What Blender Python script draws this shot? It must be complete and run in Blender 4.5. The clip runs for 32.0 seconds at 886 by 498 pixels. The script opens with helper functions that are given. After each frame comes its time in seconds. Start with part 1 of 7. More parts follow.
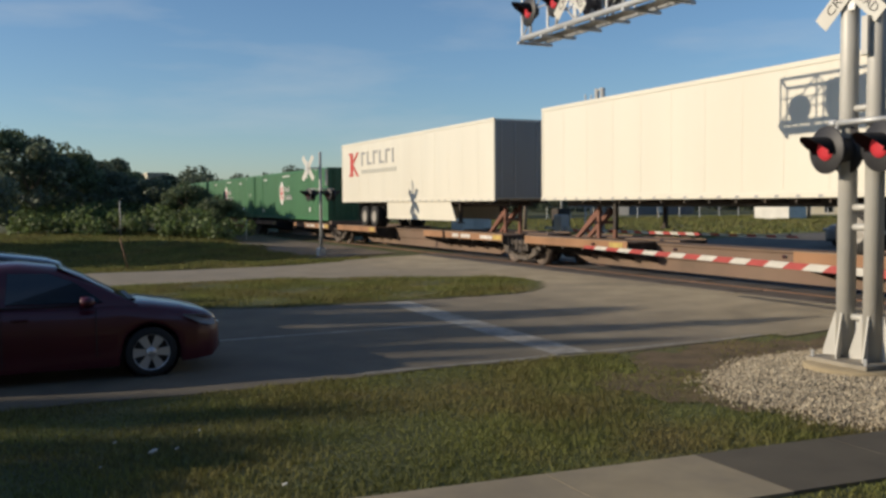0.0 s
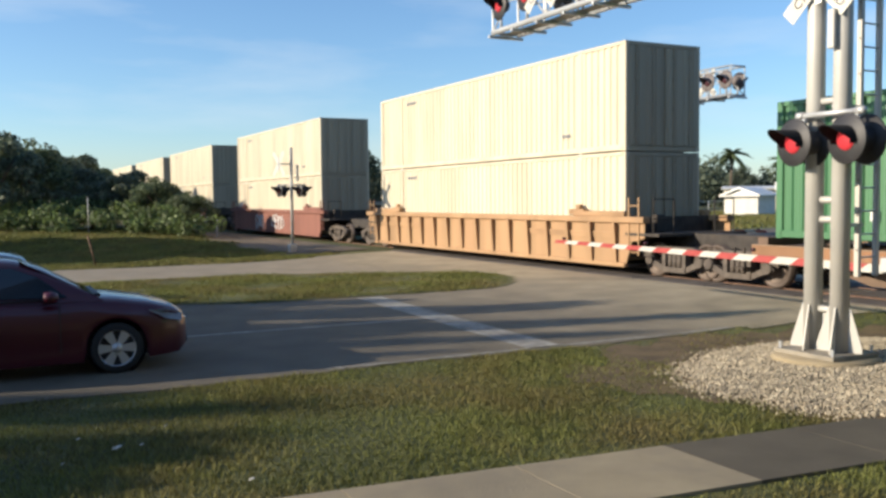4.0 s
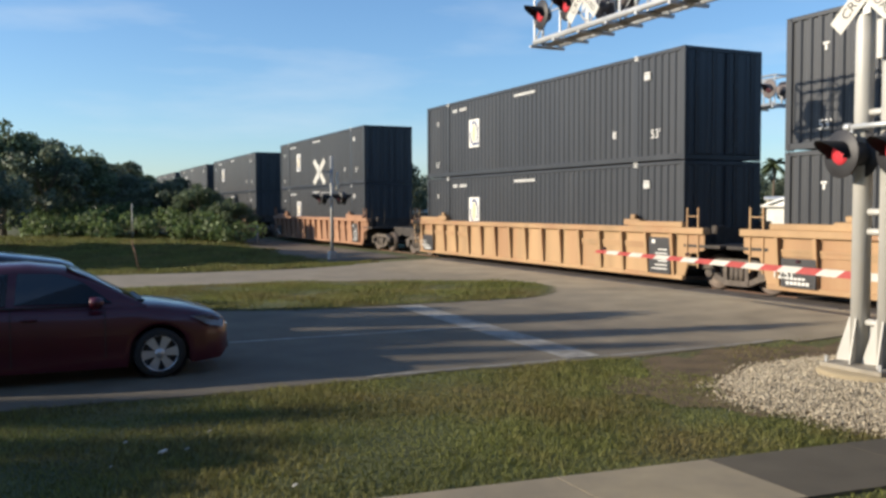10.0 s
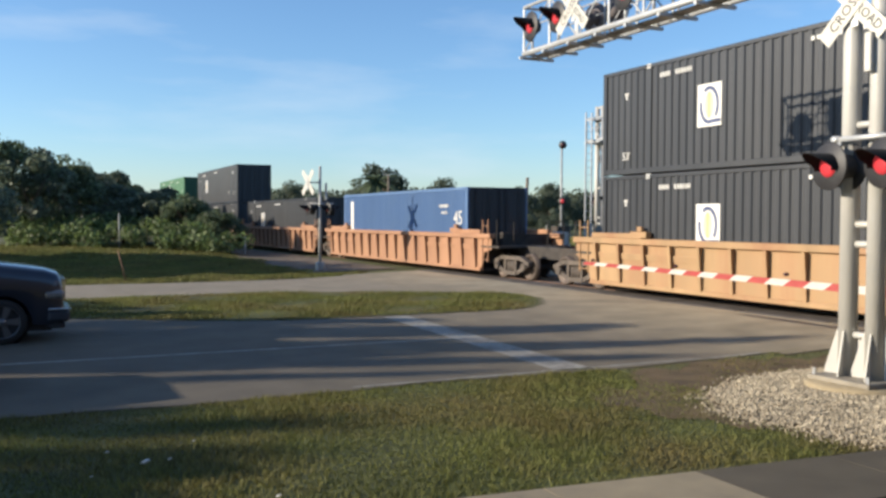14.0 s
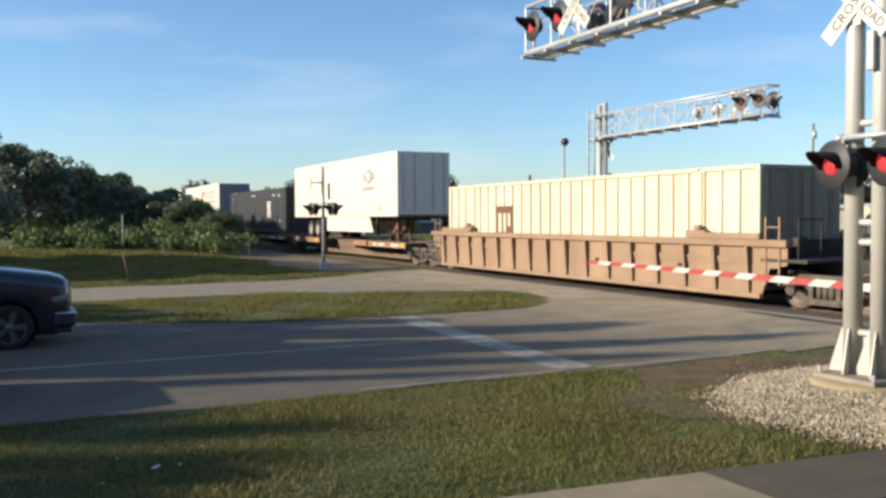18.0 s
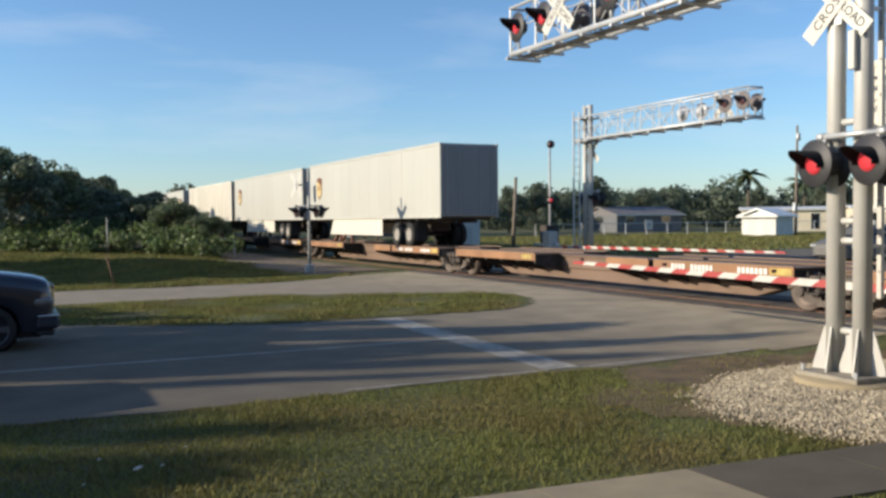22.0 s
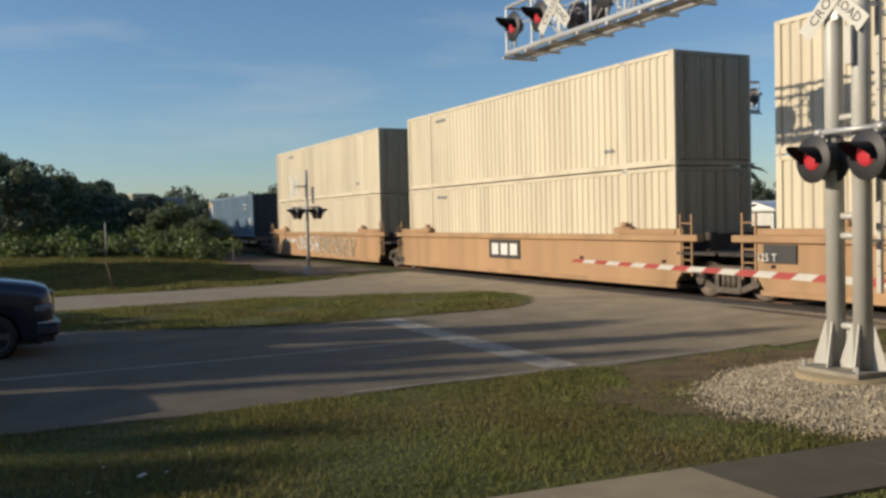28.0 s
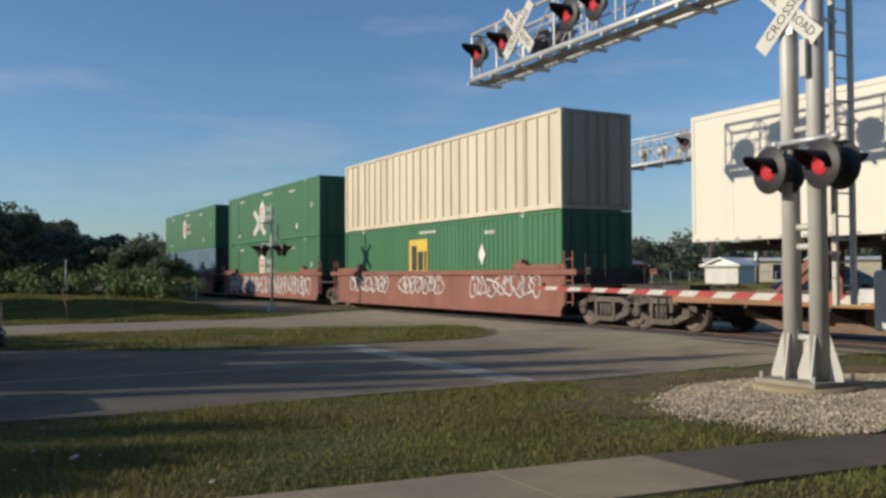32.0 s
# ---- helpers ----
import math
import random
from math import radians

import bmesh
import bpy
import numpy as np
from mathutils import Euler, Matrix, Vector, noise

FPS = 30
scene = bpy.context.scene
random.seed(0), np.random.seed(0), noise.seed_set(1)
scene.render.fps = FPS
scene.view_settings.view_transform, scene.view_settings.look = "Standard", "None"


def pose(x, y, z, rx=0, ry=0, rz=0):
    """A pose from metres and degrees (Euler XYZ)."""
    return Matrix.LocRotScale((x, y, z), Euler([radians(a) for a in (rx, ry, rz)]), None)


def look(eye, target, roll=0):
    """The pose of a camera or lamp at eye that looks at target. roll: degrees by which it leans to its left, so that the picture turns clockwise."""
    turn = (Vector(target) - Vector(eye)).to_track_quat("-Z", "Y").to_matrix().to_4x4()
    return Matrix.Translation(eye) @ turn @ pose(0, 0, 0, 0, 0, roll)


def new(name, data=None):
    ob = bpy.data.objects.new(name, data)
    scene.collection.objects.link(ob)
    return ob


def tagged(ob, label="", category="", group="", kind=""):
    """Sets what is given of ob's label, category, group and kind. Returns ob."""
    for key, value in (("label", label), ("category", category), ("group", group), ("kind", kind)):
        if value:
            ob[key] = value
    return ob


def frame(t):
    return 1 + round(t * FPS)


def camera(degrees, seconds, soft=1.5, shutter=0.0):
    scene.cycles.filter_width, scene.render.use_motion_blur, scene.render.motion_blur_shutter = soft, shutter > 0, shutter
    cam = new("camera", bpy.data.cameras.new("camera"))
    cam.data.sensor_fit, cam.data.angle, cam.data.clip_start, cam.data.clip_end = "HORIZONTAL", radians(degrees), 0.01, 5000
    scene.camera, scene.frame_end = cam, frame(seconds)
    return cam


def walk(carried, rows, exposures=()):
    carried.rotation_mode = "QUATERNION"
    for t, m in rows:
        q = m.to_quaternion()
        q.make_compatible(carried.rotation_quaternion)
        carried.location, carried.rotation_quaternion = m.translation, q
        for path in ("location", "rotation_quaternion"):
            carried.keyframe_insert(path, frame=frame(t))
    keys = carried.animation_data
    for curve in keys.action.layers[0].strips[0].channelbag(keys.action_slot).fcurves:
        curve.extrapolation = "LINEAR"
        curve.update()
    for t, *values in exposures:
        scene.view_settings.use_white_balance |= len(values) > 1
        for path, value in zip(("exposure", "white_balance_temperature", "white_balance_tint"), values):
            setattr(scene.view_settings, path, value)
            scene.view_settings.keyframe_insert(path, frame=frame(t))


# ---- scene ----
cam = camera(52.95, 32.0, soft=2.9)
PATH = [
    (0, look((1.609, -0.099, 2.257), (5.934, 8.902, 1.733), -0.46)),
    (0.5, look((1.629, -0.098, 2.244), (5.953, 8.905, 1.734), -0.22)),
    (1, look((1.627, -0.089, 2.235), (6.012, 8.883, 1.712), -0.26)),
    (1.5, look((1.628, -0.079, 2.224), (6.036, 8.882, 1.716), -0.43)),
    (2, look((1.654, -0.069, 2.213), (6.099, 8.873, 1.679), -0.55)),
    (2.5, look((1.651, -0.072, 2.212), (6.183, 8.823, 1.635), -0.65)),
    (3, look((1.650, -0.072, 2.218), (6.226, 8.800, 1.628), -0.61)),
    (3.5, look((1.668, -0.065, 2.205), (6.250, 8.806, 1.643), -0.58)),
    (5.5, look((1.657, -0.060, 2.218), (6.299, 8.779, 1.646), -0.52)),
    (6, look((1.648, -0.044, 2.219), (6.262, 8.809, 1.636), -0.45)),
    (6.5, look((1.663, -0.044, 2.209), (6.272, 8.811, 1.622), -0.53)),
    (7, look((1.655, -0.044, 2.214), (6.303, 8.790, 1.621), -0.49)),
    (7.5, look((1.655, -0.042, 2.207), (6.241, 8.825, 1.627), -0.02)),
    (8, look((1.629, -0.051, 2.219), (6.090, 8.881, 1.656), 0.04)),
    (8.5, look((1.638, -0.059, 2.212), (6.008, 8.921, 1.693), -0.17)),
    (9, look((1.639, -0.062, 2.222), (5.962, 8.942, 1.733), -0.23)),
    (9.5, look((1.627, -0.070, 2.224), (5.887, 8.966, 1.755), -0.16)),
    (10, look((1.610, -0.070, 2.224), (5.830, 8.983, 1.757), -0.17)),
    (10.5, look((1.623, -0.055, 2.219), (5.789, 9.022, 1.720), -0.36)),
    (11, look((1.622, -0.049, 2.222), (5.663, 9.082, 1.676), -0.45)),
    (11.5, look((1.621, -0.046, 2.228), (5.576, 9.124, 1.716), -0.27)),
    (12, look((1.604, -0.055, 2.241), (5.594, 9.103, 1.781), -0.47)),
    (12.5, look((1.619, -0.050, 2.217), (5.681, 9.079, 1.795), -0.30)),
    (13, look((1.627, -0.034, 2.208), (5.789, 9.050, 1.816), -0.04)),
    (13.5, look((1.628, -0.029, 2.210), (5.877, 9.016, 1.853), 0.08)),
    (14, look((1.641, -0.020, 2.190), (5.980, 8.983, 1.861), 0.22)),
    (14.5, look((1.639, -0.024, 2.186), (6.033, 8.953, 1.870), 0.22)),
    (16.5, look((1.595, -0.059, 2.239), (5.980, 8.924, 1.951), -0.41)),
    (17, look((1.602, -0.063, 2.250), (5.920, 8.952, 1.946), -0.54)),
    (17.5, look((1.606, -0.041, 2.241), (5.933, 8.968, 1.900), -0.34)),
    (18, look((1.598, -0.038, 2.254), (5.910, 8.977, 1.894), -0.37)),
    (18.5, look((1.608, -0.029, 2.234), (5.908, 8.994, 1.917), -0.47)),
    (19, look((1.598, -0.037, 2.246), (5.914, 8.980, 1.967), -0.73)),
    (19.5, look((1.600, -0.029, 2.236), (5.909, 8.991, 1.970), -0.77)),
    (20, look((1.593, -0.026, 2.248), (5.918, 8.985, 1.927), -0.90)),
    (20.5, look((1.612, -0.031, 2.232), (5.969, 8.963, 1.866), -0.78)),
    (21, look((1.597, -0.032, 2.244), (5.988, 8.945, 1.870), -0.77)),
    (21.5, look((1.601, -0.038, 2.235), (6.027, 8.922, 1.885), -0.70)),
    (22, look((1.627, -0.044, 2.211), (6.073, 8.908, 1.885), -0.54)),
    (22.5, look((1.604, -0.040, 2.231), (6.060, 8.907, 1.939), -0.63)),
    (23, look((1.597, -0.041, 2.239), (6.048, 8.910, 1.975), -0.69)),
    (23.5, look((1.590, -0.048, 2.245), (6.075, 8.886, 1.980), -0.79)),
    (24, look((1.601, -0.044, 2.239), (6.136, 8.864, 1.967), -0.90)),
    (24.5, look((1.607, -0.030, 2.233), (6.144, 8.877, 1.943), -1.06)),
    (25, look((1.623, -0.030, 2.234), (6.146, 8.884, 1.938), -1.12)),
    (25.5, look((1.620, -0.023, 2.234), (6.151, 8.885, 1.909), -1.09)),
    (27.5, look((1.636, -0.017, 2.231), (6.080, 8.934, 1.880), -1.20)),
    (28, look((1.607, -0.038, 2.248), (6.068, 8.905, 1.904), -1.42)),
    (28.5, look((1.601, -0.028, 2.236), (6.136, 8.878, 1.884), -1.39)),
    (29, look((1.582, -0.020, 2.248), (6.188, 8.851, 1.954), -1.41)),
    (29.5, look((1.650, -0.015, 2.167), (6.227, 8.876, 2.115), -0.69)),
    (30, look((1.682, -0.032, 2.183), (6.059, 8.957, 2.350), -0.81)),
    (30.5, look((1.737, -0.004, 1.961), (6.201, 8.944, 2.022), -0.78)),
    (31, look((1.821, 0.037, 1.702), (6.448, 8.902, 1.687), -0.47)),
    (31.5, look((1.792, -0.007, 1.607), (6.469, 8.830, 1.814), -0.67)),
    (32, look((1.800, 0.015, 1.570), (6.575, 8.796, 1.855), -0.25)),
]
walk(cam, PATH, exposures=[(0.0, -0.10, 6690, 10), (1.0, 0.05, 6590, 10), (2.0, 0.50, 6590, 10), (3.5, 0.60, 6540, 10), (5.5, 0.20, 6690, 10), (7.5, 0.05, 6840, 10), (9.0, 0.45, 6440, 10), (14.0, 0.55, 6390, 10), (17.0, 0.70, 6540, 10), (18.0, 0.55, 6540, 10), (19.0, -0.03, 6540, 10), (20.0, 0.35, 6440, 10), (21.0, -0.15, 6690, 10), (22.0, 0.40, 6390, 10), (23.0, 0.45, 6540, 10), (24.0, 0.05, 6590, 10), (25.5, 0.35, 6590, 10), (27.5, -0.10, 6790, 10), (29.0, 0.03, 6640, 10), (30.0, 0.25, 6290, 10), (31.0, 0.35, 6390, 10), (32.0, -0.15, 6340, 10)])

# world, sun and exposure
SUN_TO = Vector((-5.4, 1.6, 1.8)).normalized()
world = bpy.data.worlds.new("sky")
scene.world = world
world.use_nodes = True
wn = world.node_tree.nodes
sky = wn.new("ShaderNodeTexSky")
sky.sky_type = "NISHITA"
sky.sun_disc = False
sky.sun_elevation = math.asin(SUN_TO.z)
sky.sun_rotation = math.atan2(SUN_TO.x, SUN_TO.y)
sky.air_density, sky.dust_density, sky.ozone_density = 1.0, 0.35, 4.8
wn["Background"].inputs["Strength"].default_value = 0.135
# thin wisps of high cloud
tc = wn.new("ShaderNodeTexCoord")
squeeze = wn.new("ShaderNodeMapping")
squeeze.inputs["Scale"].default_value = (2.2, 2.2, 11.0)
squeeze.inputs["Rotation"].default_value = (0.1, -0.08, 0.4)
wisp = wn.new("ShaderNodeTexNoise")
wisp.inputs["Scale"].default_value, wisp.inputs["Detail"].default_value, wisp.inputs["Roughness"].default_value = 1.6, 7.0, 0.55
band = wn.new("ShaderNodeMapRange")
band.inputs["From Min"].default_value, band.inputs["From Max"].default_value, band.inputs["To Max"].default_value = 0.52, 0.8, 0.35
veil = wn.new("ShaderNodeMix")
veil.data_type = "RGBA"
veil.inputs[7].default_value = (4.2, 4.6, 5.0, 1)
wl = world.node_tree.links
wl.new(tc.outputs["Generated"], squeeze.inputs["Vector"])
wl.new(squeeze.outputs["Vector"], wisp.inputs["Vector"])
wl.new(wisp.outputs["Fac"], band.inputs["Value"])
wl.new(band.outputs["Result"], veil.inputs[0])
wl.new(sky.outputs["Color"], veil.inputs[6])
wl.new(veil.outputs[2], wn["Background"].inputs["Color"])
sun = new("sun", bpy.data.lights.new("sun", "SUN"))
sun.data.energy, sun.data.angle, sun.data.color = 5.0, radians(0.53), (1.0, 0.87, 0.68)
sun.matrix_world = look(SUN_TO * 200, (0, 0, 0))

# ---- materials ----
MATS = {}


def mat(name, color, rough=0.6, metal=0.0, var=0.15, scale=3.0, bump=0.0, bscale=40.0, stain=None, stain_amount=0.0, stain_scale=0.6, emit=None, power=0.0, island=0.0, coat=0.0, streak=False, trans=0.0, along=None):
    """A procedural surface: base colour with two scales of variation, stains, fine relief.
    along: rows of (x, colour) for paving that bleaches towards the crossing."""
    if name in MATS:
        return MATS[name]
    m = bpy.data.materials.new(name)
    m.use_nodes = True
    nt = m.node_tree
    n, l = nt.nodes, nt.links
    b = n["Principled BSDF"]
    b.inputs["Roughness"].default_value = rough
    b.inputs["Metallic"].default_value = metal
    b.inputs["Coat Weight"].default_value = coat
    co = n.new("ShaderNodeTexCoord")
    big = n.new("ShaderNodeTexNoise")
    big.inputs["Scale"].default_value = scale
    big.inputs["Detail"].default_value = 6
    src = co.outputs["Object"]
    if streak:
        mp = n.new("ShaderNodeMapping")
        mp.inputs["Scale"].default_value = (1.0, 1.0, 0.12)
        l.new(src, mp.inputs["Vector"])
        oi = n.new("ShaderNodeObjectInfo")
        far = n.new("ShaderNodeVectorMath")
        far.operation = "SCALE"
        far.inputs[0].default_value = (37.0, 53.0, 0.0)
        l.new(oi.outputs["Random"], far.inputs["Scale"])
        shift = n.new("ShaderNodeVectorMath")
        l.new(mp.outputs["Vector"], shift.inputs[0])
        l.new(far.outputs["Vector"], shift.inputs[1])
        src = shift.outputs["Vector"]
    l.new(src, big.inputs["Vector"])
    ramp = n.new("ShaderNodeMapRange")
    ramp.inputs["From Min"].default_value, ramp.inputs["From Max"].default_value = 0.3, 0.7
    ramp.inputs["To Min"].default_value, ramp.inputs["To Max"].default_value = 1 - var, 1 + var
    l.new(big.outputs["Fac"], ramp.inputs["Value"])
    mul = n.new("ShaderNodeMix")
    mul.data_type, mul.blend_type = "RGBA", "MULTIPLY"
    mul.inputs[0].default_value = 1.0
    mul.inputs[6].default_value = (*color, 1)
    l.new(ramp.outputs["Result"], mul.inputs[7])
    out = mul.outputs[2]
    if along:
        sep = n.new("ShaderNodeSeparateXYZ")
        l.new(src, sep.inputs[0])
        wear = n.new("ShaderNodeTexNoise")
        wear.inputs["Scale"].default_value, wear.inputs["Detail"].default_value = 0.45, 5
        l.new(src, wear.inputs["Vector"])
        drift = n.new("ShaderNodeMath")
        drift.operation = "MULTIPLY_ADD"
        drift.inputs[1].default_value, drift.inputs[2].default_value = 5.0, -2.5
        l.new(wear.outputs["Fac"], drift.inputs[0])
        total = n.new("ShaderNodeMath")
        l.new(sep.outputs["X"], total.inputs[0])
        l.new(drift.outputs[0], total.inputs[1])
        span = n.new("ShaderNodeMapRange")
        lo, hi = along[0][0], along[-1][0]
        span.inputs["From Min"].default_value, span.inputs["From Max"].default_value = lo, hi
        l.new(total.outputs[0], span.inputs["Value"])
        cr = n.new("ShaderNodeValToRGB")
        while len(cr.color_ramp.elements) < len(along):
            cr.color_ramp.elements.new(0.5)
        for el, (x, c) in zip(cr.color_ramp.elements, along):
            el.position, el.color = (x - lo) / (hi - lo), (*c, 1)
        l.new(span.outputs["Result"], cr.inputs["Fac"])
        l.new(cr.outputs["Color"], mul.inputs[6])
    if stain:
        ns = n.new("ShaderNodeTexNoise")
        ns.inputs["Scale"].default_value = stain_scale
        ns.inputs["Detail"].default_value = 8
        ns.inputs["Roughness"].default_value = 0.65
        l.new(src, ns.inputs["Vector"])
        rs = n.new("ShaderNodeMapRange")
        rs.inputs["From Min"].default_value, rs.inputs["From Max"].default_value = 0.45, 0.68
        rs.inputs["To Max"].default_value = stain_amount
        l.new(ns.outputs["Fac"], rs.inputs["Value"])
        ms = n.new("ShaderNodeMix")
        ms.data_type = "RGBA"
        l.new(rs.outputs["Result"], ms.inputs[0])
        l.new(out, ms.inputs[6])
        ms.inputs[7].default_value = (*stain, 1)
        out = ms.outputs[2]
    if island:
        geo = n.new("ShaderNodeNewGeometry")
        ri = n.new("ShaderNodeMapRange")
        ri.inputs["To Min"].default_value, ri.inputs["To Max"].default_value = 1 - island, 1 + island
        l.new(geo.outputs["Random Per Island"], ri.inputs["Value"])
        mi = n.new("ShaderNodeMix")
        mi.data_type, mi.blend_type = "RGBA", "MULTIPLY"
        mi.inputs[0].default_value = 1.0
        l.new(out, mi.inputs[6])
        l.new(ri.outputs["Result"], mi.inputs[7])
        out = mi.outputs[2]
    l.new(out, b.inputs["Base Color"])
    if bump:
        fine = n.new("ShaderNodeTexNoise")
        fine.inputs["Scale"].default_value = bscale
        fine.inputs["Detail"].default_value = 4
        l.new(co.outputs["Object"], fine.inputs["Vector"])
        bp = n.new("ShaderNodeBump")
        bp.inputs["Strength"].default_value = bump
        bp.inputs["Distance"].default_value = 0.02
        l.new(fine.outputs["Fac"], bp.inputs["Height"])
        l.new(bp.outputs["Normal"], b.inputs["Normal"])
    if trans:
        tr = n.new("ShaderNodeBsdfTranslucent")
        l.new(out, tr.inputs["Color"])
        mx = n.new("ShaderNodeMixShader")
        mx.inputs[0].default_value = trans
        l.new(b.outputs[0], mx.inputs[1])
        l.new(tr.outputs[0], mx.inputs[2])
        l.new(mx.outputs[0], n["Material Output"].inputs["Surface"])
    if emit:
        b.inputs["Emission Color"].default_value = (*emit, 1)
        b.inputs["Emission Strength"].default_value = power
    MATS[name] = m
    return m


# ---- mesh tools ----
def box(bm, x0, x1, y0, y1, z0, z1, bevel=0.0):
    v = [bm.verts.new(p) for p in ((x0, y0, z0), (x1, y0, z0), (x1, y1, z0), (x0, y1, z0), (x0, y0, z1), (x1, y0, z1), (x1, y1, z1), (x0, y1, z1))]
    f = [bm.faces.new([v[i] for i in q]) for q in ((3, 2, 1, 0), (4, 5, 6, 7), (0, 1, 5, 4), (1, 2, 6, 5), (2, 3, 7, 6), (3, 0, 4, 7))]
    if bevel:
        es = list({e for a in f for e in a.edges})
        bmesh.ops.bevel(bm, geom=es, offset=bevel, segments=1, affect="EDGES")
    return v


def tube(bm, p0, p1, r0, r1=None, seg=10, caps=True):
    r1 = r0 if r1 is None else r1
    p0, p1 = Vector(p0), Vector(p1)
    q = (p1 - p0).to_track_quat("Z", "Y")
    rings = []
    for p, r in ((p0, r0), (p1, r1)):
        rings.append([bm.verts.new(p + q @ Vector((r * math.cos(2 * math.pi * k / seg), r * math.sin(2 * math.pi * k / seg), 0))) for k in range(seg)])
    a, b = rings
    for k in range(seg):
        f = bm.faces.new((a[k], a[(k + 1) % seg], b[(k + 1) % seg], b[k]))
        f.smooth = seg > 6
    if caps:
        bm.faces.new(a[::-1])
        bm.faces.new(b)


def lathe(bm, prof, axis, seg=24, at=(0, 0, 0)):
    """Turns a profile of (along, radius) about the axis through at."""
    at = Vector(at)
    q = Vector(axis).to_track_quat("Z", "Y")
    rings = []
    for h, r in prof:
        if r < 1e-5:
            rings.append([bm.verts.new(at + q @ Vector((0, 0, h)))])
        else:
            rings.append([bm.verts.new(at + q @ Vector((r * math.cos(2 * math.pi * k / seg), r * math.sin(2 * math.pi * k / seg), h))) for k in range(seg)])
    for a, b in zip(rings, rings[1:]):
        for k in range(seg):
            j = (k + 1) % seg
            if len(a) == 1 and len(b) > 1:
                f = bm.faces.new((a[0], b[j], b[k]))
            elif len(b) == 1 and len(a) > 1:
                f = bm.faces.new((a[k], a[j], b[0]))
            elif len(a) > 1:
                f = bm.faces.new((a[k], a[j], b[j], b[k]))
            else:
                continue
            f.smooth = True


def prism(bm, poly, x0, x1, axis="x"):
    """A polygon given in the two other axes, drawn out along the axis."""
    def at(p, h):
        return {"x": (h, p[0], p[1]), "y": (p[0], h, p[1]), "z": (p[0], p[1], h)}[axis]
    a, b = [bm.verts.new(at(p, x0)) for p in poly], [bm.verts.new(at(p, x1)) for p in poly]
    n = len(poly)
    bm.faces.new(a[::-1])
    bm.faces.new(b)
    for k in range(n):
        bm.faces.new((a[k], a[(k + 1) % n], b[(k + 1) % n], b[k]))


def mesh_of(name, bm, material):
    bmesh.ops.recalc_face_normals(bm, faces=bm.faces)
    me = bpy.data.meshes.new(name)
    bm.to_mesh(me)
    bm.free()
    if material:
        me.materials.append(material)
    return me


def part(name, bm, material, parent, label="", at=None):
    """Links a bmesh (or a mesh that is shared) as one object under a thing or a part."""
    me = mesh_of(name, bm, material) if isinstance(bm, bmesh.types.BMesh) else bm
    ob = new(name, me)
    if parent:
        ob.parent = parent
    if at is not None:
        ob.matrix_basis = at if isinstance(at, Matrix) else Matrix.Translation(at)
    if label:
        tagged(ob, label)
    return ob


def thing(name, label, category, at=None, group="", kind=""):
    ob = new(name)
    ob.empty_display_size = 0.2
    if at is not None:
        ob.matrix_basis = at if isinstance(at, Matrix) else Matrix.Translation(at)
    return tagged(ob, label, category, group, kind)


BM = bmesh.new


def boxes(*rows, bevel=0.0):
    bm = BM()
    for r in rows:
        box(bm, *r, bevel=bevel)
    return bm


def raw(name, verts, faces, material, smooth=False):
    me = bpy.data.meshes.new(name)
    me.from_pydata([tuple(v) for v in verts], [], faces)
    me.materials.append(material)
    if smooth:
        me.polygons.foreach_set("use_smooth", [True] * len(me.polygons))
    me.update()
    return me


def letters(text, size, material, depth=0.006):
    """A mesh of built-in letters, centred, in the xy plane."""
    cu = bpy.data.curves.new("letters", "FONT")
    cu.body, cu.size, cu.extrude, cu.align_x, cu.align_y = text, size, depth, "CENTER", "CENTER"
    cu.resolution_u = 2
    ob = new("letters", cu)
    dg = bpy.context.evaluated_depsgraph_get()
    me = bpy.data.meshes.new_from_object(ob.evaluated_get(dg))
    bpy.data.objects.remove(ob)
    bpy.data.curves.remove(cu)
    me.materials.clear()
    me.materials.append(material)
    return me


def smooth(t):
    t = min(1.0, max(0.0, t))
    return t * t * (3 - 2 * t)


RAIL = 0.15
TRACK_X = 18.15


def ground_z(x, y):
    """The lie of the land: level by the road, a low rise to the track, higher yards beyond."""
    return 0.13 * smooth((x - 11.5) / 5.0) + 0.4 * smooth((x - 24) / 14.0) + (0.55 * smooth((y - 36) / 22.0) if x < 15 else 0.0) * smooth((15 - x) / 5.0)

# ---- the surfaces ----
M_GRASS = mat("grass_soil", (0.08, 0.088, 0.026), 0.95, var=0.4, scale=0.9, bump=0.8, bscale=30, stain=(0.125, 0.1, 0.042), stain_amount=0.45, stain_scale=0.5)
M_BLADE = mat("grass_blades", (0.145, 0.154, 0.038), 0.75, var=0.3, scale=0.6, island=0.55, stain=(0.225, 0.165, 0.062), stain_amount=0.75, stain_scale=0.5, trans=0.3)
M_ASPH = mat("road_asphalt", (0.112, 0.095, 0.074), 0.92, var=0.22, scale=1.2, bump=0.5, bscale=70, stain=(0.155, 0.132, 0.1), stain_amount=0.6, stain_scale=0.25)
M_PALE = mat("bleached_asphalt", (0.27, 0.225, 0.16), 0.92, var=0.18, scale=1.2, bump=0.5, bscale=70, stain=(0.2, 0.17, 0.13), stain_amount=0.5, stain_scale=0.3)
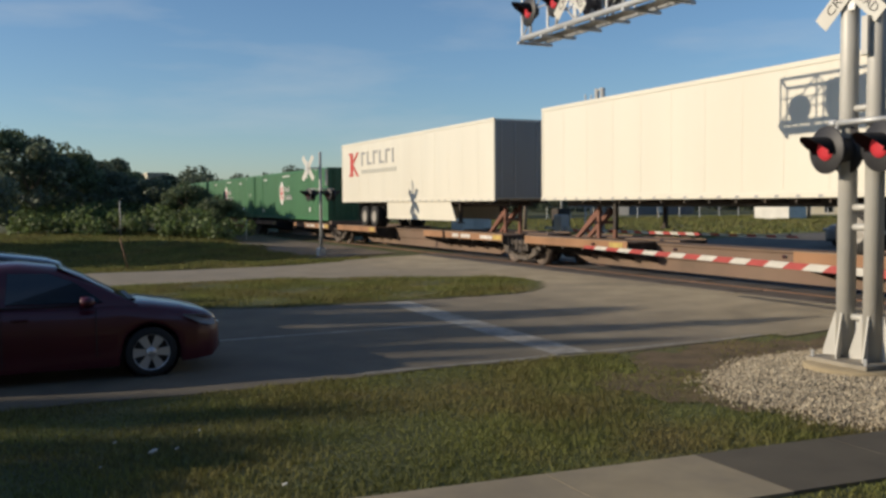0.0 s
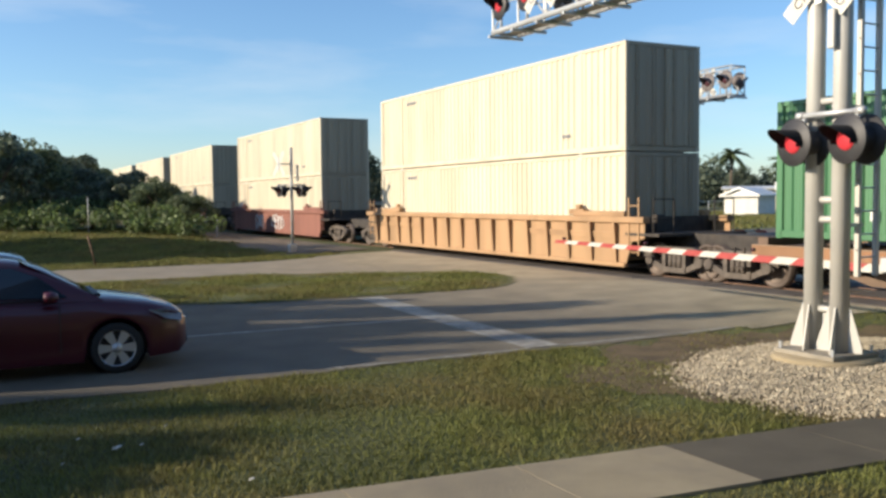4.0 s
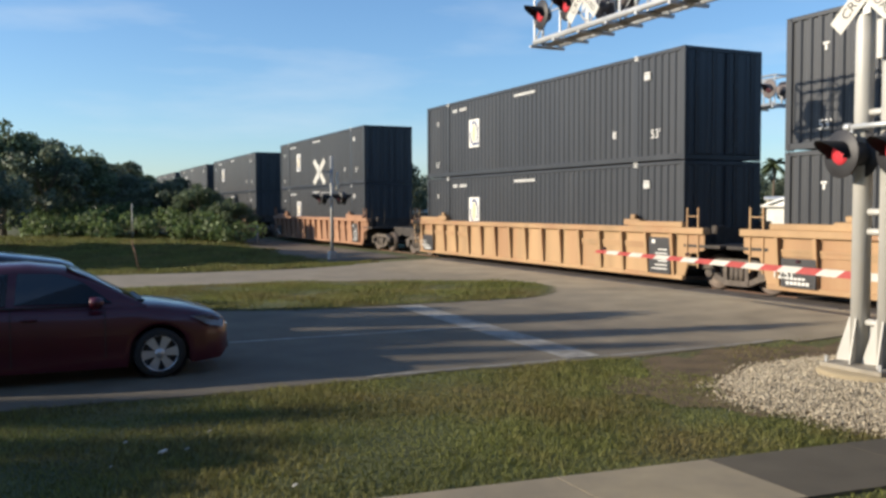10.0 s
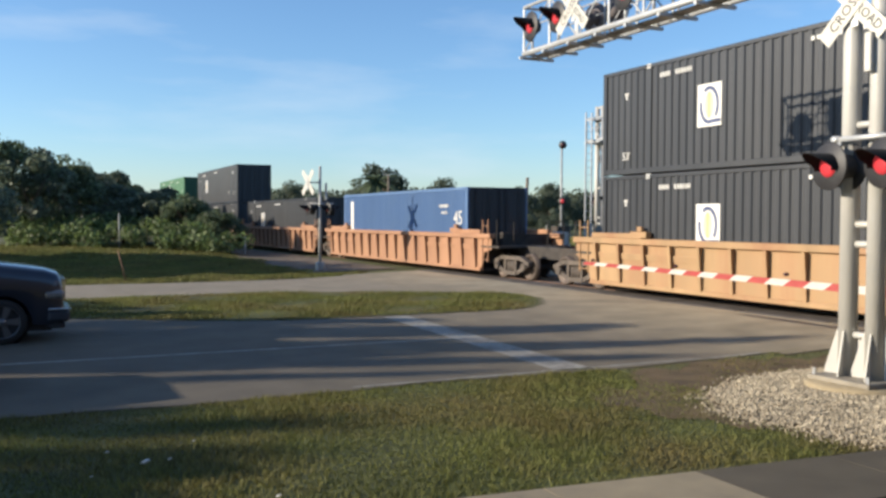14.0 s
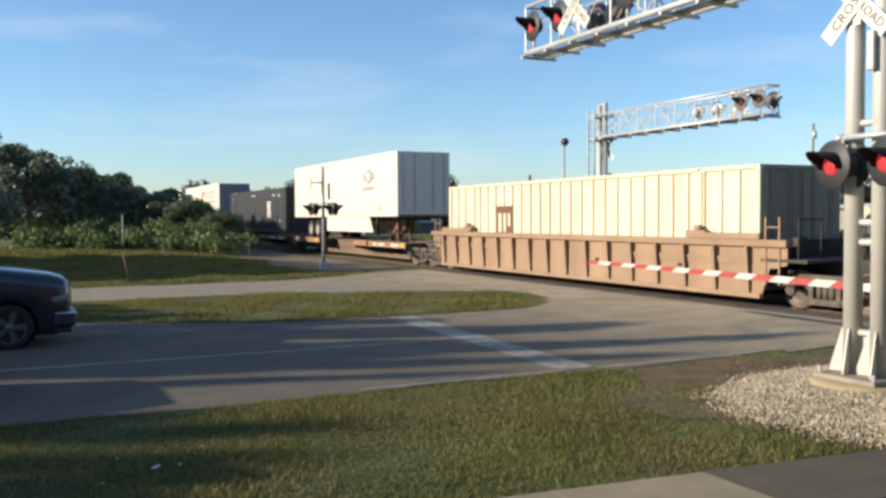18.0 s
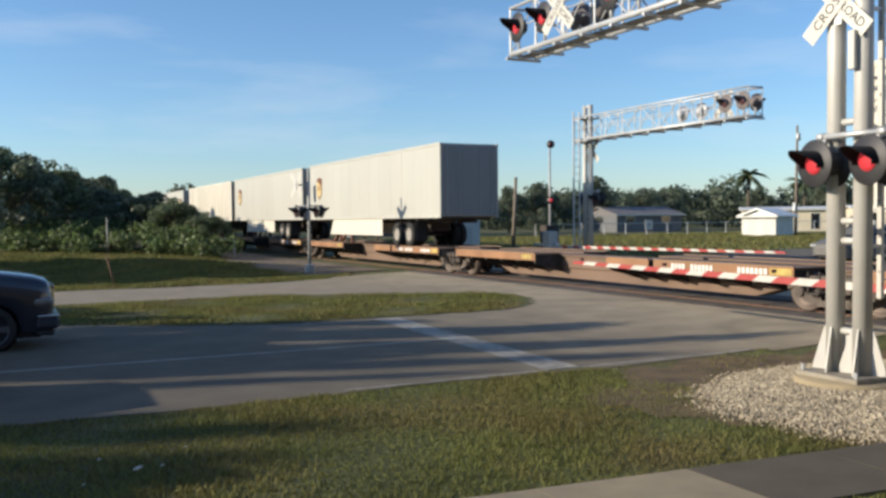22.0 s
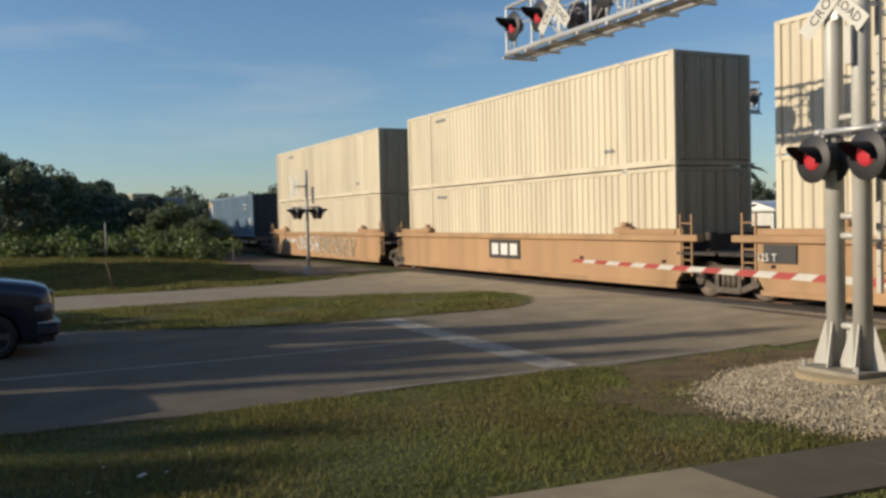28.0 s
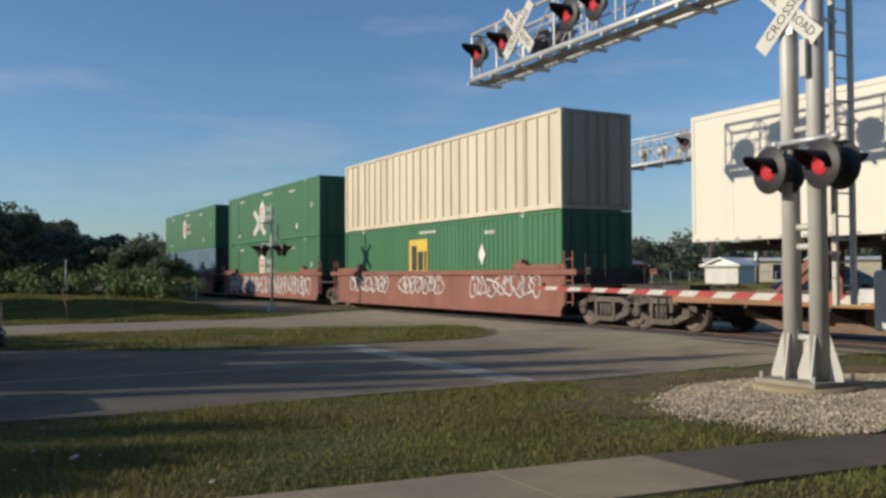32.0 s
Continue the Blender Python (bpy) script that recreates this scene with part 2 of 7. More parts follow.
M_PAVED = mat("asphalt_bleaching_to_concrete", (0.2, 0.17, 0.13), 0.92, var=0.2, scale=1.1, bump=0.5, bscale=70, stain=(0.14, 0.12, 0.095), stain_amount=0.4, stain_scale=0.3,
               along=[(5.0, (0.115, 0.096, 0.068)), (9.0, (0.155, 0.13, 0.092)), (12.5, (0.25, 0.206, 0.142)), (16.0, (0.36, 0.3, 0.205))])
M_WALK = mat("sidewalk_concrete", (0.31, 0.25, 0.155), 0.92, var=0.14, scale=1.5, bump=0.4, bscale=60, stain=(0.18, 0.15, 0.11), stain_amount=0.6, stain_scale=0.7)
M_LINE = mat("worn_road_paint", (0.31, 0.295, 0.255), 0.85, var=0.3, scale=6, bump=0.3, bscale=60, stain=(0.15, 0.135, 0.115), stain_amount=0.9, stain_scale=1.6)
M_BALLAST = mat("ballast", (0.22, 0.18, 0.15), 0.95, var=0.4, scale=14, bump=1.0, bscale=18, island=0.35)
M_STONE = mat("pale_gravel", (0.37, 0.315, 0.225), 0.9, var=0.25, scale=5, island=0.55)
M_DIRT = mat("bare_dirt", (0.12, 0.08, 0.038), 0.95, var=0.35, scale=2, bump=0.6, bscale=30)
M_STEEL = mat("galvanised_steel", (0.52, 0.53, 0.53), 0.45, 0.35, var=0.1, scale=3, stain=(0.42, 0.4, 0.37), stain_amount=0.4, stain_scale=1.2)
M_POLE = mat("white_painted_steel", (0.47, 0.46, 0.425), 0.5, 0.1, var=0.07, scale=2, stain=(0.5, 0.46, 0.4), stain_amount=0.35, stain_scale=1.0)
M_BLACK = mat("black_enamel", (0.03, 0.029, 0.031), 0.55, var=0.2)
M_RUST = mat("rusty_rail", (0.16, 0.09, 0.06), 0.7, 0.4, var=0.3, scale=8)
M_RAILTOP = mat("worn_rail_head", (0.5, 0.48, 0.46), 0.3, 0.9, var=0.1)
M_SIGN = mat("white_sign_sheet", (0.52, 0.51, 0.46), 0.5, var=0.06, stain=(0.5, 0.45, 0.38), stain_amount=0.25)
M_RED = mat("red_reflective", (0.36, 0.05, 0.045), 0.5, var=0.12, scale=5)
M_WHITE = mat("white_reflective", (0.52, 0.5, 0.45), 0.5, var=0.08, scale=5)
M_LED = mat("lit_red_lens", (0.42, 0.03, 0.04), 0.3, var=0.1, scale=9, emit=(1.0, 0.09, 0.1), power=0.13)
M_GLASS = mat("dark_tinted_glass", (0.012, 0.014, 0.016), 0.05, var=0.02, coat=1.0)
M_TYRE = mat("tyre_rubber", (0.022, 0.021, 0.02), 0.85, var=0.2)
M_ALLOY = mat("alloy_silver", (0.55, 0.55, 0.55), 0.38, 0.6, var=0.05)
M_WOOD = mat("grey_timber", (0.2, 0.16, 0.12), 0.9, var=0.3, scale=6, bump=0.5)
M_LEAF = mat("tree_leaves", (0.12, 0.155, 0.078), 0.55, var=0.25, scale=0.5, island=0.45, trans=0.42)
M_LEAF2 = mat("dark_tree_leaves", (0.112, 0.138, 0.085), 0.55, var=0.25, scale=0.5, island=0.45, trans=0.4)
M_VINE = mat("pale_vine_leaves", (0.12, 0.165, 0.055), 0.6, var=0.35, scale=0.8, island=0.5, trans=0.35)
# distance haze put into the leaf colour, softer and less varied
M_FARLEAF = mat("hazy_far_leaves", (0.105, 0.13, 0.085), 0.7, var=0.2, scale=0.3, island=0.3, trans=0.4)
M_BARK = mat("bark", (0.12, 0.09, 0.065), 0.95, var=0.3, scale=5, bump=0.8, bscale=20)

# ---- ground, roads, pavement, track ----
def sheet(name, xs, ys, z_off, material, keep=None, label="", category="", parent=None):
    verts, faces, index = [], [], {}
    for i, x in enumerate(xs):
        for j, y in enumerate(ys):
            index[i, j] = len(verts)
            verts.append((x, y, ground_z(x, y) + z_off))
    for i in range(len(xs) - 1):
        for j in range(len(ys) - 1):
            if keep is None or keep((xs[i] + xs[i + 1]) / 2, (ys[j] + ys[j + 1]) / 2):
                faces.append((index[i, j], index[i + 1, j], index[i + 1, j + 1], index[i, j + 1]))
    ob = new(name, raw(name, verts, faces, material, True))
    if parent:
        ob.parent = parent
        return ob
    return tagged(ob, label, category, kind="structure")


def steps(*spans):
    out = []
    for a, b, d in spans:
        n = max(1, round((b - a) / d))
        out += [a + (b - a) * k / n for k in range(n)]
    return out + [spans[-1][1]]


sheet("ground", steps((-1500, -60, 120), (-60, 0, 6), (0, 24, 1), (24, 60, 4), (60, 300, 24), (300, 1500, 120)),
      steps((-1500, -40, 120), (-40, 0, 5), (0, 40, 2), (40, 100, 4), (100, 300, 20), (300, 1500, 120)), -0.014, M_GRASS,
      label="patchy green and brown lawn beside the road", category="ground")


def strip(name, near, far, x0, x1, dx, z_off, material, label, category, rows=4):
    """A paved strip between two edge lines y = near(x) and y = far(x)."""
    n = round((x1 - x0) / dx)
    verts, faces = [], []
    for i in range(n + 1):
        x = x0 + (x1 - x0) * i / n
        a, b = near(x), far(x)
        for j in range(rows + 1):
            y = a + (b - a) * j / rows
            verts.append((x, y, ground_z(x, y) + z_off))
    for i in range(n):
        for j in range(rows):
            k = i * (rows + 1) + j
            faces.append((k, k + rows + 1, k + rows + 2, k + 1))
    # a shallow edge all round, so that the slab has thickness
    def skirt(ids, flip):
        base = len(verts)
        for q in ids:
            v = verts[q]
            verts.append((v[0], v[1], v[2] - 0.12))
        for k in range(len(ids) - 1):
            f = (ids[k], ids[k + 1], base + k + 1, base + k)
            faces.append(f[::-1] if flip else f)
    skirt([i * (rows + 1) for i in range(n + 1)], True)
    skirt([i * (rows + 1) + rows for i in range(n + 1)], False)
    ob = new(name, raw(name, verts, faces, material, False))
    return tagged(ob, label, category, kind="structure")


def wob(x, a, f, p):
    return a * math.sin(f * x + p) + 0.5 * a * math.sin(2.7 * f * x + 2 * p)


def road_near(x):
    return 10.72 + wob(x, 0.05, 1.1, 0.3) - 0.0 * x


def road_mid(x):
    return 18.75 + 2.4 * smooth((7.5 - x) / 6.0) + wob(x, 0.05, 0.8, 1.0)


def med_far(x):
    return 25.9 - 2.6 * smooth((x - 8) / 7.0) + wob(x, 0.06, 0.7, 2.0)


def far_edge(x):
    return 31.4 + 0.9 * smooth((x - 9) / 5) + wob(x, 0.08, 0.6, 0.5)


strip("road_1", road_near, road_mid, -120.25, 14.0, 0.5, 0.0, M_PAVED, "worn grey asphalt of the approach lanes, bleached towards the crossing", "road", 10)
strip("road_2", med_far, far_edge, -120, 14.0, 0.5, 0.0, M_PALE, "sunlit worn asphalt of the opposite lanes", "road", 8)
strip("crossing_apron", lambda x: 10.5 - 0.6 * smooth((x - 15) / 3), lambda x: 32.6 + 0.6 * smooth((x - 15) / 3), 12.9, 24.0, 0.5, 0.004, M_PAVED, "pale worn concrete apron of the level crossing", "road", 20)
strip("road_3", lambda x: 10.2, lambda x: 33.0, 24.0, 160, 4, 0.0, M_ASPH, "worn asphalt road beyond the crossing", "road", 4)

# markings, each its own sheet a few millimetres proud
def decal(name, quad, material, label, category="road marking", z_off=0.005, n=14):
    (ax, ay), (bx, by), (cx, cy), (dx, dy) = quad
    verts, faces = [], []
    for i in range(n + 1):
        u = i / n
        for (px, py), (qx, qy) in (((ax, ay), (dx, dy)), ((bx, by), (cx, cy))):
            x, y = px + (qx - px) * u, py + (qy - py) * u
            verts.append((x, y, ground_z(x, y) + z_off))
    for i in range(n):
        faces.append((2 * i, 2 * i + 1, 2 * i + 3, 2 * i + 2))
    return tagged(new(name, raw(name, verts, faces, material)), label, category, kind="structure")


decal("stop_line", [(8.72, 10.85), (9.32, 10.85), (9.68, 18.5), (9.08, 18.5)], M_LINE, "wide worn white stop line across the lanes")
decal("edge_line", [(5.6, 10.84), (5.6, 10.91), (12.7, 10.9), (12.7, 10.82)], M_LINE, "thin worn white edge line", n=40)
decal("lane_line", [(-60, 15.5), (-60, 15.62), (8.9, 14.68), (8.9, 14.56)], M_LINE, "thin worn white lane line")

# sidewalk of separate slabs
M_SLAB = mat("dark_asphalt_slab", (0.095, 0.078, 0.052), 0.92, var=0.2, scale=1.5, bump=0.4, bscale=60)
walk_thing = thing("sidewalk", "weathered pale concrete sidewalk slabs with dark joints", "sidewalk", kind="structure")


def walk_edge(x):
    return 6.55 - 0.09 * x


for k in range(18):
    x0, x1 = 6.95 + 1.47 * (k - 10), 6.95 + 1.47 * (k - 10) + 1.465
    bm = BM()
    n0, n1 = walk_edge(x0), walk_edge(x1)
    a = [bm.verts.new((x, y, z)) for z in (-0.1, 0.018) for x, y in ((x0, n0 - 1.12), (x1, n1 - 1.12), (x1, n1), (x0, n0))]
    for q in ((3, 2, 1, 0), (4, 5, 6, 7), (0, 1, 5, 4), (1, 2, 6, 5), (2, 3, 7, 6), (3, 0, 4, 7)):
        bm.faces.new([a[i] for i in q])
    bmesh.ops.bevel(bm, geom=[e for e in bm.edges if all(v.co.z > 0 for v in e.verts)], offset=0.003, segments=1, affect="EDGES")
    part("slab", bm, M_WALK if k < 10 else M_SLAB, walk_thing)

# an unseen plain wall that closes the place behind the camera, added to cut skylight
M_BACK = mat("dull_brown_render", (0.11, 0.1, 0.085), 0.9, var=0.2, scale=0.7, bump=0.3, bscale=20)
tagged(part("wall_south", boxes((-26, 75, -12.4, -12.0, -0.3, 10.5)), M_BACK, None), "plain dull brown rendered wall behind the lawn", "wall", kind="structure")

# the railway: ballast bed, two rails, sleepers, crossing panels
bed = BM()
prism(bed, [(TRACK_X - 3.0, -0.2), (TRACK_X - 1.9, 0.0), (TRACK_X + 1.9, 0.0), (TRACK_X + 3.0, -0.2)], 33.2, 900, "y")
prism(bed, [(TRACK_X - 3.0, -0.2), (TRACK_X - 1.9, 0.0), (TRACK_X + 1.9, 0.0), (TRACK_X + 3.0, -0.2)], -900, 9.9, "y")
tagged(part("ballast_bed", bed, M_BALLAST, None), "grey-brown crushed stone ballast under the track", "ballast", kind="structure")
for sx in (-0.7525, 0.7525):
    bm = BM()
    x = TRACK_X + sx
    prism(bm, [(x - 0.07, 0.0), (x + 0.07, 0.0), (x + 0.07, 0.02), (x + 0.012, 0.035), (x + 0.012, 0.12), (x + 0.036, 0.13), (x + 0.036, 0.165), (x - 0.036, 0.165), (x - 0.036, 0.13), (x - 0.012, 0.12), (x - 0.012, 0.035), (x - 0.07, 0.02)], -900, 900, "y")
    tagged(part("rail", bm, M_RUST, None), "rusty steel rail with a worn bright head", "rail", "rails of the track", "structure")
sleepers = thing("sleepers", "dark timber sleepers bedded in ballast", "sleepers", kind="structure")
slp = mesh_of("sleeper", boxes((-1.3, 1.3, -0.115, 0.115, -0.16, 0.02), bevel=0.012), M_WOOD)
for k in range(60):
    part("sleeper", slp, None, sleepers, at=(TRACK_X, 33.6 + 0.55 * k, 0))
panels = thing("crossing_panels", "dark rubber and concrete panels between the rails", "crossing panel", kind="structure")
M_PANEL = mat("dark_crossing_panel", (0.1, 0.085, 0.075), 0.85, var=0.25, scale=2, bump=0.4)
for x0, x1 in ((-0.68, 0.68), (-1.75, -0.83), (0.83, 1.75)):
    for k in range(9):
        part("panel", boxes((x0, x1, 0.01, 2.42, -0.1, 0.15), bevel=0.01), M_PANEL, panels, at=(TRACK_X, 10.2 + 2.55 * k, 0))

# ---- grass, gravel, trees ----
def blades(name, area, count, h, w, seed, material, label, lean=0.5, keep=None):
    """Tufts of three-cornered blades over an area, one joined object."""
    rs = np.random.RandomState(seed)
    x0, x1, y0, y1 = area
    xs, ys = rs.uniform(x0, x1, count), rs.uniform(y0, y1, count)
    if keep is not None:
        ok = np.array([keep(a, b) for a, b in zip(xs, ys)])
        xs, ys = xs[ok], ys[ok]
    n = len(xs)
    zs = np.array([ground_z(a, b) for a, b in zip(xs, ys)]) - 0.018
    ang, hh = rs.uniform(0, 6.283, n), h * rs.uniform(0.45, 1.25, n)
    # patches of long and short growth
    patch = 0.75 + 0.35 * np.sin(xs * 1.7 + 0.6 * np.sin(ys * 2.1)) * np.sin(ys * 1.3 + 1.0)
    hh = hh * patch
    dx, dy = np.cos(ang), np.sin(ang)
    lx, ly = rs.normal(0, lean, n) * hh, rs.normal(0, lean, n) * hh
    a = np.stack([xs - dx * w, ys - dy * w, zs], 1)
    b = np.stack([xs + dx * w, ys + dy * w, zs], 1)
    c = np.stack([xs + lx, ys + ly, zs + hh], 1)
    v = np.stack([a, b, c], 1).reshape(-1, 3)
    me = bpy.data.meshes.new(name)
    me.vertices.add(3 * n)
    me.vertices.foreach_set("co", v.ravel())
    me.loops.add(3 * n)
    me.loops.foreach_set("vertex_index", np.arange(3 * n, dtype=np.int32))
    me.polygons.add(n)
    me.polygons.foreach_set("loop_start", np.arange(0, 3 * n, 3, dtype=np.int32))
    me.update(calc_edges=True)
    me.materials.append(material)
    return tagged(new(name, me), label, "grass", kind="stuff")


def in_gravel(x, y, slack=0.0):
    u, v = (x - 12.0) / 3.1, (y - 6.9) / 2.45
    return y > walk_edge(x) - 0.06 + 0.05 * math.sin(9 * x) and (abs(u) ** 2.4 + abs(v) ** 2.4) < 1.0 + slack + 0.06 * math.sin(5 * math.atan2(v, u)) + 0.04 * math.sin(13 * math.atan2(v, u) + 1)


def on_walk(x, y):
    return walk_edge(x) - 1.15 < y < walk_edge(x) + 0.02


def in_dirt(x, y):
    u, v = (x - 11.4) / 3.3, (y - 8.2) / 2.4
    return u * u + v * v < 1.0 + 0.16 * math.sin(2.9 * x + 1.7 * y) + 0.12 * math.sin(7.3 * x - 5.1 * y)


def lawn(x, y):
    if in_gravel(x, y) or on_walk(x, y):
        return False
    if x > 9.6 and y > 8.3 and math.sin(41 * x + 23 * y) < 0.9:
        return False
    if in_dirt(x, y):
        u, v = (x - 11.4) / 3.3, (y - 8.2) / 2.4
        return math.sin(37.1 * x + 11.3 * y) + math.sin(2.3 * x - 3.1 * y) > 0.55 - 1.5 * (u * u + v * v)
    return y < road_near(x) + 0.06 * math.sin(9 * x)


M_VERGE = mat("brown_stony_verge", (0.15, 0.115, 0.08), 0.95, var=0.4, scale=3.0, bump=0.9, bscale=14, stain=(0.07, 0.055, 0.04), stain_amount=0.7, stain_scale=0.8)


def verge_edge(y):
    return 12.3 + 0.35 * math.sin(0.9 * y) + 0.2 * math.sin(2.3 * y + 1)


sheet("stony_verge", steps((11.4, 16.0, 0.2)), steps((34.2, 90, 0.5)), 0.03, M_VERGE, keep=lambda x, y: x > verge_edge(y), label="bare brown stony verge beside the track", category="ground")


blades("grass", (0.4, 16.5, 2.4, 10.85), 260000, 0.07, 0.0065, 11, M_BLADE, "short green lawn grass with brown patches", keep=lawn)
blades("grass", (-6, 14.6, 18.4, 26.0), 130000, 0.12, 0.014, 12, M_BLADE, "sunlit grass of the road median", keep=lambda x, y: road_mid(x) - 0.03 + 0.05 * math.sin(7 * x) < y < med_far(x) + 0.04 * math.sin(6 * x) and x < 14.4 - 0.25 * (y - 21.2) ** 2)
blades("grass", (-4, 14.2, 31.2, 46), 90000, 0.14, 0.022, 13, M_BLADE, "mown lawn beyond the opposite lanes", keep=lambda x, y: y > far_edge(x) + 0.05 * math.sin(5 * x) and (y > 33 or x < 13.0) and (y < 34.2 or x < verge_edge(y) + 0.2))
blades("grass", (-4, 14.2, 46, 58), 45000, 0.16, 0.03, 15, M_BLADE, "long grass on the shaded bank", keep=lambda x, y: x < verge_edge(y) + 0.3)
blades("grass", (24, 75, 34, 75), 40000, 0.2, 0.05, 14, M_BLADE, "rough grass beyond the railway")

# median strip and bare dirt as low swells of soil
sheet("median", steps((-60, 0, 3), (0, 14.75, 0.3)), steps((18.2, 26.2, 0.25)), 0.012, M_GRASS, keep=lambda x, y: road_mid(x) < y < med_far(x) and x < 14.6 - 0.25 * (y - 21.2) ** 2,
      label="grassy median between the two carriageways", category="ground")
sheet("bare_dirt", steps((7.2, 15.1, 0.08)), steps((5.6, 10.7, 0.08)), -0.006, M_DIRT, keep=in_dirt, label="bare brown dirt round the gravel bed", category="ground")


def gravel_z(x, y):
    u, v = (x - 12.0) / 3.1, (y - 6.9) / 2.45
    d = min(1.0, (abs(u) ** 2.4 + abs(v) ** 2.4))
    return -0.004 + 0.12 * (1 - d) ** 0.8


def gravel():
    rs = random.Random(4)
    uv = np.array([(1, 0, 0), (-1, 0, 0), (0, 1, 0), (0, -1, 0), (0, 0, 1), (0, 0, -1)], float)
    uf = [(0, 2, 4), (2, 1, 4), (1, 3, 4), (3, 0, 4), (2, 0, 5), (1, 2, 5), (3, 1, 5), (0, 3, 5)]
    verts, faces = [], []
    n = 0
    while n < 52000:
        x, y = rs.uniform(8.4, 15.3), rs.uniform(4.9, 9.7)
        if not in_gravel(x, y, rs.gauss(-0.06, 0.13)):
            continue
        n += 1
        r = rs.uniform(0.008, 0.02)
        sc = np.array([r * rs.uniform(0.8, 1.4), r * rs.uniform(0.8, 1.4), r * rs.uniform(0.6, 1.0)])
        q = np.array(Euler((rs.uniform(0, 3), rs.uniform(0, 3), rs.uniform(0, 3))).to_matrix())
        jig = np.array([[rs.uniform(0.7, 1.25)] for _ in range(6)])
        base = len(verts)
        verts.extend(((uv * jig * sc) @ q.T + (x, y, gravel_z(x, y) + r * 0.45)).tolist())
        faces.extend([[base + i for i in f] for f in uf])
    ob = tagged(new("gravel", raw("gravel", verts, faces, M_STONE)), "pale crushed gravel heaped round the signal mast", "gravel", kind="stuff")
    bed_v, bed_f, idx = [], [], {}
    xs, ys = steps((8.4, 15.3, 0.1)), steps((4.9, 9.7, 0.1))
    for i, x in enumerate(xs):
        for j, y in enumerate(ys):
            idx[i, j] = len(bed_v)
            bed_v.append((x, y, gravel_z(x, y)))
    for i in range(len(xs) - 1):
        for j in range(len(ys) - 1):
            if in_gravel((xs[i] + xs[i + 1]) / 2, (ys[j] + ys[j + 1]) / 2, 0.1):
                bed_f.append((idx[i, j], idx[i + 1, j], idx[i + 1, j + 1], idx[i, j + 1]))
    tagged(new("gravel_bed", raw("gravel_bed", bed_v, bed_f, M_DIRT, True)), "low mound under the pale gravel", "ground", kind="structure")


gravel()


def leaf_mesh(name, clumps, per, size, seed, material, flat=0.75, shell=0.5):
    """Leaves as small bent quads spread in the outer shells of clumps (x, y, z, radius)."""
    rs = np.random.RandomState(seed)
    pts, nor = [], []
    for cx, cy, cz, r in clumps:
        n = max(8, int(per * r * r))
        d = rs.normal(size=(n, 3))
        d /= np.linalg.norm(d, axis=1)[:, None]
        rad = r * (1 - shell * rs.rand(n) ** 1.6)
        p = d * rad[:, None]
        p[:, 2] *= flat
        pts.append(p + (cx, cy, cz))
        nor.append(d + rs.normal(0, 0.6, (n, 3)))
    p, d = np.concatenate(pts), np.concatenate(nor)
    n = len(p)
    d /= np.linalg.norm(d, axis=1)[:, None]
    u = np.cross(d, rs.normal(size=(n, 3)))
    u /= np.linalg.norm(u, axis=1)[:, None]
    w = np.cross(d, u)
    s = size * rs.uniform(0.6, 1.4, n)[:, None]
    v = np.stack([p - u * s, p + w * s * 0.5 + d * s * 0.15, p + u * s, p - w * s * 0.5 - d * s * 0.1], 1).reshape(-1, 3)
    me = bpy.data.meshes.new(name)
    me.vertices.add(4 * n)
    me.vertices.foreach_set("co", v.ravel())
    me.loops.add(4 * n)
    me.loops.foreach_set("vertex_index", np.arange(4 * n, dtype=np.int32))
    me.polygons.add(n)
    me.polygons.foreach_set("loop_start", np.arange(0, 4 * n, 4, dtype=np.int32))
    me.update(calc_edges=True)
    me.materials.append(material)
    return me


def crown_clumps(seed, spread, height, base, n=34):
    rs = random.Random(seed)
    out = []
    for _ in range(n):
        a, q = rs.uniform(0, 6.283), math.sqrt(rs.random())
        z = rs.uniform(0, 1)
        r = spread * q * (0.55 + 0.6 * math.sin(math.pi * min(1, z * 0.8 + 0.2)))
        out.append((r * math.cos(a), r * math.sin(a), base + (height - base) * z * (1 - 0.3 * q), rs.uniform(0.5, 1.15) * spread * 0.34))
    return out


CROWNS = [leaf_mesh("crown", crown_clumps(s, 2.6, 6.0, 1.6), 210, 0.15, s, M_LEAF2 if s % 2 else M_LEAF) for s in range(4)]


FAR_CROWNS = [leaf_mesh("crown", crown_clumps(s + 40, 2.6, 6.0, 1.2, 40), 170, 0.17, s, M_FARLEAF) for s in range(3)]


def trunk_mesh(seed, h):
    rs = random.Random(seed)
    bm = BM()
    tube(bm, (0, 0, -0.2), (0.1, 0.05, h * 0.45), 0.17, 0.12, 9)
    for k in range(6):
        a = rs.uniform(0, 6.283)
        z = h * rs.uniform(0.25, 0.5)
        tube(bm, (0.06, 0.03, z), (rs.uniform(0.8, 1.7) * math.cos(a), rs.uniform(0.8, 1.7) * math.sin(a), z + h * rs.uniform(0.2, 0.4)), 0.08, 0.025, 6)
    return bm


TRUNKS = [mesh_of("trunk", trunk_mesh(s, 5.5), M_BARK) for s in range(3)]


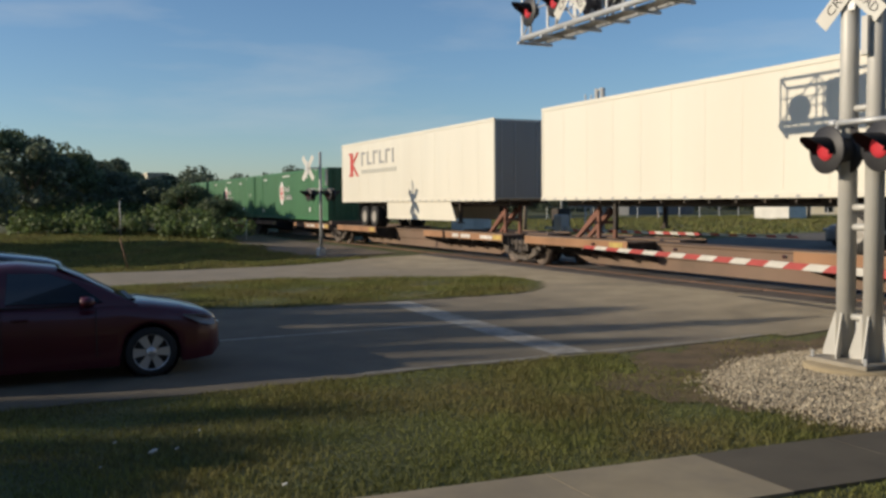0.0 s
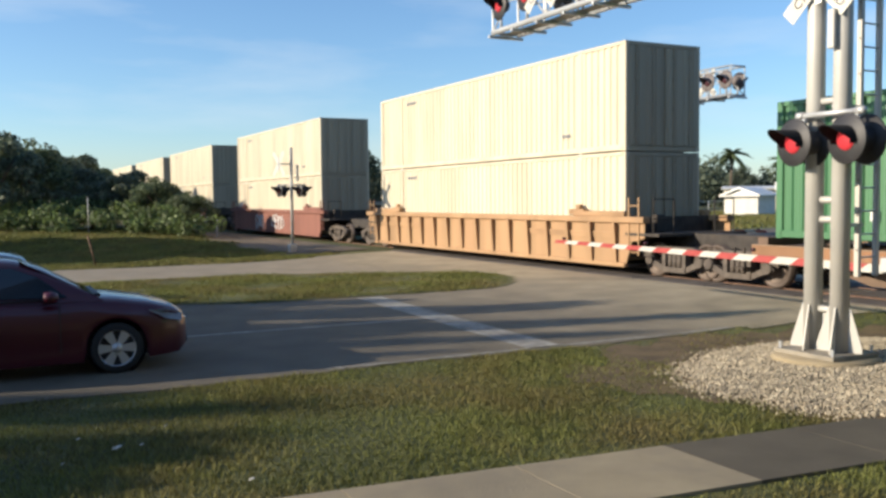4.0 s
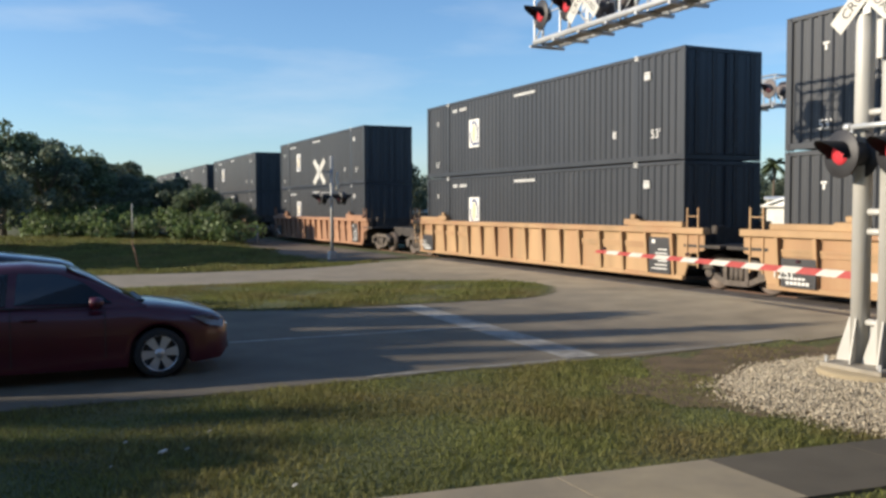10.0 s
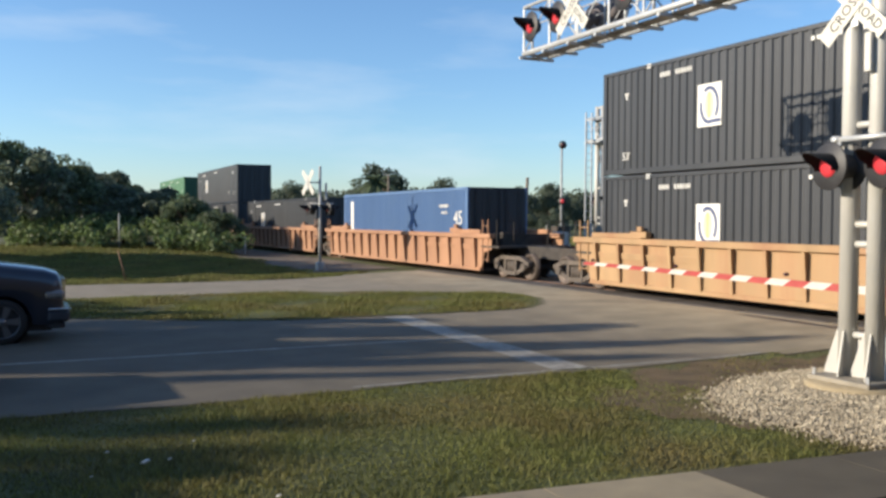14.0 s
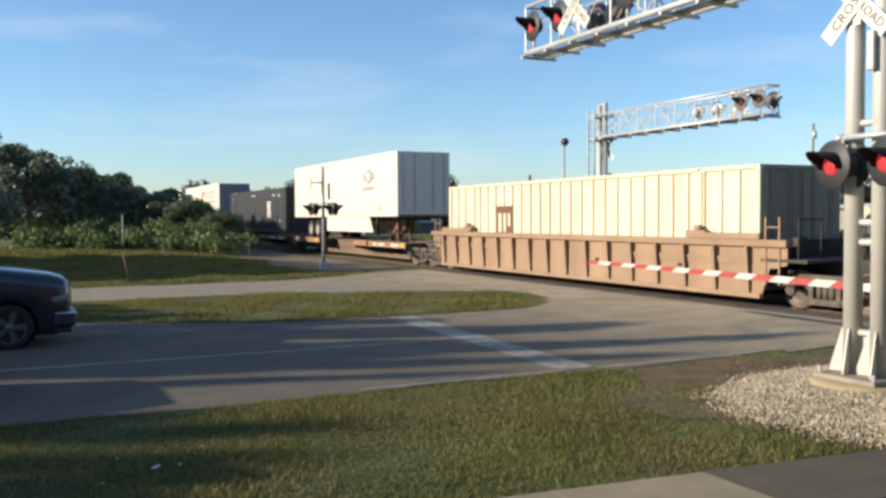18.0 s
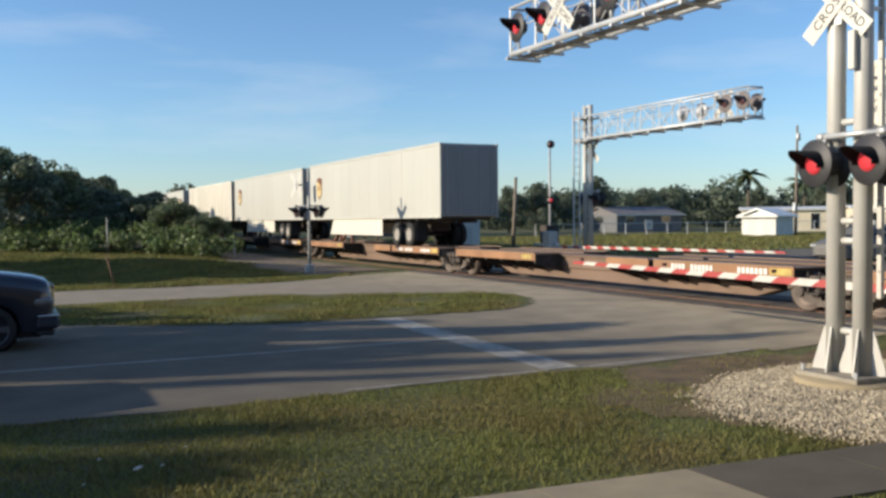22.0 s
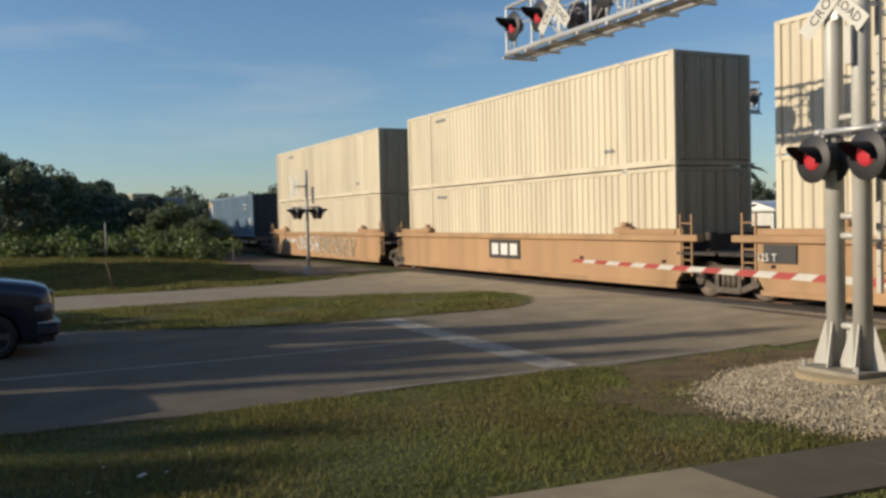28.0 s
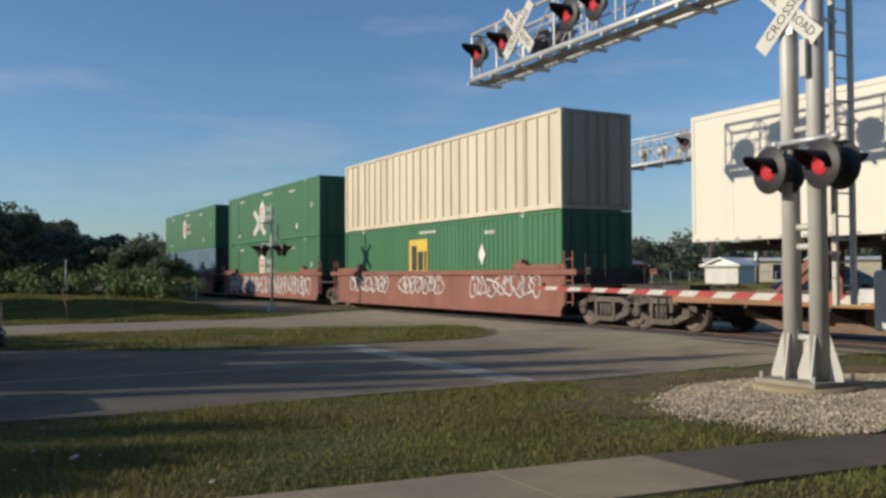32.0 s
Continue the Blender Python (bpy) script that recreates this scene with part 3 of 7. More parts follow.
def tree(x, y, scale, turn, kind, label, group="", squash=1.0):
    t = thing("tree", label, "tree", Matrix.Translation((x, y, ground_z(x, y))) @ Matrix.Rotation(turn, 4, "Z"), group)
    part("trunk", TRUNKS[kind % 3], None, t, at=Matrix.Diagonal((scale, scale, scale * squash, 1)))
    pool = CROWNS if kind < 10 else FAR_CROWNS
    part("crown", pool[kind % len(pool)], None, t, at=Matrix.Diagonal((scale, scale, scale * squash, 1)))
    return t


rt = random.Random(8)
L1 = "dense dark green broadleaf tree in the roadside thicket"
for x, y, s in ((-0.3, 48.5, 0.72), (0.2, 62, 1.2), (-3.2, 68, 1.4), (2.6, 60, 1.02), (4.8, 64, 0.98), (3.4, 68, 1.1), (6.6, 70, 0.98), (8.6, 74, 0.92), (6.0, 78, 1.08), (10.4, 80, 0.9), (9.0, 88, 0.98), (12.0, 92, 0.88), (12.8, 104, 0.95), (11.0, 112, 1.05), (13.5, 125, 0.95)):
    tree(x, y, s, rt.uniform(0, 6), rt.randrange(4), L1, "thicket trees")
for x, y, s in ((12.2, 52, 0.5), (11.0, 55, 0.64), (12.7, 57.5, 0.58), (9.6, 57.5, 0.72), (12.4, 62, 0.64), (10.6, 63, 0.76), (8.0, 61, 0.78), (13.0, 68, 0.6), (13.2, 76, 0.64), (10.2, 59.5, 0.74), (11.6, 60, 0.66)):
    tree(x, y, s, rt.uniform(0, 6), rt.randrange(4), "low rounded green bush by the railway fence", "thicket bushes", 0.85)


def bank(name, spots, per, size, seed, material, label):
    return tagged(new(name, leaf_mesh(name, spots, per, size, seed, material, 0.7, 0.6)), label, "bushes", kind="stuff")


spots = []
for k in range(120):
    u = rt.random()
    x, y = 1.0 + 11.5 * u + rt.uniform(-0.6, 0.6), 57.5 - 9.5 * u + rt.uniform(0, 7.0)
    spots.append((x, y, ground_z(x, y) + rt.uniform(0.1, 0.7) + 0.1 * max(0, y - 55 + 9 * u), rt.uniform(0.5, 1.0)))
bank("vines", spots, 190, 0.13, 31, M_VINE, "pale green creeping vines over a low bank")
# the far woods behind the yards, and along the line
spots = []
for k in range(620):
    a = radians(rt.uniform(-14, 75))
    d = rt.uniform(140, 260)
    x, y = d * math.sin(a), d * math.cos(a)
    if abs(x - TRACK_X) < 9:
        continue
    spots.append((x, y, 0.5 + rt.uniform(0.5, 6.0), rt.uniform(2.2, 4.0)))
bank("far_woods", spots, 30, 0.42, 32, M_FARLEAF, "hazy distant belt of dark green woods")
L2 = "broad green tree behind the yards"
for x, y, s in ((36.5, 88, 1.3), (40, 92, 1.1), (45, 90, 1.05), (52, 98, 1.0), (58, 95, 0.95), (63, 96, 1.05), (69, 92, 1.15), (74, 98, 0.95), (80, 96, 1.0), (86, 100, 1.05), (101, 96, 1.0), (110, 92, 1.1), (32, 110, 1.2), (27, 118, 1.1), (47, 70, 0.5)):
    tree(x, y, s, rt.uniform(0, 6), 10 + rt.randrange(4), L2, "trees behind the yards")
# the tall slim trees on the median up the road, unseen, placed so their shade falls over the lanes
L3 = "tall slim roadside tree shading the lanes"


def shade_tree(w, half, tip, y, seed, low=0.22):
    """A slim tree at y on the median, placed by its shadow: w across and tip along the sun's way over the ground."""
    run = Vector((-SUN_TO.x, -SUN_TO.y)).normalized()
    x = (w - run.x * y) / -run.y
    h = (tip - (run.x * x + run.y * y)) * SUN_TO.z / math.hypot(SUN_TO.x, SUN_TO.y)
    rs = random.Random(seed)
    clumps, z = [], low * h
    while z < h - 0.3 * half:
        u = (z / h - low) / (1 - low)
        wide = half * min(1.0, 0.55 + 2.5 * u, 2.4 * (1.04 - u) ** 0.6)
        r = wide * rs.uniform(0.42, 0.7)
        a = rs.uniform(0, 6.283)
        q = (wide - r) * rs.uniform(0.5, 1.1)
        clumps.append((q * math.cos(a), q * math.sin(a), z, r))
        z += rs.uniform(0.16, 0.34) * half
    t = thing("tree", L3, "tree", (x, y, ground_z(x, y)), "roadside trees")
    part("crown", leaf_mesh("crown", clumps, 480 / min(1.0, half), 0.17, seed, M_LEAF, 1.0, 0.8), None, t)
    bm = BM()
    tube(bm, (0, 0, -0.2), (0.05, 0.03, h * 0.92), 0.02 * h, 0.03, 9)
    for cx, cy, cz, r in clumps[::3]:
        tube(bm, (0.02, 0.01, max(0.3, cz - 0.5)), (cx, cy, cz), 0.035, 0.012, 5)
    part("trunk", bm, M_BARK, t)
    return t


for k, (w, half, tip, y) in enumerate(((17.85, 1.2, 8.8, 23.2), (19.5, 1.0, 4.6, 23.8), (21.2, 1.2, 0.6, 25.0), (22.7, 1.0, -2.4, 25.4), (15.4, 0.74, 11.2, 22.6), (14.02, 0.6, 8.0, 24.2), (12.95, 0.34, 4.6, 22.4), (12.15, 0.75, 0.3, 24.4), (10.25, 1.35, 2.4, 22.8), (8.9, 1.1, 2.3, 24.6), (11.0, 0.5, 0.9, 24.0), (16.35, 0.6, 5.2, 24.6), (14.75, 0.55, 4.3, 23.2), (23.9, 1.3, -3.2, 25.2))):
    shade_tree(w, half, tip, y, 60 + k)
# unseen shrubs at the road's edge, added to darken the near lawn
for x, y, s in ((-3.4, 9.6, 0.38), (-3.2, 8.7, 0.36), (-3.5, 7.7, 0.38), (-4.6, 6.6, 0.44)):
    tree(x, y, s, 3.1 * y, round(7 * y) % 4, "low round shrub at the road's edge", "roadside shrubs")
for x, y, s in ((-9, 41.8, 1.35), (-11, 45.5, 1.5), (-8, 48, 1.3), (-13, 42.5, 1.5), (-16, 46, 1.6), (-12, 49.5, 1.4)):
    tree(x, y, s, rt.uniform(0, 6), rt.randrange(4), "broad roadside tree shading the far lawn", "roadside trees")


def palm(x, y, h, seed):
    rs = random.Random(seed)
    t = thing("palm_tree", "slender palm with a ragged green crown", "palm", (x, y, ground_z(x, y)), "palms")
    bm = BM()
    tube(bm, (0, 0, -0.2), (0.2, 0, h), 0.2, 0.13, 9)
    part("trunk", bm, M_BARK, t)
    for k in range(22):
        a, e = rs.uniform(0, 6.283), rs.uniform(-0.5, 0.9)
        bm = BM()
        L = rs.uniform(2.3, 3.3)
        prev = None
        for i in range(7):
            u = i / 6
            r = L * u * math.cos(e * (1 - u * 0.4))
            z = h + L * (math.sin(e) * u - 0.55 * u * u)
            wid = 0.34 * math.sin(math.pi * (0.12 + 0.85 * u)) + 0.02
            c = Vector((0.2 + r * math.cos(a), r * math.sin(a), z))
            side = Vector((-math.sin(a), math.cos(a), 0))
            cur = [bm.verts.new(c - side * wid - Vector((0, 0, wid * 0.6))), bm.verts.new(c), bm.verts.new(c + side * wid - Vector((0, 0, wid * 0.6)))]
            if prev:
                bm.faces.new((prev[0], prev[1], cur[1], cur[0]))
                bm.faces.new((prev[1], prev[2], cur[2], cur[1]))
            prev = cur
        part("frond", bm, M_LEAF, t)


palm(91.6, 88.9, 7.4, 1)
palm(103.2, 89.8, 6.4, 2)
palm(34.5, 84, 5.6, 3)

# ---- crossing signals ----
def lamp_unit(parent, at, facing, lit, r=0.29, shell=None):
    shell = shell or M_BLACK
    return lamp_parts(parent, at, facing, lit, r, shell)


def lamp_parts(parent, at, facing, lit, r, shell):
    """A crossing flasher: round backboard, housing, visor and lens. facing: degrees from +x."""
    m = Matrix.Translation(at) @ Matrix.Rotation(radians(facing), 4, "Z")
    bm = BM()
    lathe(bm, [(-0.02, 0), (-0.02, r), (0.0, r + 0.005), (0.006, r), (0.006, 0.0)], (1, 0, 0), 28)
    head = part("flasher", bm, shell, parent, "black flasher head with round backboard", at=m)
    bm = BM()
    lathe(bm, [(-0.2, 0.0), (-0.2, 0.1), (-0.14, 0.15), (-0.02, 0.16)], (1, 0, 0), 20)
    part("housing", bm, shell, head)
    bm = BM()
    lathe(bm, [(0.012, 0.14), (0.03, 0.13), (0.042, 0.085), (0.046, 0.0)], (1, 0, 0), 20)
    part("lens", bm, M_LED if lit else M_LENS_OFF, head, "lit red lens" if lit else "unlit dark red lens")
    bm = BM()
    n = 14
    for k in range(n):
        a0, a1 = math.pi * (-0.12 + 1.24 * k / n), math.pi * (-0.12 + 1.24 * (k + 1) / n)
        def ln(a):
            return 0.1 + 0.27 * max(0.0, math.sin(a)) ** 0.7
        q = []
        for a, rr in ((a0, 0.156), (a1, 0.156)):
            y, z = rr * math.cos(a), rr * math.sin(a)
            q += [(0.0, y, z), (ln(a), y, z)]
        v = [bm.verts.new(p) for p in (q[0], q[1], q[3], q[2])]
        bm.faces.new(v)
    bmesh.ops.remove_doubles(bm, verts=bm.verts, dist=1e-4)
    bmesh.ops.solidify(bm, geom=bm.faces, thickness=0.006)
    part("visor", bm, M_SOOT if shell is M_BLACK else shell, head)
    return head


M_DULL = mat("dull_grey_steel", (0.4, 0.4, 0.385), 0.6, 0.2, var=0.15, scale=4)
M_PLATE = mat("dusty_base_plate", (0.26, 0.23, 0.18), 0.7, var=0.2, scale=4)
# unlit cantilever lamp shells: haze put into the colour, grey instead of black
M_GREYLAMP = mat("haze_grey_lamp_shell", (0.15, 0.13, 0.125), 0.7, var=0.2, scale=6)
M_SOOT = mat("matt_black_visor", (0.012, 0.012, 0.013), 0.95, var=0.1)
M_LENS_OFF = mat("unlit_red_lens", (0.06, 0.02, 0.024), 0.2, var=0.05)
M_LETTER = mat("black_lettering", (0.03, 0.03, 0.03), 0.6, var=0.1)


def crossbuck(parent, at, facing, size=1.22, words=True):
    m = Matrix.Translation(at) @ Matrix.Rotation(radians(facing), 4, "Z")
    sign = part("crossbuck", boxes((-0.03, -0.02, -0.05, 0.05, -0.3, 0.3)), M_STEEL, parent, "white X-shaped crossing sign with black letters", at=m)
    for tilt, text, x in ((-45, "RAIL      ROAD", 0.0), (45, "CROSSING", 0.008)):
        r = Matrix.Rotation(radians(tilt), 4, "X")
        b = part("blade", boxes((x - 0.004, x, -size / 2, size / 2, -0.115, 0.115)), M_SIGN, sign, at=r)
        if words:
            flat = Matrix.Translation((x + 0.002, 0, 0)) @ Matrix(((0, 0, 1, 0), (1, 0, 0, 0), (0, 1, 0, 0), (0, 0, 0, 1)))
            part("lettering", letters(text, 0.185 if tilt > 0 else 0.165, M_LETTER, 0.002), None, sign, at=r @ flat)
    return sign


def gate_arm(parent, x, y0, y1, z0, z1, first=0):
    """A tapering striped boom along y, in short red and white lengths."""
    n = round(abs(y1 - y0) / 0.405)
    for k in range(n):
        u0, u1 = k / n, (k + 1) / n
        ya, yb = y0 + (y1 - y0) * u0, y0 + (y1 - y0) * u1
        h0, h1 = 0.06 - 0.028 * u0, 0.06 - 0.028 * u1
        sl = 0.09 if y1 > y0 else -0.09
        za, zb = z0 + (z1 - z0) * u0, z0 + (z1 - z0) * u1
        bm = BM()
        v = [bm.verts.new((x + sx * 0.02, y - s * sl * h / 0.06, z + s * h)) for y, z, h in ((ya, za, h0), (yb, zb, h1)) for sx, s in ((-1, -1), (1, -1), (1, 1), (-1, 1))]
        for q in ((0, 1, 2, 3), (7, 6, 5, 4), (0, 4, 5, 1), (1, 5, 6, 2), (2, 6, 7, 3), (3, 7, 4, 0)):
            bm.faces.new([v[i] for i in q])
        red = (k + first) % 2
        part("boom_band", bm, M_RED if red else M_WHITE, parent, "red boom band" if red else "white boom band")


def truss(parent, x, y0, y1, z, depth=0.62, height=0.95, facing_sign=-1, panels_n=9):
    """A cantilever walkway truss along y: two lower pipes, two hand rails, posts, diagonals and grating."""
    for sx in (0, depth):
        bm = BM()
        tube(bm, (x + sx, y0, z), (x + sx, y1, z), 0.055, seg=10)
        part("lower_chord", bm, M_STEEL, parent)
        bm = BM()
        tube(bm, (x + sx, y0, z + height), (x + sx, y1, z + height), 0.035, seg=8)
        part("upper_chord", bm, M_STEEL, parent)
    bm = BM()
    box(bm, x + 0.17, x + depth - 0.17, min(y0, y1), max(y0, y1), z - 0.045, z - 0.03)
    part("walkway_grating", bm, M_DULL, parent)
    for k in range(panels_n + 2):
        y = y0 + (y1 - y0) * k / (panels_n + 1)
        part("cross_angle", boxes((x - 0.1, x + depth + 0.1, y - 0.03, y + 0.03, z - 0.11, z - 0.055)), M_STEEL, parent)
    for k in range(panels_n + 1):
        y = y0 + (y1 - y0) * k / panels_n
        for sx in (0, depth):
            bm = BM()
            tube(bm, (x + sx, y, z), (x + sx, y, z + height), 0.024, seg=6)
            part("post", bm, M_STEEL, parent)
            if k < panels_n:
                y2 = y0 + (y1 - y0) * (k + 1) / panels_n
                a, b = (z, z + height) if k % 2 else (z + height, z)
                bm = BM()
                tube(bm, (x + sx, y, a), (x + sx, y2, b), 0.018, seg=6)
                part("brace", bm, M_STEEL, parent)
    for sx in (0, depth):
        bm = BM()
        tube(bm, (x + sx, y0, z + height * 0.55), (x + sx, y1, z + height * 0.55), 0.016, seg=6)
        part("mid_rail", bm, M_STEEL, parent)
    for h in (0, height):
        bm = BM()
        tube(bm, (x, y1, z + h), (x + depth, y1, z + h), 0.03, seg=8)
        part("end_bar", bm, M_STEEL, parent)


def bell(parent, at):
    bm = BM()
    lathe(bm, [(0, 0.0), (0.0, 0.15), (0.05, 0.16), (0.09, 0.1), (0.1, 0)], (-0.8, -0.6, 0), 20, at)
    part("bell", bm, M_STEEL, parent)


def signal_mast(name, label, mx, my, arm_dir, arm_len, arm_z, lamps, base_z, cross_facing, cant_off, top=8.2, lamp_facing=180, lens_facing=172, lit=True, pr=0.118, gap=0.39, lean=-0.18, r=0.3):
    t = thing(name, label, "crossing signal", group="crossing signals")
    for dy in (0.2, -0.2):
        bm = BM()
        tube(bm, (mx, my + dy, base_z), (mx, my + dy, top), pr, pr * 0.95, 18)
        pole = part("mast_pole", bm, M_POLE, t, "white painted steel mast pole")
        bm = BM()
        for a in range(4):
            c, s = math.cos(a * math.pi / 2 + 0.3), math.sin(a * math.pi / 2 + 0.3)
            p = [(0.11, 0.03), (0.29, 0.03), (0.285, 0.1), (0.135, 0.6), (0.11, 0.6)]
            f = []
            for off in (-0.008, 0.008):
                f.append([bm.verts.new((mx + r * c - off * s, my + dy + r * s + off * c, base_z + h)) for r, h in p])
            bm.faces.new(f[0][::-1])
            bm.faces.new(f[1])
            for k in range(len(p)):
                bm.faces.new((f[0][k], f[0][(k + 1) % 5], f[1][(k + 1) % 5], f[1][k]))
        part("base_gusset", bm, M_POLE, pole)
    part("base_plate", boxes((mx - 0.42, mx + 0.42, my - 0.46, my + 0.46, base_z - 0.03, base_z + 0.03), bevel=0.008), M_PLATE, t)
    bm = BM()
    lathe(bm, [(-0.6, 0.0), (-0.6, 0.66), (-0.06, 0.66), (-0.03, 0.63), (-0.03, 0.0)], (0, 0, 1), 36, (mx, my, base_z))
    part("footing", bm, M_WALK, t, "round concrete footing")
    for dx in (-0.36, 0.36):
        for dy in (-0.4, 0.4):
            bm = BM()
            tube(bm, (mx + dx, my + dy, base_z + 0.03), (mx + dx, my + dy, base_z + 0.11), 0.022, seg=6)
            part("anchor_bolt", bm, M_STEEL, t)
    for h in (0.55, 1.7, 1.95, 3.2, 5.2, 6.6):
        bm = BM()
        tube(bm, (mx, my - 0.2, base_z + h), (mx, my + 0.2, base_z + h), 0.045, seg=8)
        part("spacer", bm, M_POLE, t)
    # cross arm with the two mast flashers
    f = radians(lamp_facing)
    ax, ay = -math.sin(f), math.cos(f)
    zl = base_z + 3.02
    cx, cy = mx + 0.2 * math.cos(f), my + lean + 0.2 * math.sin(f)
    bm = BM()
    tube(bm, (cx + (gap + 0.05) * ax, cy + (gap + 0.05) * ay, zl), (cx - (gap + 0.05) * ax, cy - (gap + 0.05) * ay, zl), 0.035, seg=10)
    for s in (-gap - 0.05, gap + 0.05):
        lathe(bm, [(-0.05, 0), (-0.05, 0.05), (0.05, 0.05), (0.07, 0)], (s * ax, s * ay, 0), 10, (cx + s * ax, cy + s * ay, zl))
    part("lamp_arm", bm, M_STEEL, t)
    g = radians(lens_facing)
    for s in (-gap, gap):
        lamp_unit(t, (cx + s * ax + 0.16 * math.cos(g), cy + s * ay + 0.16 * math.sin(g), zl - 0.34), lens_facing, lit, r)
        lamp_unit(t, (cx + s * ax - 0.16 * math.cos(g), cy + s * ay - 0.16 * math.sin(g), zl - 0.34), lens_facing + 180, lit, r)
        bm = BM()
        tube(bm, (cx + s * ax, cy + s * ay, zl - 0.38), (cx + s * ax, cy + s * ay, zl), 0.028, seg=8)
        part("lamp_hanger", bm, M_STEEL, t)
    crossbuck(t, (mx - 0.15 if arm_dir > 0 else mx + 0.15, my + 0.08 * arm_dir, base_z + 4.72), cross_facing)
    # cantilever
    tx = mx + cant_off
    y_in, y_out = my - arm_dir * 0.55, my + arm_dir * arm_len
    truss(t, tx - 0.31, y_in, y_out, arm_z)
    for dz in (0.0, 0.95):
        part("saddle", boxes((mx - 0.36, mx + 0.36, my - 0.4, my + 0.4, arm_z + dz - 0.09, arm_z + dz - 0.05)), M_STEEL, t)
    for off, sx, face, lit in lamps:
        y = y_out - arm_dir * off
        lamp_unit(t, (tx + sx, y, arm_z + 0.5), face, lit, 0.3, None if lit else M_STEEL if off > 2.5 else M_GREYLAMP)
        bm = BM()
        tube(bm, (tx + sx - 0.05 * math.cos(radians(face)), y, arm_z), (tx + sx - 0.05 * math.cos(radians(face)), y, arm_z + 0.4), 0.03, seg=8)
        part("lamp_stem", bm, M_STEEL, t)
    crossbuck(t, (tx - 0.38 if arm_dir > 0 else tx + 0.38, y_out - arm_dir * 1.85, arm_z + 0.6), cross_facing, 1.22)
    return t


near_mast = signal_mast("cantilever_signal", "tall white twin-pole cantilever signal with lit red flashers", 11.24, 7.75, 1, 8.2, 5.62,
                        [(0.33, -0.36, 176, True), (1.3, -0.36, 176, True), (3.4, -0.36, 176, True), (4.15, -0.36, 176, True), (2.2, 0.4, 10, False), (1.5, 0.4, 10, False)], 0.2, 182, 0.25)
# ladder with side rails behind the mast
for dx in (0.55, 0.9):
    part("ladder_rail", boxes((11.15 + dx - 0.03, 11.15 + dx + 0.03, 7.62, 7.69, 1.15, 8.2), bevel=0.005), M_POLE, near_mast, "perforated white ladder rail")
for k in range(22):
    bm = BM()
    tube(bm, (11.7, 7.655, 1.4 + 0.3 * k), (12.05, 7.655, 1.4 + 0.3 * k), 0.013, seg=6)
    part("rung", bm, M_STEEL, near_mast)
for h in (1.8, 3.3, 4.8):
    part("ladder_bracket", boxes((11.2, 11.77, 7.63, 7.67, h, h + 0.05)), M_STEEL, near_mast)
for k in range(14):
    bm = BM()
    tube(bm, (11.66, 7.64, 1.5 + 0.45 * k), (11.664, 7.64, 1.5 + 0.45 * k), 0.012, seg=8)
    part("hole_mark", bm, M_BLACK, near_mast)
part("side_box", boxes((11.04, 11.11, 7.53, 7.63, 4.02, 4.5), bevel=0.01), M_POLE, near_mast)
far_mast = signal_mast("cantilever_signal", "white twin-pole cantilever signal beyond the track, lamps facing away", 24.0, 31.1, -1, 9.35, 5.55,
                       [(0.3, 0.36, 0, False), (2.9, 0.36, 0, False), (3.9, 0.36, 0, False), (0.15, -0.4, 180, False), (0.95, -0.4, 180, False)], 0.35, 0, 0.0, 7.0, 0, 8, False, 0.105, 0.42, 0.0, 0.28)
for dx in (-0.75, -0.45):
    part("ladder_rail", boxes((24 + dx - 0.025, 24 + dx + 0.025, 31.05, 31.1, 0.5, 6.7)), M_STEEL, far_mast)
for k in range(19):
    bm = BM()
    tube(bm, (23.25, 31.07, 0.8 + 0.3 * k), (23.55, 31.07, 0.8 + 0.3 * k), 0.013, seg=5)
    part("rung", bm, M_STEEL, far_mast)


def gate(name, label, x, y_piv, y_tip, z, base_z):
    g = thing(name, label, "crossing gate", group="crossing gates")
    s = 1 if y_tip > y_piv else -1
    gate_arm(g, x, y_piv + s * 0.5, y_tip, z - 0.06, z + 0.03)
    part("gate_housing", boxes((x - 0.22, x + 0.22, y_piv - 0.28, y_piv + 0.28, base_z + 0.75, base_z + 1.55), bevel=0.04), M_POLE, g)
    bm = BM()
    tube(bm, (x, y_piv, base_z - 0.1), (x, y_piv, base_z + 0.75), 0.11, seg=12)
    part("gate_post", bm, M_POLE, g)
    part("gate_bracket", boxes((x - 0.06, x + 0.06, min(y_piv, y_piv + s * 0.6), max(y_piv, y_piv + s * 0.6), z - 0.1, z + 0.1), bevel=0.01), M_STEEL, g)
    part("counterweight", boxes((x - 0.09, x - 0.03, y_piv - s * 1.2 if s > 0 else y_piv, y_piv if s > 0 else y_piv + 1.2, z - 0.06, z + 0.06), bevel=0.01), M_POLE, g)
    for k in range(3):
        bm = BM()
        y = y_tip - s * (0.3 + 2.6 * k)
        lathe(bm, [(-0.03, 0), (-0.03, 0.03), (0.03, 0.03), (0.03, 0)], (1, 0, 0), 10, (x, y, z + 0.1))
        part("gate_lamp", bm, M_LENS_OFF, g, "small dark red gate lamp")
    return g


gate("crossing_gate", "lowered red and white striped crossing gate boom", 12.6, 7.35, 15.75, 1.25, 0.05)
gate("crossing_gate", "lowered striped gate boom beyond the track", 22.4, 31.6, 19.0, 1.12, 0.15)




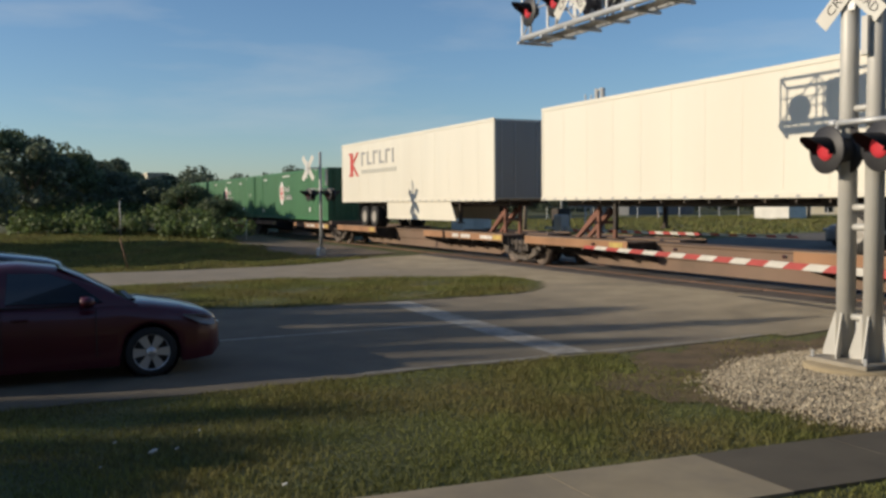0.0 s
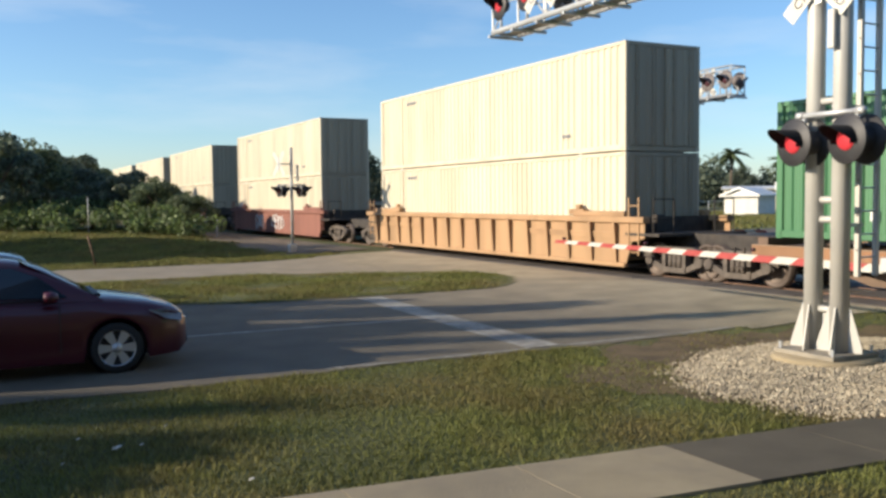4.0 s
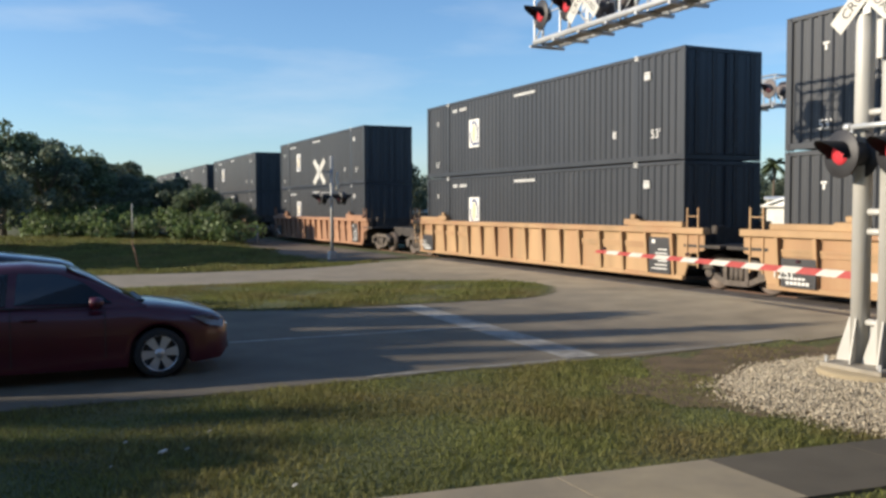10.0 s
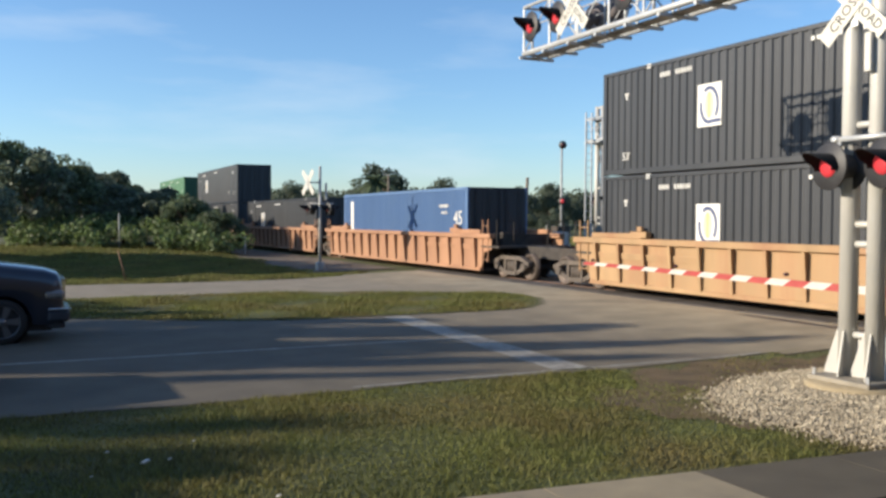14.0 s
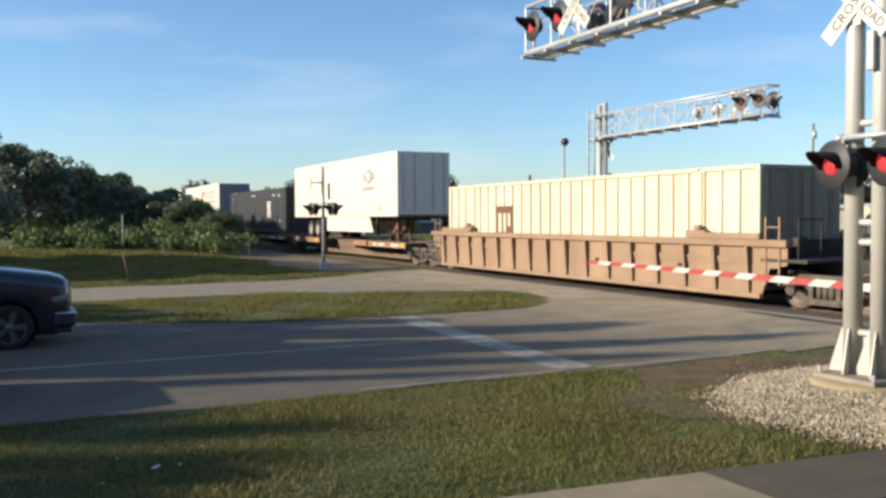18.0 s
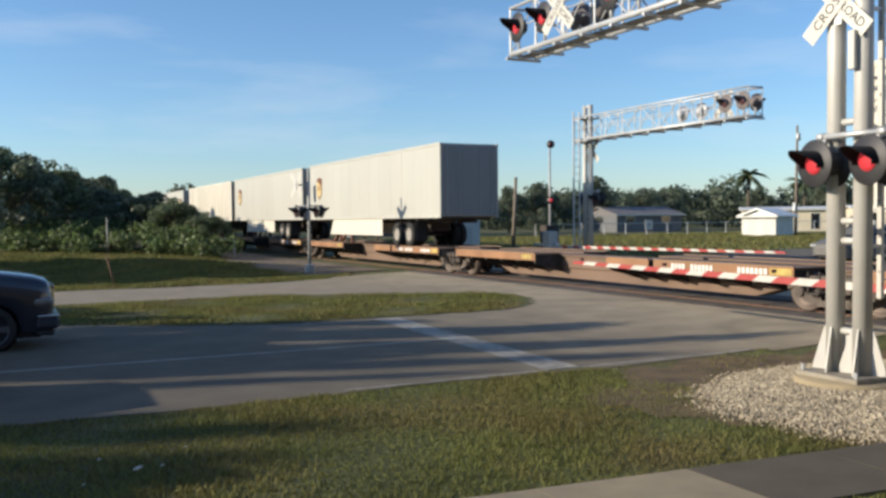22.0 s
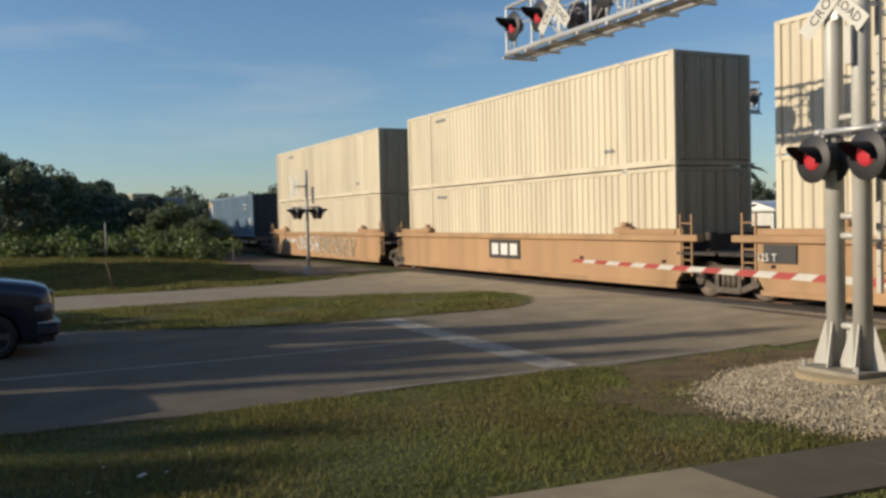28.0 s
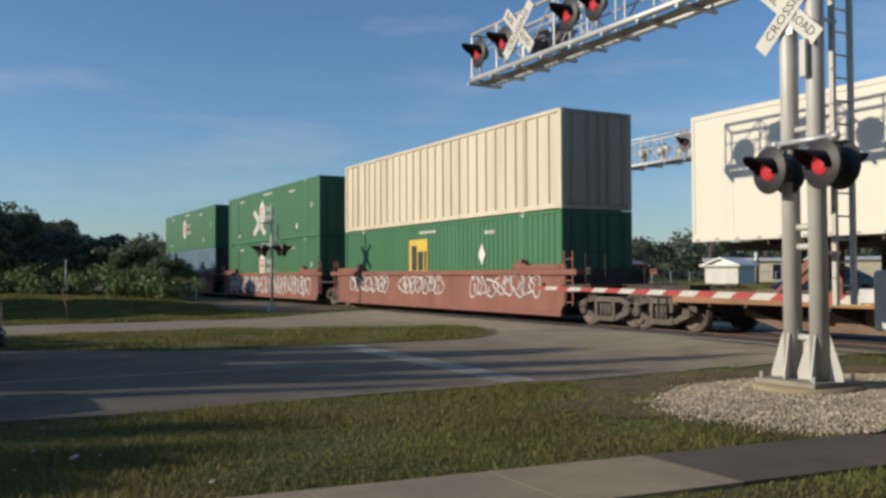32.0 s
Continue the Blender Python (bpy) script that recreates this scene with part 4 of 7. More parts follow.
def small_mast(x, y):
    M_STEEL = M_DULL
    t = thing("crossbuck_post", "slim grey crossbuck post with side flashers by the opposite lanes", "crossing signal", group="crossing signals")
    bm = BM()
    tube(bm, (x, y, 0.1), (x, y, 4.4), 0.07, 0.06, 12)
    part("mast_pole", bm, M_STEEL, t)
    part("base_casting", boxes((x - 0.16, x + 0.16, y - 0.16, y + 0.16, 0.05, 0.4), bevel=0.03), M_STEEL, t)
    crossbuck(t, (x - 0.5, y + 0.1, 3.72), 10, 1.35, False)
    part("sign_bracket", boxes((x - 0.52, x, y + 0.03, y + 0.07, 3.69, 3.75)), M_STEEL, t)
    bm = BM()
    tube(bm, (x - 0.5, y + 0.28, 2.85), (x + 0.5, y - 0.28, 2.85), 0.03, seg=8)
    part("lamp_arm", bm, M_STEEL, t)
    for s in (-0.42, 0.42):
        lamp_unit(t, (x + s * 0.87 - 0.12, y - s * 0.49 - 0.05, 2.62), 190, False, 0.27)
        lamp_unit(t, (x + s * 0.87 + 0.12, y - s * 0.49 + 0.05, 2.62), 10, True, 0.27)
    part("relay_plate", boxes((x + 0.22, x + 0.3, y - 0.06, y + 0.06, 3.0, 3.7), bevel=0.01), M_SIGN, t)
    return t


small_mast(13.15, 35.7)

# ---- the train ----
# containers lie along y, near end at y = 0, far end at y = length; x = 0 is their middle
TRAIN = []          # (object, place along the track at the start)


def tint(name, color, var=0.1, **kw):
    return mat(name, color, kw.pop("rough", 0.5), kw.pop("metal", 0.0), var=var, scale=kw.pop("scale", 1.2), **kw)


DIRT = (0.3, 0.24, 0.17)
M_CREAM = tint("cream_paint", (0.62, 0.55, 0.41), 0.06, stain=DIRT, stain_amount=0.4, stain_scale=0.8, streak=True, rough=0.55)
M_NAVY = tint("slate_black_paint", (0.027, 0.030, 0.036), 0.15, stain=(0.06, 0.06, 0.06), stain_amount=0.25, streak=True, rough=0.45)
M_GREEN = tint("green_paint", (0.052, 0.168, 0.075), 0.1, stain=(0.05, 0.13, 0.06), stain_amount=0.35, streak=True, rough=0.45)
M_BLUE = tint("faded_blue_paint", (0.155, 0.225, 0.285), 0.08, stain=(0.16, 0.27, 0.42), stain_amount=0.5, streak=True, rough=0.5)
M_DEEPBLUE = tint("blue_paint", (0.095, 0.175, 0.335), 0.08, stain=(0.11, 0.18, 0.30), stain_amount=0.5, streak=True, rough=0.5)
M_TWHITE = tint("trailer_white", (0.66, 0.625, 0.53), 0.04, stain=(0.5, 0.45, 0.36), stain_amount=0.22, streak=True, rough=0.4)
M_TDIRTY = tint("grimy_trailer_white", (0.62, 0.59, 0.5), 0.07, stain=(0.33, 0.29, 0.23), stain_amount=0.45, stain_scale=1.4, streak=True, rough=0.55)
M_TGREY = tint("trailer_pale_grey", (0.45, 0.445, 0.395), 0.05, stain=(0.36, 0.33, 0.28), stain_amount=0.3, streak=True, rough=0.45)
# shade of the near end put into the colour, greyer than the sides
M_TEND = tint("shaded_trailer_end_grey", (0.25, 0.245, 0.235), 0.1, stain=(0.2, 0.19, 0.18), stain_amount=0.4, streak=True)
M_WELLO = tint("orange_wagon_paint", (0.37, 0.235, 0.118), 0.22, stain=(0.24, 0.11, 0.055), stain_amount=0.8, streak=True, rough=0.7)
M_WELLK = tint("rust_orange_wagon_paint", (0.36, 0.19, 0.105), 0.22, stain=(0.2, 0.1, 0.06), stain_amount=0.8, streak=True, rough=0.75)
M_WELLB = tint("brown_wagon_paint", (0.2, 0.105, 0.075), 0.2, stain=(0.12, 0.075, 0.055), stain_amount=0.6, streak=True, rough=0.75)
M_WELLT = tint("tan_wagon_paint", (0.37, 0.225, 0.115), 0.25, stain=(0.3, 0.17, 0.09), stain_amount=0.6, streak=True, rough=0.7)
M_WELLR = tint("red_wagon_paint", (0.215, 0.085, 0.06), 0.22, stain=(0.18, 0.07, 0.05), stain_amount=0.6, streak=True, rough=0.7)
M_WELLD = tint("dusty_tan_wagon_paint", (0.29, 0.19, 0.12), 0.2, stain=(0.2, 0.13, 0.08), stain_amount=0.6, streak=True, rough=0.75)
M_FASCIA = tint("dull_orange_edge_paint", (0.29, 0.15, 0.075), 0.25, stain=(0.14, 0.085, 0.055), stain_amount=0.5, rough=0.8)
M_SPINE = tint("rusty_spine_paint", (0.17, 0.113, 0.078), 0.25, stain=(0.12, 0.07, 0.05), stain_amount=0.6, rough=0.8)
M_UNDER = mat("dark_running_gear", (0.05, 0.043, 0.038), 0.8, 0.2, var=0.35, scale=5, stain=(0.12, 0.08, 0.05), stain_amount=0.5)
M_TRUCK = mat("dusty_cast_steel", (0.12, 0.098, 0.08), 0.85, 0.1, var=0.3, scale=5, stain=(0.06, 0.05, 0.045), stain_amount=0.6, stain_scale=2.0)
M_WHEEL = mat("worn_wheel_steel", (0.11, 0.085, 0.07), 0.6, 0.5, var=0.25, scale=4)
M_MARK = mat("white_marking", (0.66, 0.65, 0.61), 0.55, var=0.08)
M_GOLD = mat("gold_marking", (0.62, 0.46, 0.21), 0.5, var=0.1)
M_PALEGOLD = mat("pale_gold_marking", (0.6, 0.52, 0.36), 0.5, var=0.1)
M_BROWNM = mat("brown_marking", (0.16, 0.07, 0.03), 0.5, var=0.1)
M_REDM = mat("red_marking", (0.5, 0.06, 0.05), 0.5, var=0.1)
M_GREYM = mat("grey_marking", (0.3, 0.3, 0.31), 0.5, var=0.1)
M_NAVYM = mat("navy_marking", (0.05, 0.07, 0.16), 0.5, var=0.1)
M_YEL = mat("yellow_marking", (0.6, 0.42, 0.06), 0.5, var=0.1)
M_DULLYEL = mat("dirty_yellow_edge", (0.45, 0.33, 0.09), 0.7, var=0.25, scale=4, stain=(0.2, 0.14, 0.08), stain_amount=0.6)
M_HUBS = mat("dull_grey_wheel_hub", (0.3, 0.28, 0.25), 0.6, 0.3, var=0.2, scale=5)
M_HITCH = mat("dull_red_hitch", (0.17, 0.07, 0.045), 0.6, var=0.2)
# grimy door-end paints, darkened further to hold the near end's shade
M_CREAMEND = tint("shaded_grimy_cream_paint", (0.36, 0.31, 0.22), 0.15, stain=(0.2, 0.15, 0.1), stain_amount=0.5, streak=True, rough=0.65)
M_GREENEND = tint("shaded_grimy_green_paint", (0.03, 0.105, 0.05), 0.15, stain=(0.05, 0.07, 0.05), stain_amount=0.5, streak=True, rough=0.6)
# side paint to its shade-darkened door paint; blue boxes get slate-black
SHADED_DOORS = {M_CREAM: M_CREAMEND, M_GREEN: M_GREENEND, M_DEEPBLUE: M_NAVY, M_BLUE: M_NAVY}
MESH = {}


def once(key, make, material):
    if key not in MESH:
        MESH[key] = mesh_of(str(key[0]), make(), material)
    return MESH[key]


def corrugated(length, width, z0, z1, pitch, depth, style):
    """Two side sheets with pressed ribs, thin, facing outwards."""
    bm = BM()
    for side in (-1, 1):
        x = side * width / 2
        line = []
        y = 0.0
        n = max(1, round(length / pitch))
        p = length / n
        for k in range(n):
            a = k * p
            if style == "ribs":      # flat sheet with raised posts
                seq = ((0, 1), (0.86, 1), (0.88, 0), (0.98, 0), (1.0, 1))
            else:                    # trapezoid corrugation
                seq = ((0, 0), (0.36, 0), (0.5, 1), (0.86, 1), (1.0, 0))
            for u, d in seq[:-1]:
                line.append((a + u * p, x - side * depth * d))
        line.append((length, x - side * depth * (1 if style == "ribs" else 0)))
        lo = [bm.verts.new((q, yy, z0)) for yy, q in line]
        hi = [bm.verts.new((q, yy, z1)) for yy, q in line]
        for k in range(len(line) - 1):
            bm.faces.new((lo[k], lo[k + 1], hi[k + 1], hi[k]))
    return bm


def bars(parent, side_x, items, material, name="marking"):
    """Plain bars on the side that faces the road: rows of (y0, y1, z0, z1)."""
    bm = BM()
    for y0, y1, z0, z1 in items:
        box(bm, side_x - 0.012, side_x + 0.02, y0, y1, z0, z1)
    ob = part(name, bm, material, parent)
    if len(items) > 3:
        tagged(ob, kind="stuff")
    return ob


def poly_mark(parent, side_x, pts, material, proud=0.012, name="emblem"):
    bm = BM()
    prism(bm, pts, side_x - proud, side_x + 0.02)
    return part(name, bm, material, parent)


def text_mark(parent, side_x, text, y, z, size, material):
    """Letters on the side that faces the road (towards -x), reading from far to near."""
    key = ("lettering", text, size, material.name)
    if key not in MESH:
        MESH[key] = letters(text, size, material, 0.004)
    m = Matrix(((0, 0, -1, side_x - 0.008), (-1, 0, 0, y), (0, 1, 0, z), (0, 0, 0, 1)))
    return part("lettering", MESH[key], None, parent, at=m)


def digits(y, z, n, h=0.12, w=0.055, gap=0.05):
    return [(y - k * (w + gap) - w, y - k * (w + gap), z, z + h) for k in range(n)]


W = 2.59


def container(paint, label, length=16.15, height=2.9, style="corr", marks=None, pitch=0.28, group="containers on the train", inset=2.02):
    t = thing("shipping_container", label, "container", group=group)
    k = (paint.name, length, height, style)
    hw = W / 2
    # side sheets between bottom and top rails
    part("side_panel", once(("side_panel",) + k, lambda: corrugated(length - 0.24, W - 0.02, 0.16, height - 0.1, pitch, 0.036 if style != "ribs" else 0.045, style), paint), None, t, at=(0, 0.12, 0))
    part("roof", once(("roof",) + k, lambda: boxes((-hw + 0.02, hw - 0.02, 0.06, length - 0.06, height - 0.06, height - 0.01)), paint), None, t)
    part("floor_frame", once(("floor_frame",) + k, lambda: boxes((-hw + 0.03, hw - 0.03, 0.06, length - 0.06, 0.04, 0.16)), paint), None, t)
    for s in (-1, 1):
        x = s * (hw - 0.04)
        part("top_rail", once(("top_rail",) + k, lambda: boxes((-0.042, 0.042, 0.1, length - 0.1, -0.1, 0.0), bevel=0.01), paint), None, t, at=(x, 0, height))
        part("bottom_rail", once(("bottom_rail",) + k, lambda: boxes((-0.042, 0.042, 0.1, length - 0.1, 0.02, 0.17), bevel=0.01), paint), None, t, at=(x, 0, 0))
        for y in (0, length - 0.17):
            part("corner_post", once(("corner_post", paint.name, height), lambda: boxes((-0.06, 0.06, 0, 0.17, 0, height), bevel=0.012), paint), None, t, at=(s * (hw - 0.058), y, 0))
        if length > 14:
            for y in (inset, length - inset):
                part("stack_post", once(("stack_post", paint.name, height), lambda: boxes((-0.04, 0.045, -0.1, 0.1, 0, height), bevel=0.012), paint), None, t, at=(s * (hw - 0.045), y, 0))
                part("corner_casting", once(("corner_casting", "white"), lambda: boxes((-0.05, 0.052, -0.09, 0.09, 0, 0.13), bevel=0.01), M_MARK), None, t, "white-edged lifting casting", at=(s * (hw - 0.048), y, height - 0.12))
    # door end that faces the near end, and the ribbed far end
    part("end_wall", once(("end_wall",) + k, lambda: boxes((-hw + 0.1, hw - 0.1, 0.03, 0.06, 0.14, height - 0.1)), SHADED_DOORS.get(paint, paint)), None, t)
    part("end_wall", once(("end_wall", "far") + k, lambda: boxes((-hw + 0.1, hw - 0.1, length - 0.06, length - 0.03, 0.14, height - 0.1)), paint), None, t)
    part("door_header", once(("door_header",) + k, lambda: boxes((-hw + 0.1, hw - 0.1, -0.005, 0.09, height - 0.12, height - 0.005), bevel=0.01), SHADED_DOORS.get(paint, paint)), None, t)
    part("door_sill", once(("door_sill",) + k, lambda: boxes((-hw + 0.1, hw - 0.1, -0.005, 0.09, 0.0, 0.14), bevel=0.01), SHADED_DOORS.get(paint, paint)), None, t)
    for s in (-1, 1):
        door = part("door", once(("door",) + k, lambda: door_leaf(hw, height), SHADED_DOORS.get(paint, paint)), None, t, at=(s * hw / 2, 0, 0))
        for dx in (-0.3, 0.25):
            part("locking_bar", once(("locking_bar", height, paint.name), lambda: rod(height), SHADED_DOORS.get(paint, paint)), None, door, at=(dx, -0.035, 0))
    if marks:
        marks(t, -hw, length, height)
    return t


def rod(height):
    bm = BM()
    tube(bm, (0, 0, 0.12), (0, 0, height - 0.08), 0.019, seg=6)
    for z in (0.35, 1.1, 1.9, height - 0.4):
        box(bm, -0.05, 0.05, -0.02, 0.025, z, z + 0.09)
    return bm


def door_leaf(hw, height):
    """One corrugated door leaf, drawn as a single folded sheet."""
    bm = BM()
    w, n = hw / 2 - 0.07, 4
    pts = [(-w, 0.03), (-w, -0.01)]
    for k in range(n):
        x, d = -w + 2 * w * (k + 0.5) / n, w / n
        pts += [(x - d * 0.6, -0.01), (x - d * 0.45, -0.03), (x + d * 0.45, -0.03), (x + d * 0.6, -0.01)]
    prism(bm, pts + [(w, -0.01), (w, 0.03)], 0.16, height - 0.13, "z")
    return bm


def wheel_mesh(r):
    bm = BM()
    lathe(bm, [(-0.07, 0.0), (-0.07, r * 0.28), (-0.02, r * 0.35), (-0.02, r * 0.78), (-0.07, r * 0.85), (-0.07, r), (0.05, r), (0.07, r + 0.025), (0.085, r + 0.025), (0.085, r * 0.8), (0.02, r * 0.75), (0.02, 0.0)], (1, 0, 0), 22)
    return bm


TRUCKS = []


def truck(parent, y, r=0.45):
    """A two-axle bogie at y under a wagon, rail head at z = 0."""
    t = part("bogie", once(("bogie", "bolster"), lambda: boxes((-0.95, 0.95, -0.2, 0.2, 0.38, 0.72), (-0.4, 0.4, -0.4, 0.4, 0.6, 0.8), bevel=0.02), M_UNDER), None, parent, at=(0, y, 0))
    for s in (-1, 1):
        def frame_mesh():
            bm = BM()
            prism(bm, [(-1.2, 0.48), (-1.2, 0.62), (-0.65, 0.8), (0.65, 0.8), (1.2, 0.62), (1.2, 0.48), (0.6, 0.67), (-0.6, 0.67)], -0.08, 0.08)
            for m in (-1, 1):
                prism(bm, [(m * 1.08, 0.42), (m * 0.42, 0.17), (m * 0.34, 0.28), (m * 0.98, 0.54)], -0.07, 0.07)
                prism(bm, [(m * 0.42, 0.2), (m * 0.3, 0.2), (m * 0.3, 0.7), (m * 0.42, 0.7)], -0.09, 0.09)
            prism(bm, [(-0.42, 0.16), (0.42, 0.16), (0.36, 0.29), (-0.36, 0.29)], -0.1, 0.1)
            for sy in (-0.16, 0.0, 0.16):
                tube(bm, (-0.02, sy, 0.3), (-0.02, sy, 0.62), 0.075, seg=8)
            for sy in (-0.89, 0.89):
                tube(bm, (-0.13, sy, 0.45), (0.1, sy, 0.45), 0.13, seg=10)
            return bm
        part("side_frame", once(("side_frame", 1), frame_mesh, M_TRUCK), None, t, at=Matrix.Translation((s * 1.02, 0, 0)) @ (Matrix.Rotation(math.pi, 4, "Z") if s > 0 else Matrix.Identity(4)))
        for dy in (-0.89, 0.89):
            part("wheel", once(("rail_wheel", r), lambda: wheel_mesh(r), M_WHEEL), None, t, at=Matrix.Translation((s * 0.79, dy, r)) @ (Matrix.Rotation(math.pi, 4, "Z") if s > 0 else Matrix.Identity(4)))
    for dy in (-0.89, 0.89):
        part("axle", once(("axle", 1), lambda: axle(), M_UNDER), None, t, at=(0, dy, r))
    return t


def axle():
    bm = BM()
    tube(bm, (-0.8, 0, 0), (0.8, 0, 0), 0.08, seg=8)
    return bm


def well_car(paint, label, style="ribbed", length=16.15, near_gap=1.65, far_gap=1.65, near_truck=True, far_truck=True, marks=None):
    """A well wagon unit round a container of that length, its near end at y = 0; rail head at z = 0."""
    t = thing("well_wagon", label, "freight wagon", group="wagons of the train")
    k = (paint.name, style, length)
    y0, y1 = -0.25, length + 0.25
    zt, zb = 1.52, 0.26
    for s in (-1, 1):
        def side():
            bm = BM()
            if style == "ribbed":
                e = 0.75
                prism(bm, [(y0 - e, 1.0), (y0 - 0.25, 0.9), (y0, zb), (y1, zb), (y1 + 0.25, 0.9), (y1 + e, 1.0), (y1 + e, zt), (y0 - e, zt)], -0.02, 0.02)
            else:
                prism(bm, [(y0 - 0.2, zb + 0.45), (y0 + 0.15, zb), (y1 - 0.15, zb), (y1 + 0.2, zb + 0.45), (y1 + 0.2, zt + 0.18), (y1 - 1.5, zt + 0.18), (y1 - 1.75, zt), (y0 + 1.75, zt), (y0 + 1.5, zt + 0.18), (y0 - 0.2, zt + 0.18)], -0.02, 0.02)
            return bm
        sd = part("side_sill", once(("side_sill",) + k, side, paint), None, t, at=(s * 1.47, 0, 0))
        part("top_chord", once(("top_chord",) + k, lambda: boxes((-0.15, 0.09, y0 - 0.8, y1 + 0.8, -0.16, 0.0), bevel=0.012), paint), None, t, at=(s * 1.44, 0, zt + 0.03))
        part("bottom_chord", once(("bottom_chord",) + k, lambda: boxes((-0.07, 0.07, y0, y1, -0.06, 0.06), bevel=0.012), paint), None, t, at=(s * 1.47, 0, zb + 0.02))
        if style == "ribbed":
            n = 16
            def rib():
                bm = BM()
                prism(bm, [(0.01, zb + 0.05), (-0.08, zb + 0.05), (-0.17, zt - 0.13), (0.01, zt - 0.13)], -0.02, 0.02, "y")
                prism(bm, [(-0.07, zb + 0.05), (-0.085, zb + 0.05), (-0.175, zt - 0.13), (-0.16, zt - 0.13)], -0.05, 0.05, "y")
                return bm
            for i in range(n):
                y = y0 + 0.35 + (y1 - y0 - 0.7) * i / (n - 1)
                if s < 0:
                    part("rib", once(("rib", paint.name), rib, paint), None, t, at=(s * 1.47, y, 0))
            for a, b in ((y0 + 0.3, y0 + 4.6), (y1 - 4.6, y1 - 0.3)):
                part("mid_ledge", once(("mid_ledge", paint.name, a), lambda: boxes((-0.07, 0.05, a, b, 1.08, 1.14), (-0.05, 0.05, a, b, 0.98, 1.08)), paint), None, t, at=(s * 1.47, 0, 0))
        for y, m in ((y0, 0), (y1, 1)):
            part("end_rail", once(("end_rail", paint.name, m), lambda: boxes((-0.1, 0.1, -2.3 if m else 0.05, -0.05 if m else 2.3, 0.03, 0.17), bevel=0.015), paint), None, t, at=(s * 1.42, y, zt))
    part("well_floor", once(("well_floor",) + k, lambda: boxes((-1.4, 1.4, y0, y1, 0.22, 0.3), *[(-1.4, 1.4, y - 0.1, y + 0.1, 0.3, 0.36) for y in (0.3, 2.0, length / 2, length - 2.0, length - 0.3)]), M_UNDER), None, t)
    for y, gap, m, tr in ((y0, near_gap, -1, near_truck), (y1, far_gap, 1, far_truck)):
        def end():
            bm = BM()
            g = gap - 0.25
            box(bm, -1.42, 1.42, min(0, m * 0.12), max(0, m * 0.12), 0.5, zt + 0.02)
            box(bm, -0.35, 0.35, min(0, m * (g + 0.35)), max(0, m * (g + 0.35)), 0.72, 1.12)
            box(bm, -1.5, 1.5, min(0, m * min(g, 1.3)), max(0, m * min(g, 1.3)), 1.06, 1.13)
            return bm
        part("end_platform", once(("end_platform", gap, m), end, M_UNDER), None, t, at=(0, y, 0))
        def rail():
            bm = BM()
            for x in (-0.34, 0.34):
                tube(bm, (x, m * 0.95, 1.1), (x, m * 0.95, 2.0), 0.018, seg=6)
            for z in (1.5, 2.0):
                tube(bm, (-0.34, m * 0.95, z), (0.34, m * 0.95, z), 0.018, seg=6)
            return bm
        if gap > 2.5:
            for x in (-1.04, 1.04):
                part("hand_rail", once(("hand_rail", m), rail, M_UNDER), None, t, at=(x, y, 0))
        if tr:
            truck(t, y + m * (1.4 if gap > 2.5 else gap - 0.25 if gap < 1.8 else 1.4))
    for y, m in ((y0 - 0.12, -1), (y1 + 0.12, 1)):
        def ladder():
            bm = BM()
            for q in (-0.2, 0.2):
                box(bm, -0.02, 0.02, q - 0.02, q + 0.02, 0.55, 2.05)
            for k in range(5):
                box(bm, -0.012, 0.012, -0.2, 0.2, 0.62 + 0.3 * k, 0.645 + 0.3 * k)
            return bm
        part("ladder", once(("ladder", paint.name), ladder, paint), None, t, at=(-1.5, y + m * 0.22, 0))
        part("hand_brake_box", once(("hand_brake_box", 1), lambda: boxes((-0.16, 0.16, -0.1, 0.1, 1.13, 1.6), bevel=0.03), M_UNDER), None, t, at=(-0.75, y + m * 0.3, 0))
    for y in (1.9, length - 1.9):
        part("pedestal", once(("pedestal", paint.name), lambda: boxes((-0.1, 0.1, -0.35, 0.35, 0.0, 0.17), (-0.06, 0.06, -0.1, 0.1, 0.17, 0.3), bevel=0.02), paint), None, t, at=(-1.42, y, zt + 0.05))
    if marks:
        marks(t, -1.5, length, zt)
    return t


